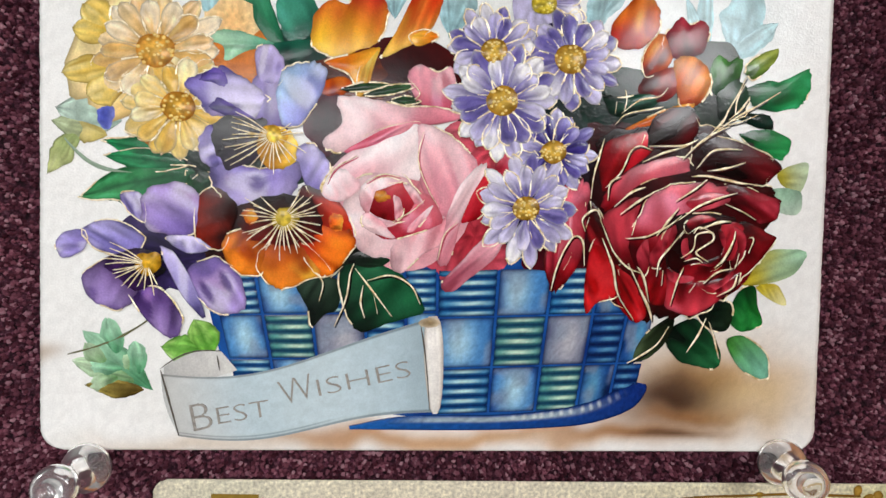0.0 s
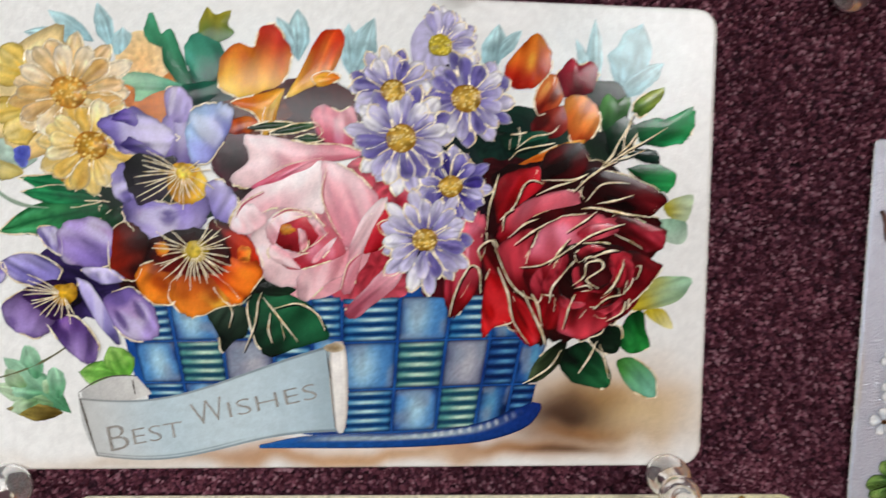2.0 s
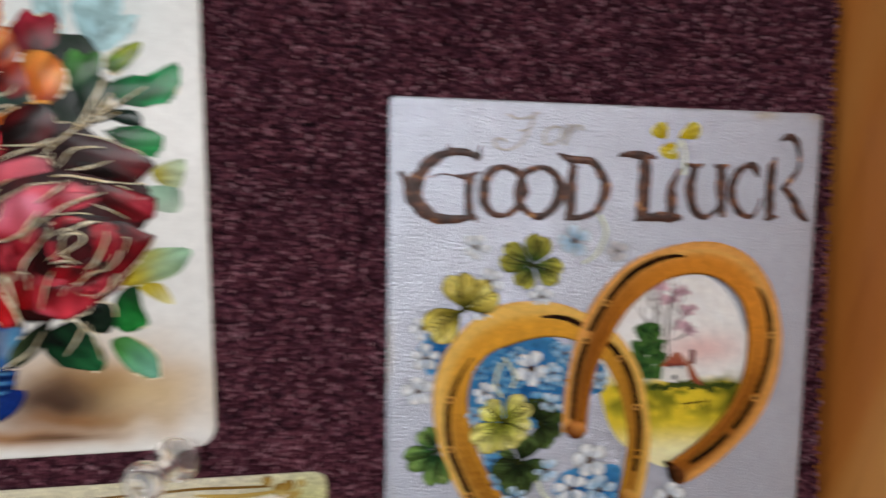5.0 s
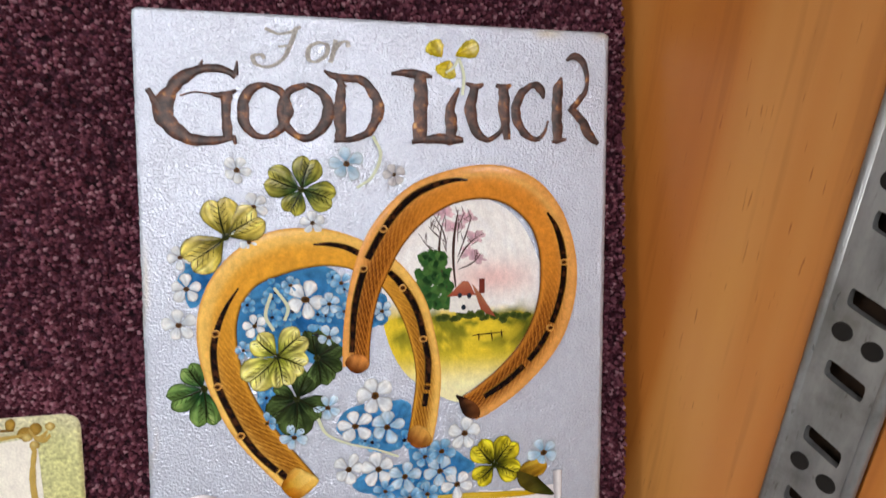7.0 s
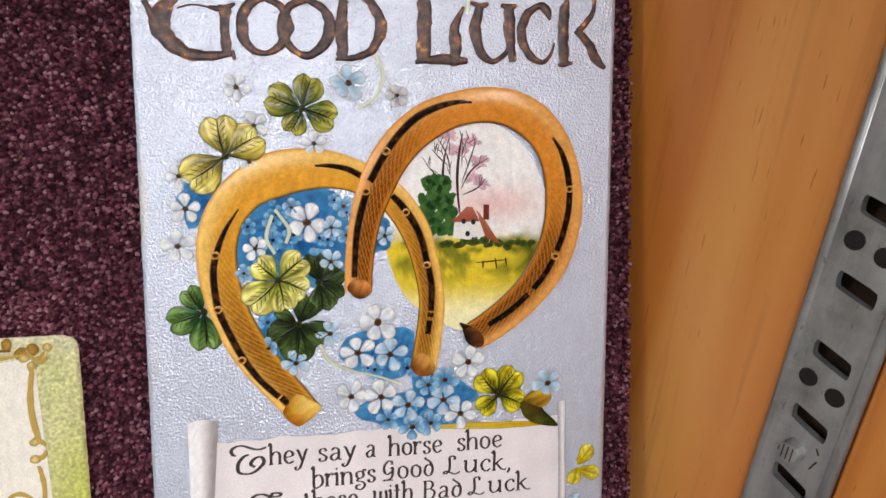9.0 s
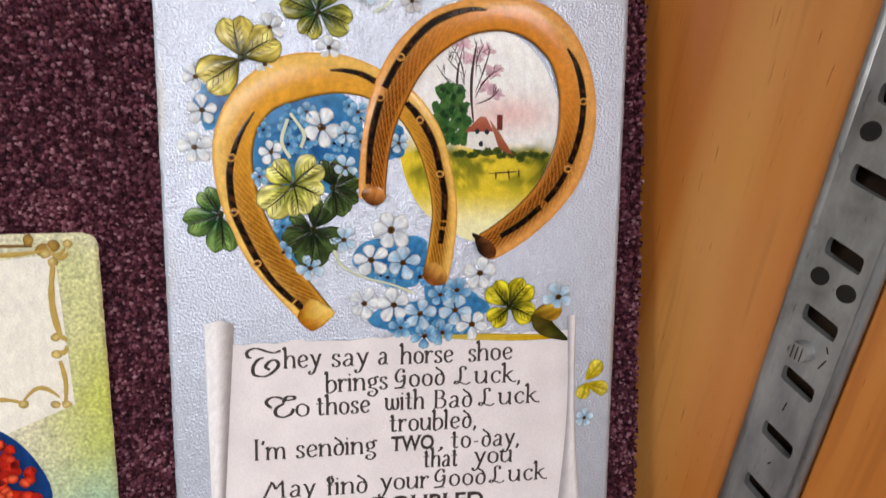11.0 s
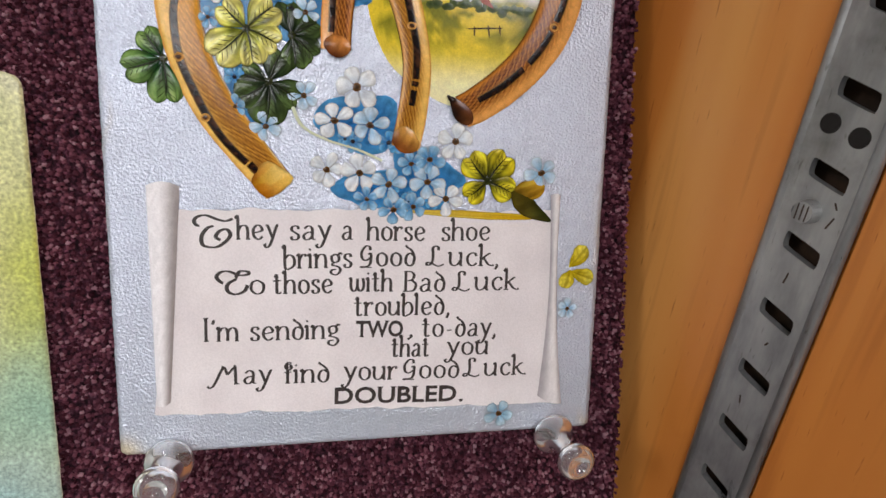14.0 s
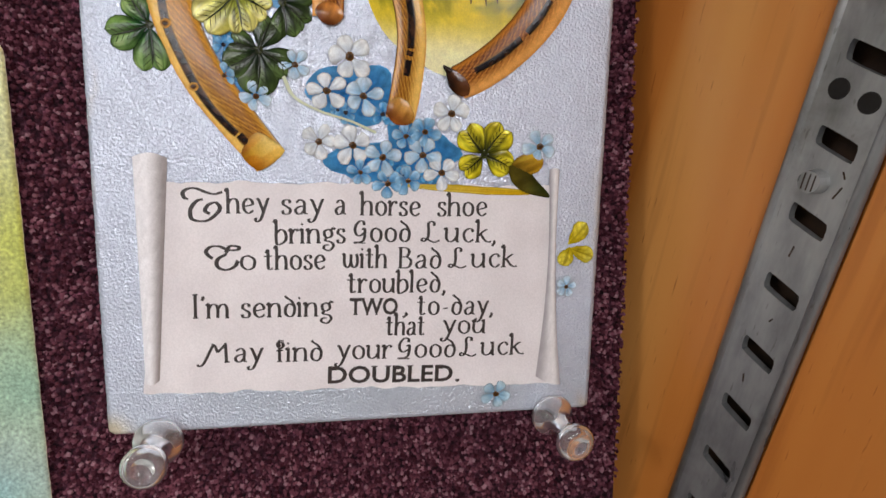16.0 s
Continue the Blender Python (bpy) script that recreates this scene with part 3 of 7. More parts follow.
def patch(parent, name, corners, paint, layer, nu=24, nv=16, relief=None, mat=None, bow=(0, 0, 0, 0), sway=(0, 0)):
    """A four-sided printed patch: corners bottom-left, bottom-right, top-right, top-left; its bottom, right, top and left edges bow outward."""
    (ax, az), (bx, bz), (cx, cz), (dx, dz) = corners
    U, V = np.meshgrid(np.linspace(0, 1, nu + 1), np.linspace(0, 1, nv + 1), indexing="xy")
    X = (ax * (1 - U) + bx * U) * (1 - V) + (dx * (1 - U) + cx * U) * V
    Z = (az * (1 - U) + bz * U) * (1 - V) + (dz * (1 - U) + cz * U) * V
    Z += -bow[0] * np.sin(math.pi * U) * (1 - V) + bow[2] * np.sin(math.pi * U) * V
    Z -= np.sin(2 * math.pi * U) * (sway[0] * (1 - V) + sway[1] * V)
    X += bow[1] * np.sin(math.pi * V) * U - bow[3] * np.sin(math.pi * V) * (1 - U)
    Y = -(0.04 + layer * 0.055) - (relief(U, V) if relief is not None else 0 * U)
    ink = paint(U, V, X, Z)
    m = nu + 1
    fs = [(j * m + i, j * m + i + 1, (j + 1) * m + i + 1, (j + 1) * m + i) for j in range(nv) for i in range(nu)]
    return link_mesh(name, np.stack([X, Y, Z], -1).reshape(-1, 3) * MM, fs, mat or PRINT, parent, ink=np.asarray(ink).reshape(-1, 3))


def words(parent, text, x0, z0, x1, z1, height, mat, layer, weight=0.0, name="lettering", shear=0.0, serif=0.0):
    """A line of lettering from the start to the end of its baseline, with the given height of capitals."""
    cu = bpy.data.curves.new(name, "FONT")
    cu.body, cu.size, cu.extrude, cu.offset, cu.shear = text, 1.0, 0.02, weight, shear
    cu.resolution_u = 3
    tmp = bpy.data.objects.new(name, cu)
    scene.collection.objects.link(tmp)
    me = bpy.data.meshes.new_from_object(tmp.evaluated_get(bpy.context.evaluated_depsgraph_get()))
    bpy.data.objects.remove(tmp)
    co = np.zeros(len(me.vertices) * 3, dtype=np.float32)
    me.vertices.foreach_get("co", co)
    co = co.reshape(-1, 3)
    if serif > 0:
        # small serifs across the flat stem ends
        ends = set()
        for e in me.edges:
            p, q = co[e.vertices[0]], co[e.vertices[1]]
            if abs(p[1] - q[1]) < 0.004 and 0.035 < abs(p[0] - q[0]) < 0.16 and p[2] > 0 and q[2] > 0:
                near = [co[i][1] for i in e.vertices]
                ends.add((round(float(min(p[0], q[0])), 3), round(float(max(p[0], q[0])), 3), round(float(near[0]), 3)))
        vs, fs = co.tolist(), [tuple(f.vertices) for f in me.polygons]
        for a, b, y in sorted(ends):
            if min(abs(y), abs(y - 0.72), abs(y - 0.52), abs(y - 0.75), abs(y + 0.2)) > 0.06:
                continue
            up = 0.035 if y < 0.1 else -0.035
            o = len(vs)
            for h in (0.024, 0.0):
                vs += [[a - serif, y - 0.01 * (up > 0), h], [b + serif, y - 0.01 * (up > 0), h], [b + serif * 0.7, y + up, h], [a - serif * 0.7, y + up, h]]
            fs += [(o, o + 1, o + 2, o + 3)] + [(o + k, o + 4 + k, o + 4 + (k + 1) % 4, o + (k + 1) % 4) for k in range(4)]
        me = bpy.data.meshes.new(name)
        me.from_pydata(vs, [], fs)
        co = np.array(vs, dtype=np.float32)
    span = co[:, 0].max() - co[:, 0].min()
    ln = math.hypot(x1 - x0, z1 - z0)
    sx, sz = ln / span, height / 0.72
    tx, tz = (x1 - x0) / ln, (z1 - z0) / ln
    px, pz = (co[:, 0] - co[:, 0].min()) * sx, co[:, 1] * sz
    out = np.stack([x0 + tx * px - tz * pz, -(0.05 + layer * 0.055) - co[:, 2] * 3.0, z0 + tz * px + tx * pz], -1) * MM
    me.vertices.foreach_set("co", out.astype(np.float32).ravel())
    me.materials.clear()
    me.materials.append(mat)
    me.update()
    ob = new(name, me)
    ob.parent = parent
    return ob


def washes(base, spots, seed=0, grain=0.05):
    """A painter for a sheet: soft spots (x, z, rx, rz, colour, strength) over a base colour."""
    def paint(X, Z):
        col = np.tile(lin(base), (len(X), 1))
        wx = X + 3.0 * (value_noise(X * 0.22, Z * 0.22, seed) - 0.5)
        wz = Z + 3.0 * (value_noise(X * 0.22, Z * 0.22, seed + 1) - 0.5)
        for x, z, rx, rz, c, k in spots:
            f = np.exp(-(((wx - x) / rx) ** 2 + ((wz - z) / rz) ** 2) * 1.2) * k
            col = mixc(col, lin(c), f)
        return col * (1 + grain * 2 * (value_noise(X * 1.3, Z * 1.3, seed + 2) - 0.5))[:, None]
    return paint


def pen(parent, name, pts, w, layer, mat):
    """A drawn pen curve through a few points, thicker where it runs down the page."""
    P = [Vector((x, 0, z)) for x, z in zip(pts[::2], pts[1::2])]
    P = [P[0] * 2 - P[1]] + P + [P[-1] * 2 - P[-2]]
    line = []
    for i in range(1, len(P) - 2):
        for k in range(6):
            t = k / 6
            line.append(0.5 * (2 * P[i] + (P[i + 1] - P[i - 1]) * t + (2 * P[i - 1] - 5 * P[i] + 4 * P[i + 1] - P[i + 2]) * t * t + (3 * P[i] - P[i - 1] - 3 * P[i + 1] + P[i + 2]) * t ** 3))
    line.append(P[-2])
    vs, fs = [], []
    for i, p in enumerate(line):
        d = (line[min(i + 1, len(line) - 1)] - line[max(i - 1, 0)]).normalized()
        hw = w / 2 * (0.5 + 0.7 * abs(d.z))
        for sd, y in ((-1, 0.0), (0, 0.03), (1, 0.0)):
            vs.append(((p.x - d.z * hw * sd) * MM, -(0.05 + layer * 0.055 + y) * MM, (p.z + d.x * hw * sd) * MM))
        if i:
            o = (i - 1) * 3
            fs += [(o, o + 1, o + 4, o + 3), (o + 1, o + 2, o + 5, o + 4)]
    return link_mesh(name, vs, fs, mat, parent)



def curve_rows(flat, dims, per=8, closed=False):
    """Rows of a smooth curve through the given rows of numbers."""
    P = np.array(flat, dtype=float).reshape(-1, dims)
    P = np.concatenate([P[-1:], P, P[:2]]) if closed else np.concatenate([2 * P[:1] - P[1:2], P, 2 * P[-1:] - P[-2:-1]])
    t = (np.arange(per) / per)[:, None]
    out = [0.5 * (2 * P[i] + (P[i + 1] - P[i - 1]) * t + (2 * P[i - 1] - 5 * P[i] + 4 * P[i + 1] - P[i + 2]) * t ** 2 + (3 * P[i] - P[i - 1] - 3 * P[i + 1] + P[i + 2]) * t ** 3) for i in range(1, len(P) - 2)]
    return np.concatenate(out if closed else out + [P[-2:-1]])


def limb(parent, name, flat, layer, mat=None, paint=None, knots=0.0, m=6, relief=0.12, label="", per=8):
    """A raised band along a curve of (x, z, width): drawn capitals, horseshoes, their grooves."""
    C = curve_rows(flat, 3, per)
    T = np.gradient(C[:, :2], axis=0)
    T /= np.linalg.norm(T, axis=1)[:, None] + 1e-9
    run = np.concatenate([[0], np.cumsum(np.linalg.norm(np.diff(C[:, :2], axis=0), axis=1))])
    sd = random.random() * 90
    V = np.linspace(-1, 1, m + 1)[None, :]
    rough = 1 + knots * 2 * (value_noise(run[:, None] * 0.9 + 0 * V, np.sign(V) * 3.3 + 9 + 0 * run[:, None], sd) - 0.5) * np.abs(V)
    off = V * np.abs(C[:, 2:3]) / 2 * rough
    X, Z = C[:, 0:1] - T[:, 1:2] * off, C[:, 1:2] + T[:, 0:1] * off
    Y = -(0.04 + layer * 0.055 + relief * np.clip(1 - V ** 2, 0, 1) ** 0.6 + 0 * X)
    k = m + 1
    fs = [(i * k + j, i * k + j + 1, (i + 1) * k + j + 1, (i + 1) * k + j) for i in range(len(C) - 1) for j in range(m)]
    ink = None if paint is None else np.asarray(paint((run / run[-1])[:, None] + 0 * X, V + 0 * X, X, Z)).reshape(-1, 3)
    return link_mesh(name, np.stack([X, Y, Z], -1).reshape(-1, 3) * MM, fs, mat or PRINT, parent, label, ink=ink)


def bloom(parent, name, flat, ca, cb, layer, lit=90.0, gilt=0.0, streak=0.25, edge=0.45, dome=0.14, strokes=0.4, seed=None, label="", ripple=0.03, gilt_w=0.16, per=6, rings=9, mid=None):
    """A printed petal or leaf inside a smooth closed outline: its colour runs from ca to cb in the direction lit, with brush streaks that way, a deeper edge and broken gilding."""
    seed = random.random() * 100 if seed is None else seed
    ca, cb = lin(ca), lin(cb)
    C = curve_rows(flat, 2, per, True)
    mid = C.mean(0)
    n = len(C)
    wave = 1 + ripple * 2 * (value_noise(np.arange(n) * 0.9, np.zeros(n) + 3, seed) - 0.5)
    C = mid + (C - mid) * wave[:, None]
    r = (np.arange(1, rings + 1) / rings) ** 0.8
    P = np.concatenate([[mid], (mid + (C - mid)[None] * r[:, None, None]).reshape(-1, 2)])
    R = np.concatenate([[0], np.repeat(r, n)])
    d = np.array([math.cos(math.radians(lit)), math.sin(math.radians(lit))])
    a, q = (P - mid) @ d, (P - mid) @ np.array([-d[1], d[0]])
    ln, wd = np.ptp(a) + 1e-6, np.ptp(q) + 1e-6
    f = (a - a.min()) / ln
    col = mixc(ca, cb, smooth(0.02, 0.98, f + 0.35 * (value_noise(q * 0.5 + 9, a * 0.25, seed) - 0.5)))
    col = col * (1 + streak * 2.2 * (value_noise(q / wd * 9 + 30, a / ln * 2.0, seed + 2) - 0.5))[:, None]
    pale, deep = np.minimum(1 - (1 - np.clip(col, 0, 1)) * 0.62, col * 2.0 + 0.01), np.clip(col, 0, 1) ** 1.5 * 0.7
    col = mixc(col, pale, smooth(0.58, 0.8, value_noise(q / wd * 4 + 50, a / ln * 1.8, seed + 5)) * strokes)
    col = mixc(col, deep, smooth(0.58, 0.82, value_noise(q / wd * 4.4 + 70, a / ln * 2.2, seed + 7)) * strokes)
    col = col * (1 - edge * smooth(0.86, 1.0, R))[:, None]
    Y = -(0.04 + layer * 0.055 + dome * (1 - R ** 2))
    vs = list(np.stack([P[:, 0], Y, P[:, 1]], -1))
    ink = list(col)
    fs = [(0, 1 + j, 1 + (j + 1) % n) for j in range(n)]
    fs += [(1 + i * n + j, 1 + (i + 1) * n + j, 1 + (i + 1) * n + (j + 1) % n, 1 + i * n + (j + 1) % n) for i in range(rings - 1) for j in range(n)]
    slots = [0] * len(fs)
    if gilt > 0:
        y = -(0.055 + layer * 0.055)
        for j in range(n):
            if value_noise(np.array([j * 0.16]), np.array([1.5]), seed + 8)[0] > 0.25 + 0.6 * gilt:
                continue
            p, p2 = C[j], C[(j + 1) % n]
            w = np.array([-(p2 - p)[1], (p2 - p)[0]])
            w = w / (np.linalg.norm(w) + 1e-9) * gilt_w * (0.7 + 0.6 * random.random())
            o = len(vs)
            for e in (p, p2):
                vs += [np.array([e[0] - w[0], y, e[1] - w[1]]), np.array([e[0], y - 0.13, e[1]]), np.array([e[0] + w[0], y, e[1] + w[1]])]
                ink += [np.array([0.8, 0.7, 0.5])] * 3
            fs += [(o, o + 1, o + 4, o + 3), (o + 1, o + 2, o + 5, o + 4)]
            slots += [1, 1]
    return link_mesh(name, np.array(vs) * MM, fs, [PRINT, GILT], parent, label, ink=ink, slots=slots)


def gilt_lines(parent, w, layer, shade, *lines):
    """Gilt pen lines, each a smooth raised curve, thin at its ends, with the shadow of its embossing painted as a deep
    line beside it.
    """
    deep = lin(shade)
    for flat in lines:
        rows = np.array(flat, dtype=float).reshape(-1, 2)
        wide = [w * (0.35 if i in (0, len(rows) - 1) else random.uniform(0.7, 1.3)) for i in range(len(rows))]
        limb(parent, "gilt_line", np.column_stack([rows, wide]).ravel(), layer, GILT, knots=0.4, m=2, relief=0.13, per=5)
        # shadow of the raised gilt, drawn in ink and offset below right
        limb(parent, "emboss_shade", np.column_stack([rows + (0.22, -0.28), np.array(wide) * 1.3]).ravel(), layer - 1.2, None, lambda S, V, X, Z: np.tile(deep, (*S.shape, 1)), knots=0.5, m=2, relief=0.02, per=5)


# a drawn alphabet: the height of small letters is 1, the foot line 0
GLYPHS = {}


def glyph(ch, adv, *lines):
    GLYPHS[ch] = (adv, lines)


glyph("n", 0.66, (-0.14, 0.88, 0, 1, 0, 0), (-0.14, 0, 0.14, 0), (0, 0.62, 0.2, 0.95, 0.48, 0.98, 0.6, 0.68, 0.6, 0), (0.48, 0, 0.76, 0))
glyph("m", 1.3, (-0.14, 0.88, 0, 1, 0, 0), (-0.14, 0, 0.14, 0), (0, 0.62, 0.2, 0.95, 0.46, 0.98, 0.6, 0.68, 0.6, 0), (0.6, 0.62, 0.8, 0.95, 1.06, 0.98, 1.2, 0.68, 1.2, 0), (1.08, 0, 1.36, 0))
glyph("h", 0.66, (-0.16, 1.5, 0, 1.64, 0, 0), (-0.14, 0, 0.14, 0), (0, 0.62, 0.2, 0.95, 0.48, 0.98, 0.6, 0.68, 0.6, 0), (0.48, 0, 0.76, 0))
glyph("e", 0.62, (0.06, 0.46, 0.56, 0.62, 0.5, 0.92, 0.28, 1.02, 0.04, 0.72, 0.06, 0.24, 0.32, -0.02, 0.62, 0.18))
glyph("y", 0.62, (-0.08, 1, 0.06, 0.96, 0.34, 0.1), (0.74, 1.04, 0.62, 0.96, 0.36, 0.1, 0.16, -0.46, -0.06, -0.62, -0.16, -0.44, -0.04, -0.36))
glyph("s", 0.42, (0.42, 0.78, 0.34, 1, 0.08, 0.96, 0.03, 0.7, 0.22, 0.52, 0.42, 0.3, 0.34, 0.02, 0.06, 0, -0.02, 0.24))
glyph("a", 0.64, (0.06, 0.82, 0.3, 1.02, 0.52, 0.8, 0.52, 0.12, 0.7, 0), (0.52, 0.58, 0.2, 0.5, 0.02, 0.26, 0.14, 0, 0.36, 0.04, 0.52, 0.28))
glyph("o", 0.64, (0.32, 1.02, 0.07, 0.82, 0.04, 0.28, 0.3, -0.02, 0.58, 0.18, 0.6, 0.74, 0.32, 1.02))
glyph("r", 0.42, (-0.14, 0.88, 0, 1, 0, 0), (-0.14, 0, 0.16, 0), (0, 0.6, 0.18, 0.94, 0.36, 1.02, 0.44, 0.86))
glyph("b", 0.62, (-0.16, 1.5, 0, 1.64, 0, 0.06, 0.3, -0.03, 0.58, 0.28, 0.54, 0.8, 0.28, 1, 0, 0.74))
glyph("i", 0.12, (-0.14, 0.88, 0, 1, 0, 0), (-0.14, 0, 0.14, 0), (-0.04, 1.34, 0.05, 1.44))
glyph("l", 0.12, (-0.16, 1.5, 0, 1.64, 0, 0), (-0.14, 0, 0.14, 0))
glyph("g", 0.62, (0.3, 1, 0.07, 0.84, 0.1, 0.5, 0.3, 0.38, 0.52, 0.54, 0.5, 0.86, 0.3, 1), (0.48, 0.94, 0.62, 1.1, 0.74, 1), (0.22, 0.4, 0.1, 0.18, 0.48, 0.04, 0.62, -0.24, 0.36, -0.58, 0.02, -0.44, 0.08, -0.2, 0.34, -0.16))
glyph("t", 0.42, (0.02, 1.2, 0.14, 1.38, 0.14, 0.18, 0.26, 0, 0.44, 0.1), (-0.12, 0.96, 0.4, 0.98))
glyph("w", 1.0, (-0.12, 0.94, 0.02, 1, 0.03, 0.3, 0.22, 0, 0.42, 0.16, 0.5, 0.44), (0.5, 1, 0.5, 0.4, 0.66, 0.02, 0.9, 0.16, 0.96, 0.62, 0.88, 1.04))
glyph("u", 0.68, (-0.14, 0.94, 0, 1, 0, 0.28, 0.18, 0, 0.42, 0.1, 0.58, 0.4), (0.46, 0.96, 0.6, 1, 0.6, 0.08, 0.72, 0))
glyph("d", 0.6, (0.02, 1.58, 0.14, 1.42, 0.4, 1.18, 0.58, 0.7, 0.52, 0.16, 0.28, -0.02, 0.04, 0.24, 0.08, 0.74, 0.3, 0.96, 0.56, 0.78))
glyph("f", 0.34, (0.22, 1.2, 0.1, 1.28, 0.12, 1.46, 0.28, 1.44, 0.34, 1.2, 0.2, 1.02, 0.08, 1.12, 0.0, 1.36, 0.16, 1.62, 0.36, 1.56), (0.12, 1.1, 0.12, 0), (-0.02, 0, 0.26, 0), (-0.06, 0.84, 0.34, 0.86))
glyph("k", 0.62, (-0.16, 1.5, 0, 1.64, 0, 0), (-0.14, 0, 0.14, 0), (0.56, 0.98, 0.4, 0.92, 0.04, 0.5), (0.16, 0.62, 0.42, 0.14, 0.66, 0, 0.76, 0.08))
glyph("c", 0.54, (0.54, 0.76, 0.46, 0.98, 0.26, 1, 0.04, 0.7, 0.08, 0.22, 0.32, -0.02, 0.58, 0.2))
glyph("L", 0.94, (0.5, 1.2, 0.52, 1.42, 0.36, 1.52, 0.2, 1.36, 0.22, 0.9, 0.2, 0.36, 0.02, 0.02, -0.14, 0.08, -0.06, 0.24, 0.18, 0.14, 0.54, -0.06, 0.84, 0.1))
glyph("G", 0.78, (0.62, 1.22, 0.58, 1.48, 0.34, 1.52, 0.08, 1.1, 0.1, 0.62, 0.32, 0.42, 0.6, 0.62), (0.48, 0.9, 0.66, 0.94, 0.62, 0.2, 0.4, -0.04, 0.08, -0.06, 0.04, -0.16), (0.04, -0.1, 0.7, -0.12))
glyph("B", 0.72, (0.04, 1.56, 0.04, 0), (-0.1, 1.56, 0.38, 1.54, 0.56, 1.26, 0.42, 0.9, 0.06, 0.84), (0.42, 0.88, 0.68, 0.56, 0.52, 0.06, -0.12, 0))
glyph("I", 0.16, (0, 1.72, 0, 0), (-0.18, 1.72, 0.18, 1.74), (-0.16, 0, 0.18, 0))
glyph("'", 0.14, (0.02, 1.6, 0.08, 1.5, 0.0, 1.28))
glyph("M", 1.22, (-0.66, -0.2, -0.5, -0.34, -0.26, -0.06, 0.1, 0.9, 0.26, 1.3), (0.16, 1.36, 0.34, 1.22, 0.5, 0.72), (0.5, 0.72, 0.94, 1.36), (0.86, 1.4, 0.94, 1.3, 1.0, 0.1, 1.06, -0.02), (0.88, -0.02, 1.2, 0.0))
glyph(",", 0.1, (0.02, 0.12, 0.08, -0.02, -0.04, -0.3))
glyph(".", 0.1, (0, 0, 0.05, 0.1, 0.1, 0))
glyph("-", 0.4, (0.02, 0.46, 0.36, 0.5))


def drawn_words(parent, text, x0, z0, x1, z1, tall, w, mat, layer, name="lettering"):
    """A line of pen lettering from the start to the end of its foot line, its small letters as tall as given."""
    lines, at = [], 0.0
    for ch in text:
        adv, strokes_ = GLYPHS[ch]
        lines += [np.array(q, dtype=float).reshape(-1, 2) + (at, 0) for q in strokes_]
        at += adv + 0.27
    flat = np.concatenate(lines)
    lo, hi = flat[:, 0].min(), flat[:, 0].max()
    ln = math.hypot(x1 - x0, z1 - z0)
    tx, tz, sx = (x1 - x0) / ln, (z1 - z0) / ln, ln / (hi - lo)
    vs, fs = [], []
    for q in lines:
        u, v = (q[:, 0] - lo) * sx, q[:, 1] * tall
        C = curve_rows(np.column_stack([x0 + tx * u - tz * v, z0 + tz * u + tx * v]).ravel(), 2, 6)
        T = np.gradient(C, axis=0)
        T /= np.linalg.norm(T, axis=1)[:, None] + 1e-9
        for i, (p, d) in enumerate(zip(C, T)):
            hw = w / 2 * (0.48 + 0.66 * abs(d[1]) ** 1.5)
            for sd, y in ((-1, 0.0), (0, 0.03), (1, 0.0)):
                vs.append(((p[0] - d[1] * hw * sd) * MM, -(0.05 + layer * 0.055 + y) * MM, (p[1] + d[0] * hw * sd) * MM))
            if i:
                o = len(vs) - 6
                fs += [(o, o + 1, o + 4, o + 3), (o + 1, o + 2, o + 5, o + 4)]
    return link_mesh(name, vs, fs, mat, parent)


def daisy(card, x, z, r, n, cols, centre, layer, squash=1.0, turn=0.0, cr=0.28, gilt=0.5, width=0.36, arc=(0, 360), skew=0.0, label="", shade="#33284e"):
    """A many-petalled flower: two rows of narrow petals round a stippled centre."""
    head = blob(card, "daisy", x, z, r * cr, r * cr * 0.9, centre[0], centre[1], layer + 4.0, dome=0.30, lobes=0.08, mottle=0.5, n=30)
    if label:
        tagged(head, label)
    blob(head, "shade", x, z + skew * r, r * 0.72, r * 0.72 * squash, shade, shade, layer - 0.3, dome=0.02, lobes=0.2, mottle=0.3, n=24, rings=4)
    for row in (0, 1):
        for k in range(n):
            deg = arc[0] + (arc[1] - arc[0]) * (k + 0.5 * row + random.uniform(-0.18, 0.18)) / n + turn
            a = math.radians(deg)
            rr = r * random.uniform(0.86, 1.05) * (1.0 if row == 0 else 0.84)
            ex, ez = math.cos(a) * rr, math.sin(a) * rr * squash + skew * r
            k0 = 0.20
            c = cols[random.randrange(len(cols))]
            petal(head, "petal", x + ex * k0, z + ez * k0, x + ex, z + ez, r * width * random.uniform(0.72, 0.98), cols[0], c, layer + row * 1.6 + 0.12 * (k % 3),
                  peak=0.68, blunt=0.55, rim=cols[-1], rimw=0.16, streak=0.24, strokes=0.45, ripple=0.09, gilt=gilt * 0.16, dome=0.12, nl=10, nw=6)
    # stippled stamens
    for k in range(26):
        a, q = random.uniform(0, 6.28), r * cr * math.sqrt(random.random()) * 0.95
        blob(head, "stamen", x + q * math.cos(a), z + q * 0.9 * math.sin(a), r * 0.035, r * 0.03, centre[2], centre[0], layer + 9.0 - q / (r * cr) * 3.0, dome=0.10, n=7, rings=2)
    return head


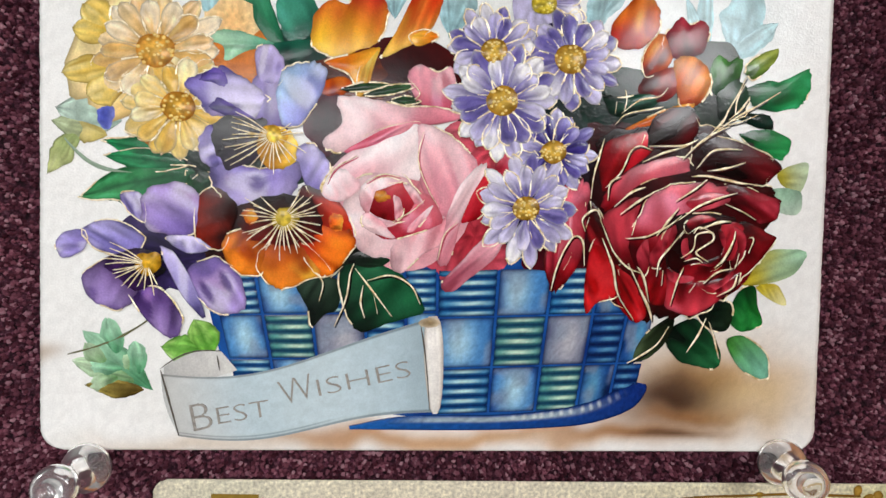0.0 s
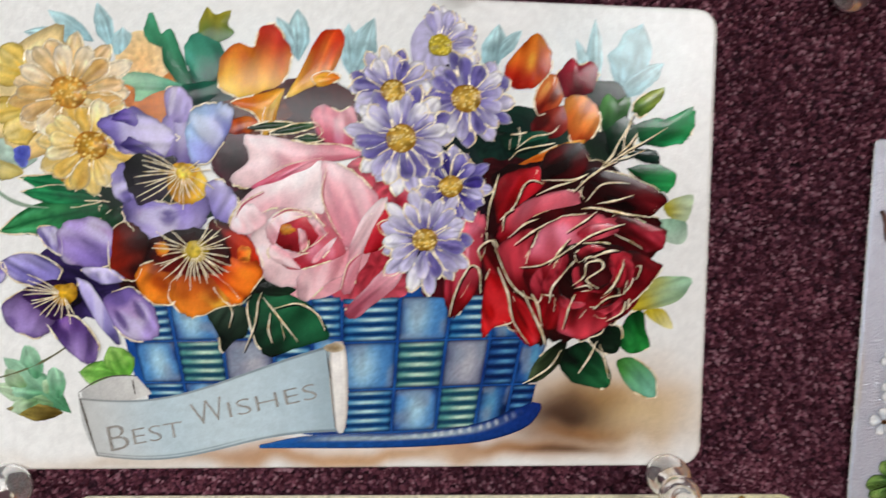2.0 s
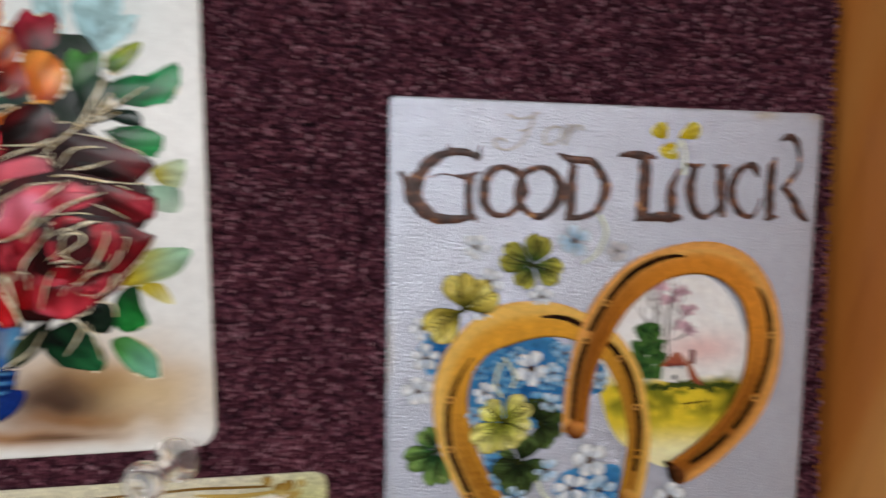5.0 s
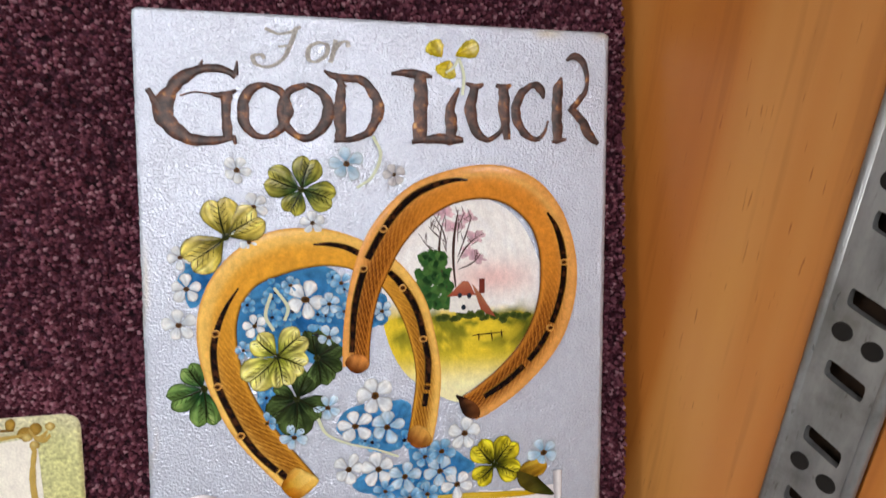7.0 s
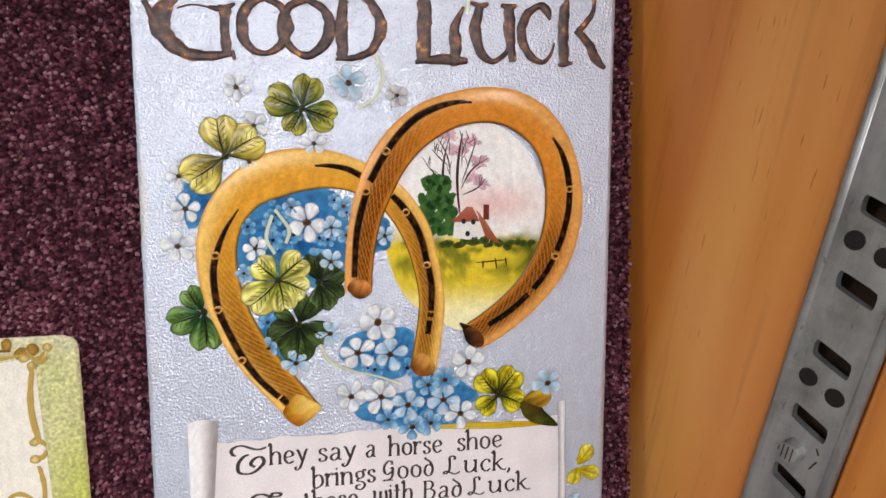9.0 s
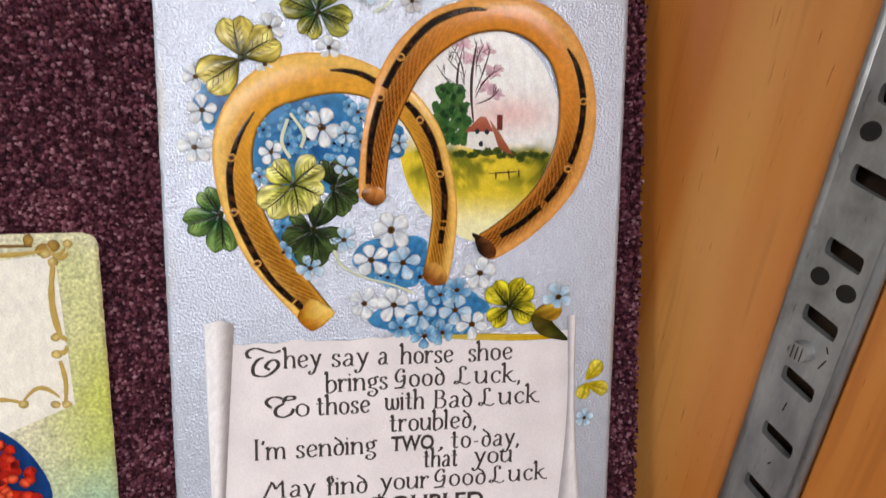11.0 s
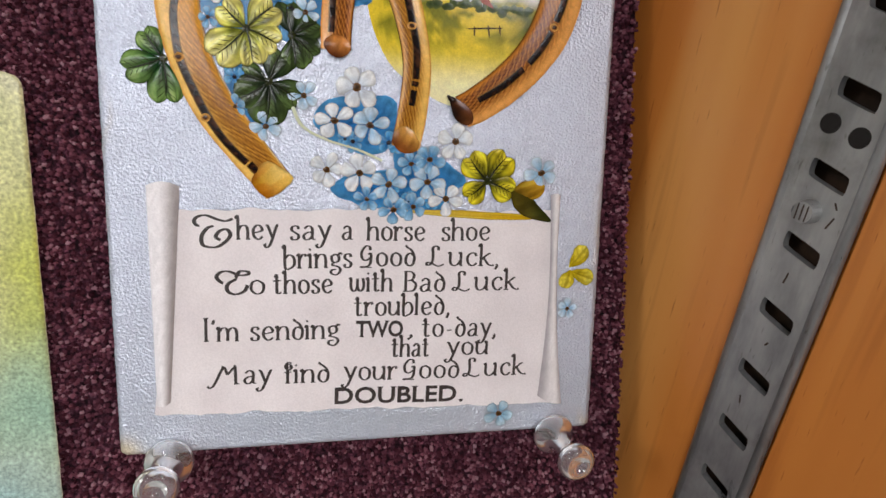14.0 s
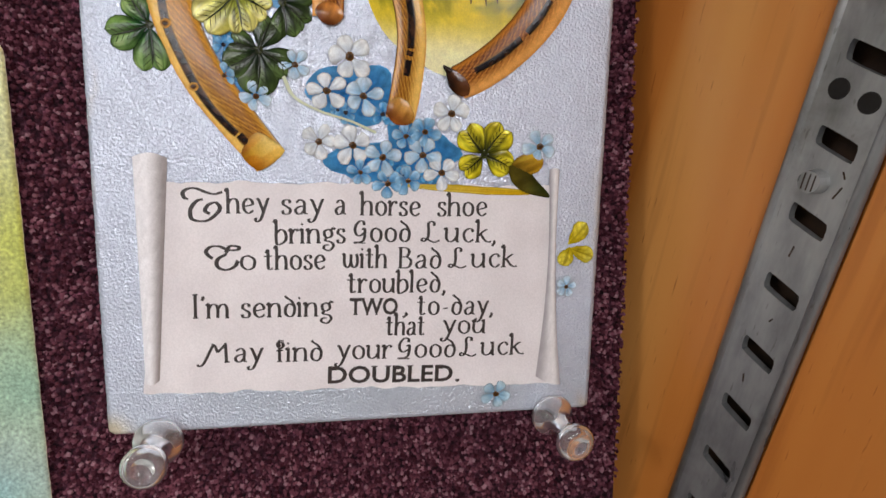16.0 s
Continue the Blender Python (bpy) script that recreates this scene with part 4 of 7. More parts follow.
def whiskers(parent, x, z, r0, r1, a0, a1, n, layer, w=0.28, squash=1.0):
    for k in range(n):
        a = math.radians(a0 + (a1 - a0) * (k + random.uniform(-0.3, 0.3)) / max(n - 1, 1))
        q = r1 * random.uniform(0.75, 1.1)
        stroke(parent, "gilt_ray", x + math.cos(a) * r0, z + math.sin(a) * r0 * squash, x + math.cos(a) * q, z + math.sin(a) * q * squash, w, layer, taper=0.5, n=4, bend=random.uniform(-0.05, 0.05))


def leaf(card, x0, z0, x1, z1, w, ca, cb, layer, gilt=0.0, vein="#12301f", lobed=0.10, name="leaf", **kw):
    return petal(card, name, x0, z0, x1, z1, w, ca, cb, layer, peak=kw.pop("peak", 0.5), blunt=kw.pop("blunt", 0.85), vein=vein, gilt=gilt, ripple=lobed, streak=0.28, nl=20, nw=10, **kw)


def ragged(card, x0, z0, x1, z1, w, ca, cb, layer, n=4, gilt=0.0, name="leaf", soft=0.5):
    """A lobed leaf: a blade with side lobes, as one flower-painter's leaf of overlapping strokes."""
    base = petal(card, name, x0, z0, x1, z1, w * 0.6, ca, cb, layer, peak=0.55, blunt=0.7, ripple=0.16, streak=0.3, gilt=gilt, strokes=soft)
    dx, dz = x1 - x0, z1 - z0
    for k in range(n):
        s = 0.25 + 0.6 * k / n
        sg = 1 if k % 2 else -1
        bx, bz = x0 + dx * s, z0 + dz * s
        ex, ez = bx + dx * 0.26 - sg * dz / (math.hypot(dx, dz)) * w * 0.55, bz + dz * 0.26 + sg * dx / (math.hypot(dx, dz)) * w * 0.55
        petal(base, "lobe", x0 + dx * s * 0.8, z0 + dz * s * 0.8, ex, ez, w * 0.5, ca, cb, layer + 0.3 + 0.15 * k, peak=0.6, blunt=0.6, ripple=0.16, streak=0.3, nl=10, nw=6, gilt=gilt, strokes=soft)
    return base


# ---- the flower basket card ----
random.seed(11)
bw = thing("postcard", on_board(9.3, 4.9, 0, -0.2), "embossed cream postcard of mixed flowers in a blue woven basket", "postcard", "pinned postcards")
card_sheet(bw, 144.2, 92.0, 4.2, washes("#eff0ee", [
    (51.0, -33.6, 19, 8.5, "#c4985a", 1.0), (44.5, -35.6, 13, 5.5, "#4c2c16", 1.0), (48.4, -39.0, 14, 1.6, "#9a6c3a", 0.8), (34.3, -42.3, 22, 2.2, "#a8753c", 0.85),
    (2.2, -43.5, 30, 2.0, "#c99a62", 0.8), (-18.8, -43.1, 14, 2.5, "#b98a5a", 0.7), (43.1, -42.6, 9, 1.0, "#5f3f22", 0.8),
    (-45.3, -45.3, 20, 2.0, "#cbb59a", 0.5), (59.3, -35.1, 10, 6, "#e0cda6", 0.6), (-72.2, -28.0, 3.0, 1.6, "#bfae9c", 0.8),
    (51.4, 34.9, 16, 12, "#cfe0e2", 0.5), (-15.8, 35.2, 40, 10, "#dfe6e4", 0.4), (5.9, 47.9, 50, 1.2, "#cfc4b0", 0.7)]), PAPER, nx=190, nz=130)

# pale foliage of the ground
for a in ((52.7, 29.3, 57.0, 42.4, 8), (52.1, 28.1, 61.3, 35.2, 5), (48.6, 27.5, 43.8, 39.2, 3), (47.5, 27.4, 47.5, 42.9, 3),
          (-0.1, 30.1, 4.3, 41.8, 5), (-0.1, 30.7, -0.6, 40.5, 4), (26.7, 32.0, 28.3, 41.5, 5), (27.3, 34.2, 32.9, 40.5, 3),
          (-9.9, 33.1, -9.9, 42.7, 4), (-9.4, 34.3, -13.9, 41.2, 3), (-44.5, 34.3, -47.0, 42.5, 3.5), (-42.4, 32.2, -42.3, 38.1, 5),
          (-47.6, 35.3, -55.8, 40.8, 3), (-48.6, 36.3, -60.0, 36.5, 3), (-49.7, 34.1, -60.0, 33.8, 3)):
    leaf(bw, *a, "#a5c9cf", "#bcd9dc", 0.5, vein=None, lobed=0.14, dome=0.03, strokes=0.0)

# deep shade between the blooms
for a in ((-19.8, 23.0, 14, 6, "#5a2a18", "#7a3a1c"), (17.5, 14.0, 15, 9, "#1c2a2c", "#2c4440"), (30.1, 18.6, 12, 7, "#14302c", "#24463a"), (-37.7, 5.2, 12, 9, "#1c2a20", "#2a4434"), (-20.6, 9.8, 5, 9, "#2c1418", "#5a2028"),
          (27.4, 3.9, 9, 9, "#2c1c28", "#3a2a38"), (-23.4, -8.7, 12, 7, "#1c2018", "#2c3428"), (-40.6, -5.0, 7, 9, "#2c1418", "#4a1c18"), (5.5, -6.1, 9, 9, "#b03a48", "#c86070"), (23.4, -5.7, 8, 9, "#4a1420", "#5a1824"), (32.4, 12.4, 10, 9, "#3a1018", "#5a1a20"),
          (-54.6, 1.7, 6, 4, "#1c4a34", "#2a6a48"), (-49.5, -10.3, 9, 8, "#2a1f48", "#4a3a70"), (9.3, 9.6, 9, 7, "#c85060", "#d87484")):
    blob(bw, "dark_foliage", *a, 0.7, lobes=0.3, freq=2.2, mottle=0.5)

# green and orange foliage along the top
blob(bw, "dark_foliage", -26.6, 25.6, 9, 5, "#0f3a34", "#1c5a4a", 0.6)
blob(bw, "dark_foliage", -7.2, 23.3, 10, 7, "#3a0e14", "#5a1a1c", 0.6)
blob(bw, "dark_foliage", -40.4, 24.7, 12, 6, "#c87f35", "#d9924a", 0.6, lobes=0.3)
blob(bw, "dark_foliage", -38.8, 31.2, 5, 6, "#f0c890", "#eed9ae", 0.5, lobes=0.3)
for i, (outline, ca, cb, lit) in enumerate((
    ((-38.6, 38.1, -37.0, 41.2, -35.5, 37.4, -33.5, 38.3, -31.7, 34.0, -30.0, 29.6, -29.2, 26.8, -32.6, 28.5, -34.9, 31.7, -35.5, 35.0, -37.6, 35.6), "#2a7456", "#55a07c", 110),
    ((-31.2, 34.0, -29.5, 37.5, -26.4, 37.6, -23.7, 34.2, -25.4, 29.5, -28.5, 27.9, -30.2, 30.7), "#226a58", "#58a890", 120),
    ((-28.6, 38.2, -27.1, 42.4, -25.3, 41.2, -22.5, 42.0, -23.1, 39.4, -22.0, 38.0, -24.6, 36.1, -27.4, 36.9), "#5f8a4c", "#b0a848", 100),
    ((-43.2, 28.2, -40.9, 30.0, -36.1, 29.5, -29.8, 27.2, -35.6, 26.6, -39.9, 24.4, -40.3, 27.0), "#6fae94", "#a4ceae", 180),
    ((-34.0, 26.2, -30.8, 28.0, -24.8, 28.7, -25.4, 25.9, -30.3, 24.1), "#123a36", "#2c6a58", 90),
)):
    bloom(bw, "leaf", outline, ca, cb, 1.0 + 0.2 * i, lit=lit, strokes=0.3, ripple=0.05, edge=0.2)
for i, (outline, ca, cb, lit) in enumerate((
    ((-12.3, 26.1, -9.8, 30.6, -7.4, 35.7, -5.2, 38.9, -1.9, 39.2, -1.2, 37.0, -3.0, 32.0, -6.3, 28.9, -9.6, 27.2), "#f2d468", "#df4418", 70),
    ((-7.2, 30.4, -4.1, 31.4, -1.9, 30.1, -5.2, 28.4, -6.8, 28.9), "#e88a24", "#f0c050", 180),
    ((-24.8, 28.7, -24.4, 33.1, -21.5, 36.0, -18.3, 35.4, -17.2, 38.8, -14.5, 39.8, -12.3, 37.3, -11.1, 33.4, -12.9, 28.9, -16.2, 27.2, -20.5, 25.9, -23.8, 26.9), "#f4c83c", "#cc3c34", 75),
    ((-22.5, 24.9, -17.3, 26.6, -12.7, 27.8, -13.8, 24.5, -16.0, 19.7, -18.1, 22.8), "#d87a1c", "#f0bc48", 30),
    ((-23.8, 20.7, -19.5, 22.4, -17.3, 20.8, -20.6, 18.2, -23.3, 18.2), "#8a2c14", "#d87028", 90),
    ((-16.0, 24.2, -12.9, 27.3, -13.8, 23.4, -14.7, 19.4, -16.6, 19.1), "#c88a2c", "#ecd070", 80),
)):
    bloom(bw, "tulip_petal", outline, ca, cb, 2.2 + 0.25 * i, lit=lit, gilt=0.35, strokes=0.5, streak=0.2, edge=0.25)
for i, (outline, ca, cb, lit) in enumerate((
    ((29.7, 32.7, 32.9, 37.3, 36.0, 39.9, 38.4, 37.4, 39.0, 33.6, 36.6, 30.1, 32.0, 29.3), "#b8321c", "#ec9a3c", 80),
    ((39.9, 32.2, 41.2, 33.6, 43.0, 35.5, 44.8, 34.2, 46.8, 35.1, 48.4, 33.1, 47.3, 29.2, 42.5, 27.7, 39.6, 29.5), "#6a1424", "#b44254", 95),
    ((36.0, 28.7, 38.9, 32.4, 41.5, 30.2, 40.9, 26.5, 36.7, 24.2), "#9c3420", "#dc8a50", 60),
    ((36.5, 24.4, 41.6, 26.2, 42.8, 22.0, 39.1, 19.6, 35.4, 21.4), "#7c2428", "#b8503c", 60),
    ((41.8, 27.3, 44.8, 28.6, 47.8, 26.9, 49.1, 23.5, 47.3, 20.0, 43.8, 18.5, 42.1, 23.1), "#c85420", "#f0a858", 60),
    ((32.2, 14.0, 38.0, 17.3, 42.6, 19.2, 46.3, 20.2, 44.3, 17.6, 38.0, 14.5), "#c8641c", "#eeb048", 20),
)):
    bloom(bw, "wallflower_petal", outline, ca, cb, 2.4 + 0.2 * i, lit=lit, gilt=0.25, strokes=0.75, streak=0.3, edge=0.35, ripple=0.05)
# dark greens and sprigs by the red rose
blob(bw, "dark_foliage", 49.9, 22.4, 5, 9, "#14221c", "#2c4434", 1.4, lobes=0.35)
blob(bw, "dark_foliage", 35.4, 20.8, 9, 6, "#12302a", "#1c4236", 1.2, lobes=0.3)
for i, (outline, ca, cb, lit) in enumerate((
    ((48.8, 26.3, 50.4, 28.7, 52.5, 27.7, 54.2, 28.6, 55.0, 26.4, 52.7, 22.2, 49.6, 21.0), "#1c4c30", "#5c9254", 90),
    ((55.4, 25.7, 56.6, 28.3, 61.5, 30.4, 60.9, 27.7, 57.4, 24.6), "#5a7c38", "#aab85c", 30),
    ((55.5, 22.2, 59.0, 24.2, 62.8, 24.5, 67.6, 26.7, 67.9, 22.5, 66.5, 20.1, 62.9, 18.9, 57.9, 19.5), "#135a38", "#37a066", 20),
    ((52.5, 24.7, 56.1, 22.5, 55.6, 17.8, 51.5, 16.6, 50.2, 21.2), "#10261e", "#2c5a40", 60),
    ((53.8, 17.8, 57.9, 18.3, 60.8, 17.7, 61.1, 15.3, 57.0, 16.0), "#0f2620", "#24483c", 0),
    ((55.0, 14.3, 60.4, 15.3, 64.7, 13.3, 63.6, 10.0, 60.5, 10.2, 56.9, 12.0), "#16643a", "#3ca866", 0),
    ((28.7, 20.8, 32.1, 20.3, 39.1, 21.9, 40.5, 21.0, 35.6, 17.5, 31.0, 16.7), "#123a2c", "#3a7a64", 20),
)):
    bloom(bw, "leaf", outline, ca, cb, 2.0 + 0.15 * i, lit=lit, gilt=0.06, strokes=0.7, edge=0.3, ripple=0.08)
gilt_lines(bw, 0.34, 5.0, "#0e2018",
           (49.1, 14.0, 51.5, 16.6, 52.6, 18.9, 54.3, 21.9, 55.7, 25.0), (49.7, 14.2, 53.8, 17.2, 57.9, 19.6, 62.4, 22.4), (50.9, 15.7, 54.4, 16.4, 58.0, 17.9), (53.8, 17.8, 54.1, 20.7, 55.5, 23.6), (52.6, 16.8, 55.0, 19.0, 56.5, 21.3), (32.2, 17.4, 35.6, 20.0, 39.3, 20.8, 40.8, 22.4), (31.0, 15.3, 33.3, 17.4, 37.9, 18.4, 40.0, 18.9), (32.7, 17.9, 33.1, 20.0, 32.8, 21.8), (31.0, 17.4, 31.2, 19.5))
# pale leaves beside the rose
for i, (outline, ca, cb, lit) in enumerate((
    ((62.9, 7.6, 68.4, 9.3, 67.3, 3.9, 63.5, 5.1), "#b0a840", "#c2d4b8", 0),
    ((60.1, 3.3, 63.7, 4.5, 67.3, 3.7, 66.9, -0.34, 61.9, 0.33), "#9cbca6", "#c0d4c2", 270),
    ((56.1, -12.9, 60.8, -7.9, 65.6, -7.0, 69.0, -7.9, 66.0, -12.2, 58.8, -14.1), "#bcae3c", "#a8ccb0", 20),
    ((59.3, -14.3, 63.4, -13.9, 65.4, -17.7, 62.2, -16.8), "#c8b840", "#d8d4a0", 300),
)):
    bloom(bw, "leaf", outline, ca, cb, 1.0 + 0.1 * i, lit=lit, strokes=0.1, edge=0.05, dome=0.04)
for i, (outline, ca, cb, lit) in enumerate((
    ((56.2, -15.0, 59.1, -14.3, 59.8, -18.1, 60.7, -21.5, 56.5, -22.9, 54.1, -20.0), "#165428", "#329048", 300),
    ((53.9, -24.8, 57.5, -23.8, 61.9, -27.2, 62.1, -32.0, 56.9, -30.1), "#5a9a50", "#86c0a8", 310),
    ((47.6, -18.1, 54.5, -17.4, 54.1, -22.4, 50.1, -22.4), "#0a140e", "#1c3424", 0),
    ((42.0, -23.9, 46.5, -20.5, 49.8, -22.1, 53.0, -27.2, 51.9, -30.0, 48.0, -29.5, 44.4, -28.3), "#0c2216", "#2f7048", 330),
    ((35.9, -28.2, 38.2, -23.5, 43.4, -20.2, 42.5, -24.5, 38.8, -28.2), "#1f2c1a", "#56664a", 220),
)):
    bloom(bw, "leaf", outline, ca, cb, 1.3 + 0.35 * i, lit=lit, gilt=0.15, strokes=0.6, edge=0.4)
gilt_lines(bw, 0.34, 5.0, "#0e2018",
           (49.7, -20.4, 48.5, -23.3, 46.2, -26.9), (50.3, -21.0, 51.5, -24.5, 52.5, -28.1), (42.6, -22.1, 40.3, -25.6, 36.8, -28.0, 34.8, -29.1))
# foliage on the far side
for a in ((-61.4, 11.1, -70.0, 12.8, 4, "#a8b08a", "#b9c6a4"), (-65.3, 11.9, -70.7, 3.8, 4, "#9fb07a", "#c8cf98"), (-58.0, 13.2, -69.2, 15.3, 7, "#a9bfb2", "#bcd0c4"), (-60.5, 10.6, -67.3, 12.9, 5, "#bcae6a", "#c8bf88")):
    leaf(bw, *a, 0.8, vein=None, lobed=0.16, dome=0.03, strokes=0.15)
blob(bw, "blue_floret", -60.8, 14.1, 2.0, 2.4, "#5560b4", "#7a84cc", 1.0, lobes=0.3)
for a in ((-45.7, 7.0, -61.0, 9.6, 4.5, "#1c5a40", "#2f9462"), (-45.7, 6.0, -60.5, 7.1, 4, "#1c5a40", "#3a9a68"), (-43.7, 5.1, -65.3, -0.0, 6.5, "#245f40", "#4fa46c"), (-41.7, 4.1, -46.6, 0.4, 6, "#12301f", "#2a5a3a")):
    leaf(bw, *a, 1.5, lobed=0.18, vein="#1c5a3c", gilt=0.15)
blob(bw, "dark_foliage", -45.2, 6.0, 6, 5, "#0e2a1e", "#1c4a34", 1.2, lobes=0.3)
stroke(bw, "stem", -67.8, 9.9, -56.0, 4.2, 0.9, 1.2, ink="#9fb2a0", bend=-0.14)
ragged(bw, -52.4, -35.0, -64.3, -24.3, 8, "#5a9470", "#a9d2b6", 0.8, n=3, soft=0.0)
ragged(bw, -52.9, -33.4, -66.3, -29.9, 7, "#6f9a68", "#bfd6b8", 0.6, n=3, soft=0.0)
leaf(bw, -53.9, -35.0, -64.1, -34.0, 3.5, "#6a5a2c", "#a89a58", 0.9, vein=None, lobed=0.2)
stroke(bw, "stem", -67.3, -28.6, -52.3, -21.6, 0.55, 1.4, ink="#7a7a5c", bend=-0.06)
for a in ((-41.9, -28.6, -45.0, -22.0, 6, "#6fae48", "#a8d07a"), (-43.4, -27.6, -51.0, -27.2, 5, "#6faa4a", "#9ccc74")):
    leaf(bw, *a, 1.0, vein="#5a9a40", lobed=0.1)

# yellow daisies
petal(bw, "ground_wash", -46.8, 18.0, -64.4, 30.3, 24, "#e9c67c", "#f1dfae", 1.2, blunt=0.4, ripple=0.2, dome=0.02, streak=0.2, strokes=0.2)
for a in ((-56.6, 28.6, -66.3, 29.2, 5), (-57.6, 27.6, -64.4, 33.7, 6), (-56.6, 23.6, -68.2, 21.2, 5), (-56.6, 20.7, -63.9, 17.4, 6)):
    petal(bw, "petal", *a, "#dcb84a", "#ecd684", 1.6, blunt=0.5, streak=0.25)
daisy(bw, -51.9, 25.8, 12.5, 13, ("#dcb878", "#eed9b0", "#e6c898", "#f6ead0"), ("#e0b860", "#b8833a", "#f2dc9a"), 2.2, squash=0.95, cr=0.27, gilt=0.22, width=0.34, shade="#a8742c", label="cream yellow daisy with stippled centre")
daisy(bw, -48.1, 16.0, 10.8, 12, ("#e2c06a", "#f2e0a8", "#ecd592", "#f8eec8"), ("#dcb450", "#b07c34", "#f4e2a0"), 3.6, squash=0.95, cr=0.28, gilt=0.22, width=0.40, shade="#a8742c", label="yellow daisy with stippled centre")


# blue basket: woven tiles, ribbed and plain in turn
basket = patch(bw, "basket", ((-39.9, -30.7), (35.4, -36.2), (38.4, -9.0), (-44.6, -11.5)),
               lambda U, V, X, Z: mixc(lin("#1c3f86"), lin("#2f6fb4"), value_noise(X * 0.3, Z * 0.3, 3)), 0.3, nu=40, nv=24, bow=(6.5, 0, 0, 0))
tagged(basket, "blue woven basket with ribbed and plain weave")


def weave(corners, ribbed, tone, light, layer=0.8):
    lo, mid, hi = (lin(c) for c in tone)
    sd = random.random() * 90

    def paint(U, V, X, Z):
        if ribbed:
            k = 0.5 + 0.5 * np.sin(V * math.pi * 2 * 4.5 + 0.4 * (value_noise(U * 4, V * 3, sd) - 0.5))
            col = mixc(lo, mid, k)
            col = mixc(col, hi, smooth(0.55, 1.0, k) * np.exp(-((U - light) / 0.30) ** 2))
        else:
            col = mixc(mid, lo, smooth(0.25, 1.0, np.abs(U - 0.5) * 2 * value_noise(U * 3, V * 3, sd) * 1.5))
            col = mixc(col, hi, np.exp(-((U - light) / 0.26) ** 2 - ((V - 0.5) / 0.5) ** 2))
            col = mixc(col, lin("#93a0b0"), smooth(0.45, 0.8, value_noise(U * 3 + 2, V * 3, sd + 3)) * 0.6)
        edge = np.minimum(np.minimum(U, 1 - U), np.minimum(V, 1 - V))
        col = mixc(col, lin("#16305e"), smooth(0.09, 0.0, edge) * 0.9)
        return col * (1 + 0.3 * (value_noise(X * 2.6, Z * 2.6, sd) - 0.5))[..., None]

    def relief(U, V):
        b0 = 0.08 * np.sin(math.pi * U) ** 0.5 * np.sin(math.pi * V) ** 0.5
        return b0 + (0.035 * np.sin(V * math.pi * 2 * 4.5) if ribbed else 0)
    return patch(basket, "weave_tile", corners, paint, layer, nu=18, nv=36 if ribbed else 16, relief=relief)


def corner(tl, tr, bl, br, u, v):
    return tuple((tl[i] * (1 - u) + tr[i] * u) * (1 - v) + (bl[i] * (1 - u) + br[i] * u) * v for i in (0, 1))


BLUE_R = ("#163c70", "#3f90be", "#c4e6e4")
GREEN_R = ("#234a66", "#5aa09c", "#d0e8d4")
BLUE_P = ("#2a5a9c", "#5592c8", "#b4d8e6")
GREY_P = ("#626a88", "#9096a8", "#bcbcc4")


SHADE_P = ("#122a58", "#2a5c9c", "#6aa4c4")


def weave_block(tl, tr, bl, br, us, vs_, first, right=True):
    """Tiles between the given fractions of a four-sided block."""
    for i in range(len(us) - 1):
        for j in range(len(vs_) - 1):
            rib = (i + j + first) % 2 == 0
            tone = (GREEN_R if i in (1, 2) and j else BLUE_R) if rib else (GREY_P if i == 2 else BLUE_P)
            g = 0.006
            q = [corner(tl, tr, bl, br, *p) for p in ((us[i] + g, vs_[j + 1] - g), (us[i + 1] - g, vs_[j + 1] - g), (us[i + 1] - g, vs_[j] + g), (us[i] + g, vs_[j] + g))]
            weave(q, rib, tuple(SHADE_P if i > 2 and right else tone), random.uniform(0.35, 0.65))


weave_block((-1.2, -12.2), (41.9, -10.6), (-1.1, -39.3), (36.1, -37.7), (0.0, 0.265, 0.50, 0.71, 0.87, 1.0), (0.0, 0.33, 0.68, 1.0), 0)
weave_block((-45.0, -13.3), (-1.2, -11.4), (-39.3, -35.9), (-0.9, -36.1), (0.05, 0.24, 0.45, 0.68, 0.86, 1.0), (0.02, 0.35, 0.70, 1.0), 0, False)
# the foot of the basket
def foot_paint(S, V, X, Z):
    col = mixc(lin("#2c6cae"), lin("#1c3c84"), S)
    col = mixc(col, lin("#a8b8c0"), smooth(-0.1, 0.3, V) * smooth(0.9, 0.5, V) * smooth(0.95, 0.6, S) * smooth(0.1, 0.3, S))
    col = mixc(col, lin("#dfe6e4"), (np.sin(S * 190) > 0.55) * smooth(0.1, 0.4, V) * smooth(0.9, 0.6, V) * smooth(0.45, 0.6, S) * smooth(0.95, 0.8, S) * 0.7)
    col = mixc(col, lin("#14264a"), smooth(0.75, 1.0, np.abs(V)) * 0.8)
    return col * (1 + 0.4 * (value_noise(X * 2.4, Z * 2.4, 5) - 0.5))[..., None]


foot = limb(bw, "basket_foot", (-16.9, -41.7, 0.69, -8.6, -40.9, 2.4, 0.42, -40.7, 2.9, 9.5, -40.6, 2.9, 18.9, -40.0, 3.3, 27.4, -38.8, 4.0, 34.3, -36.2, 4.6, 37.3, -34.0, 3.1, 37.6, -32.9, 1.4), 1.6, paint=foot_paint, m=16, relief=0.15, label="curved blue rim of the basket foot", per=14)

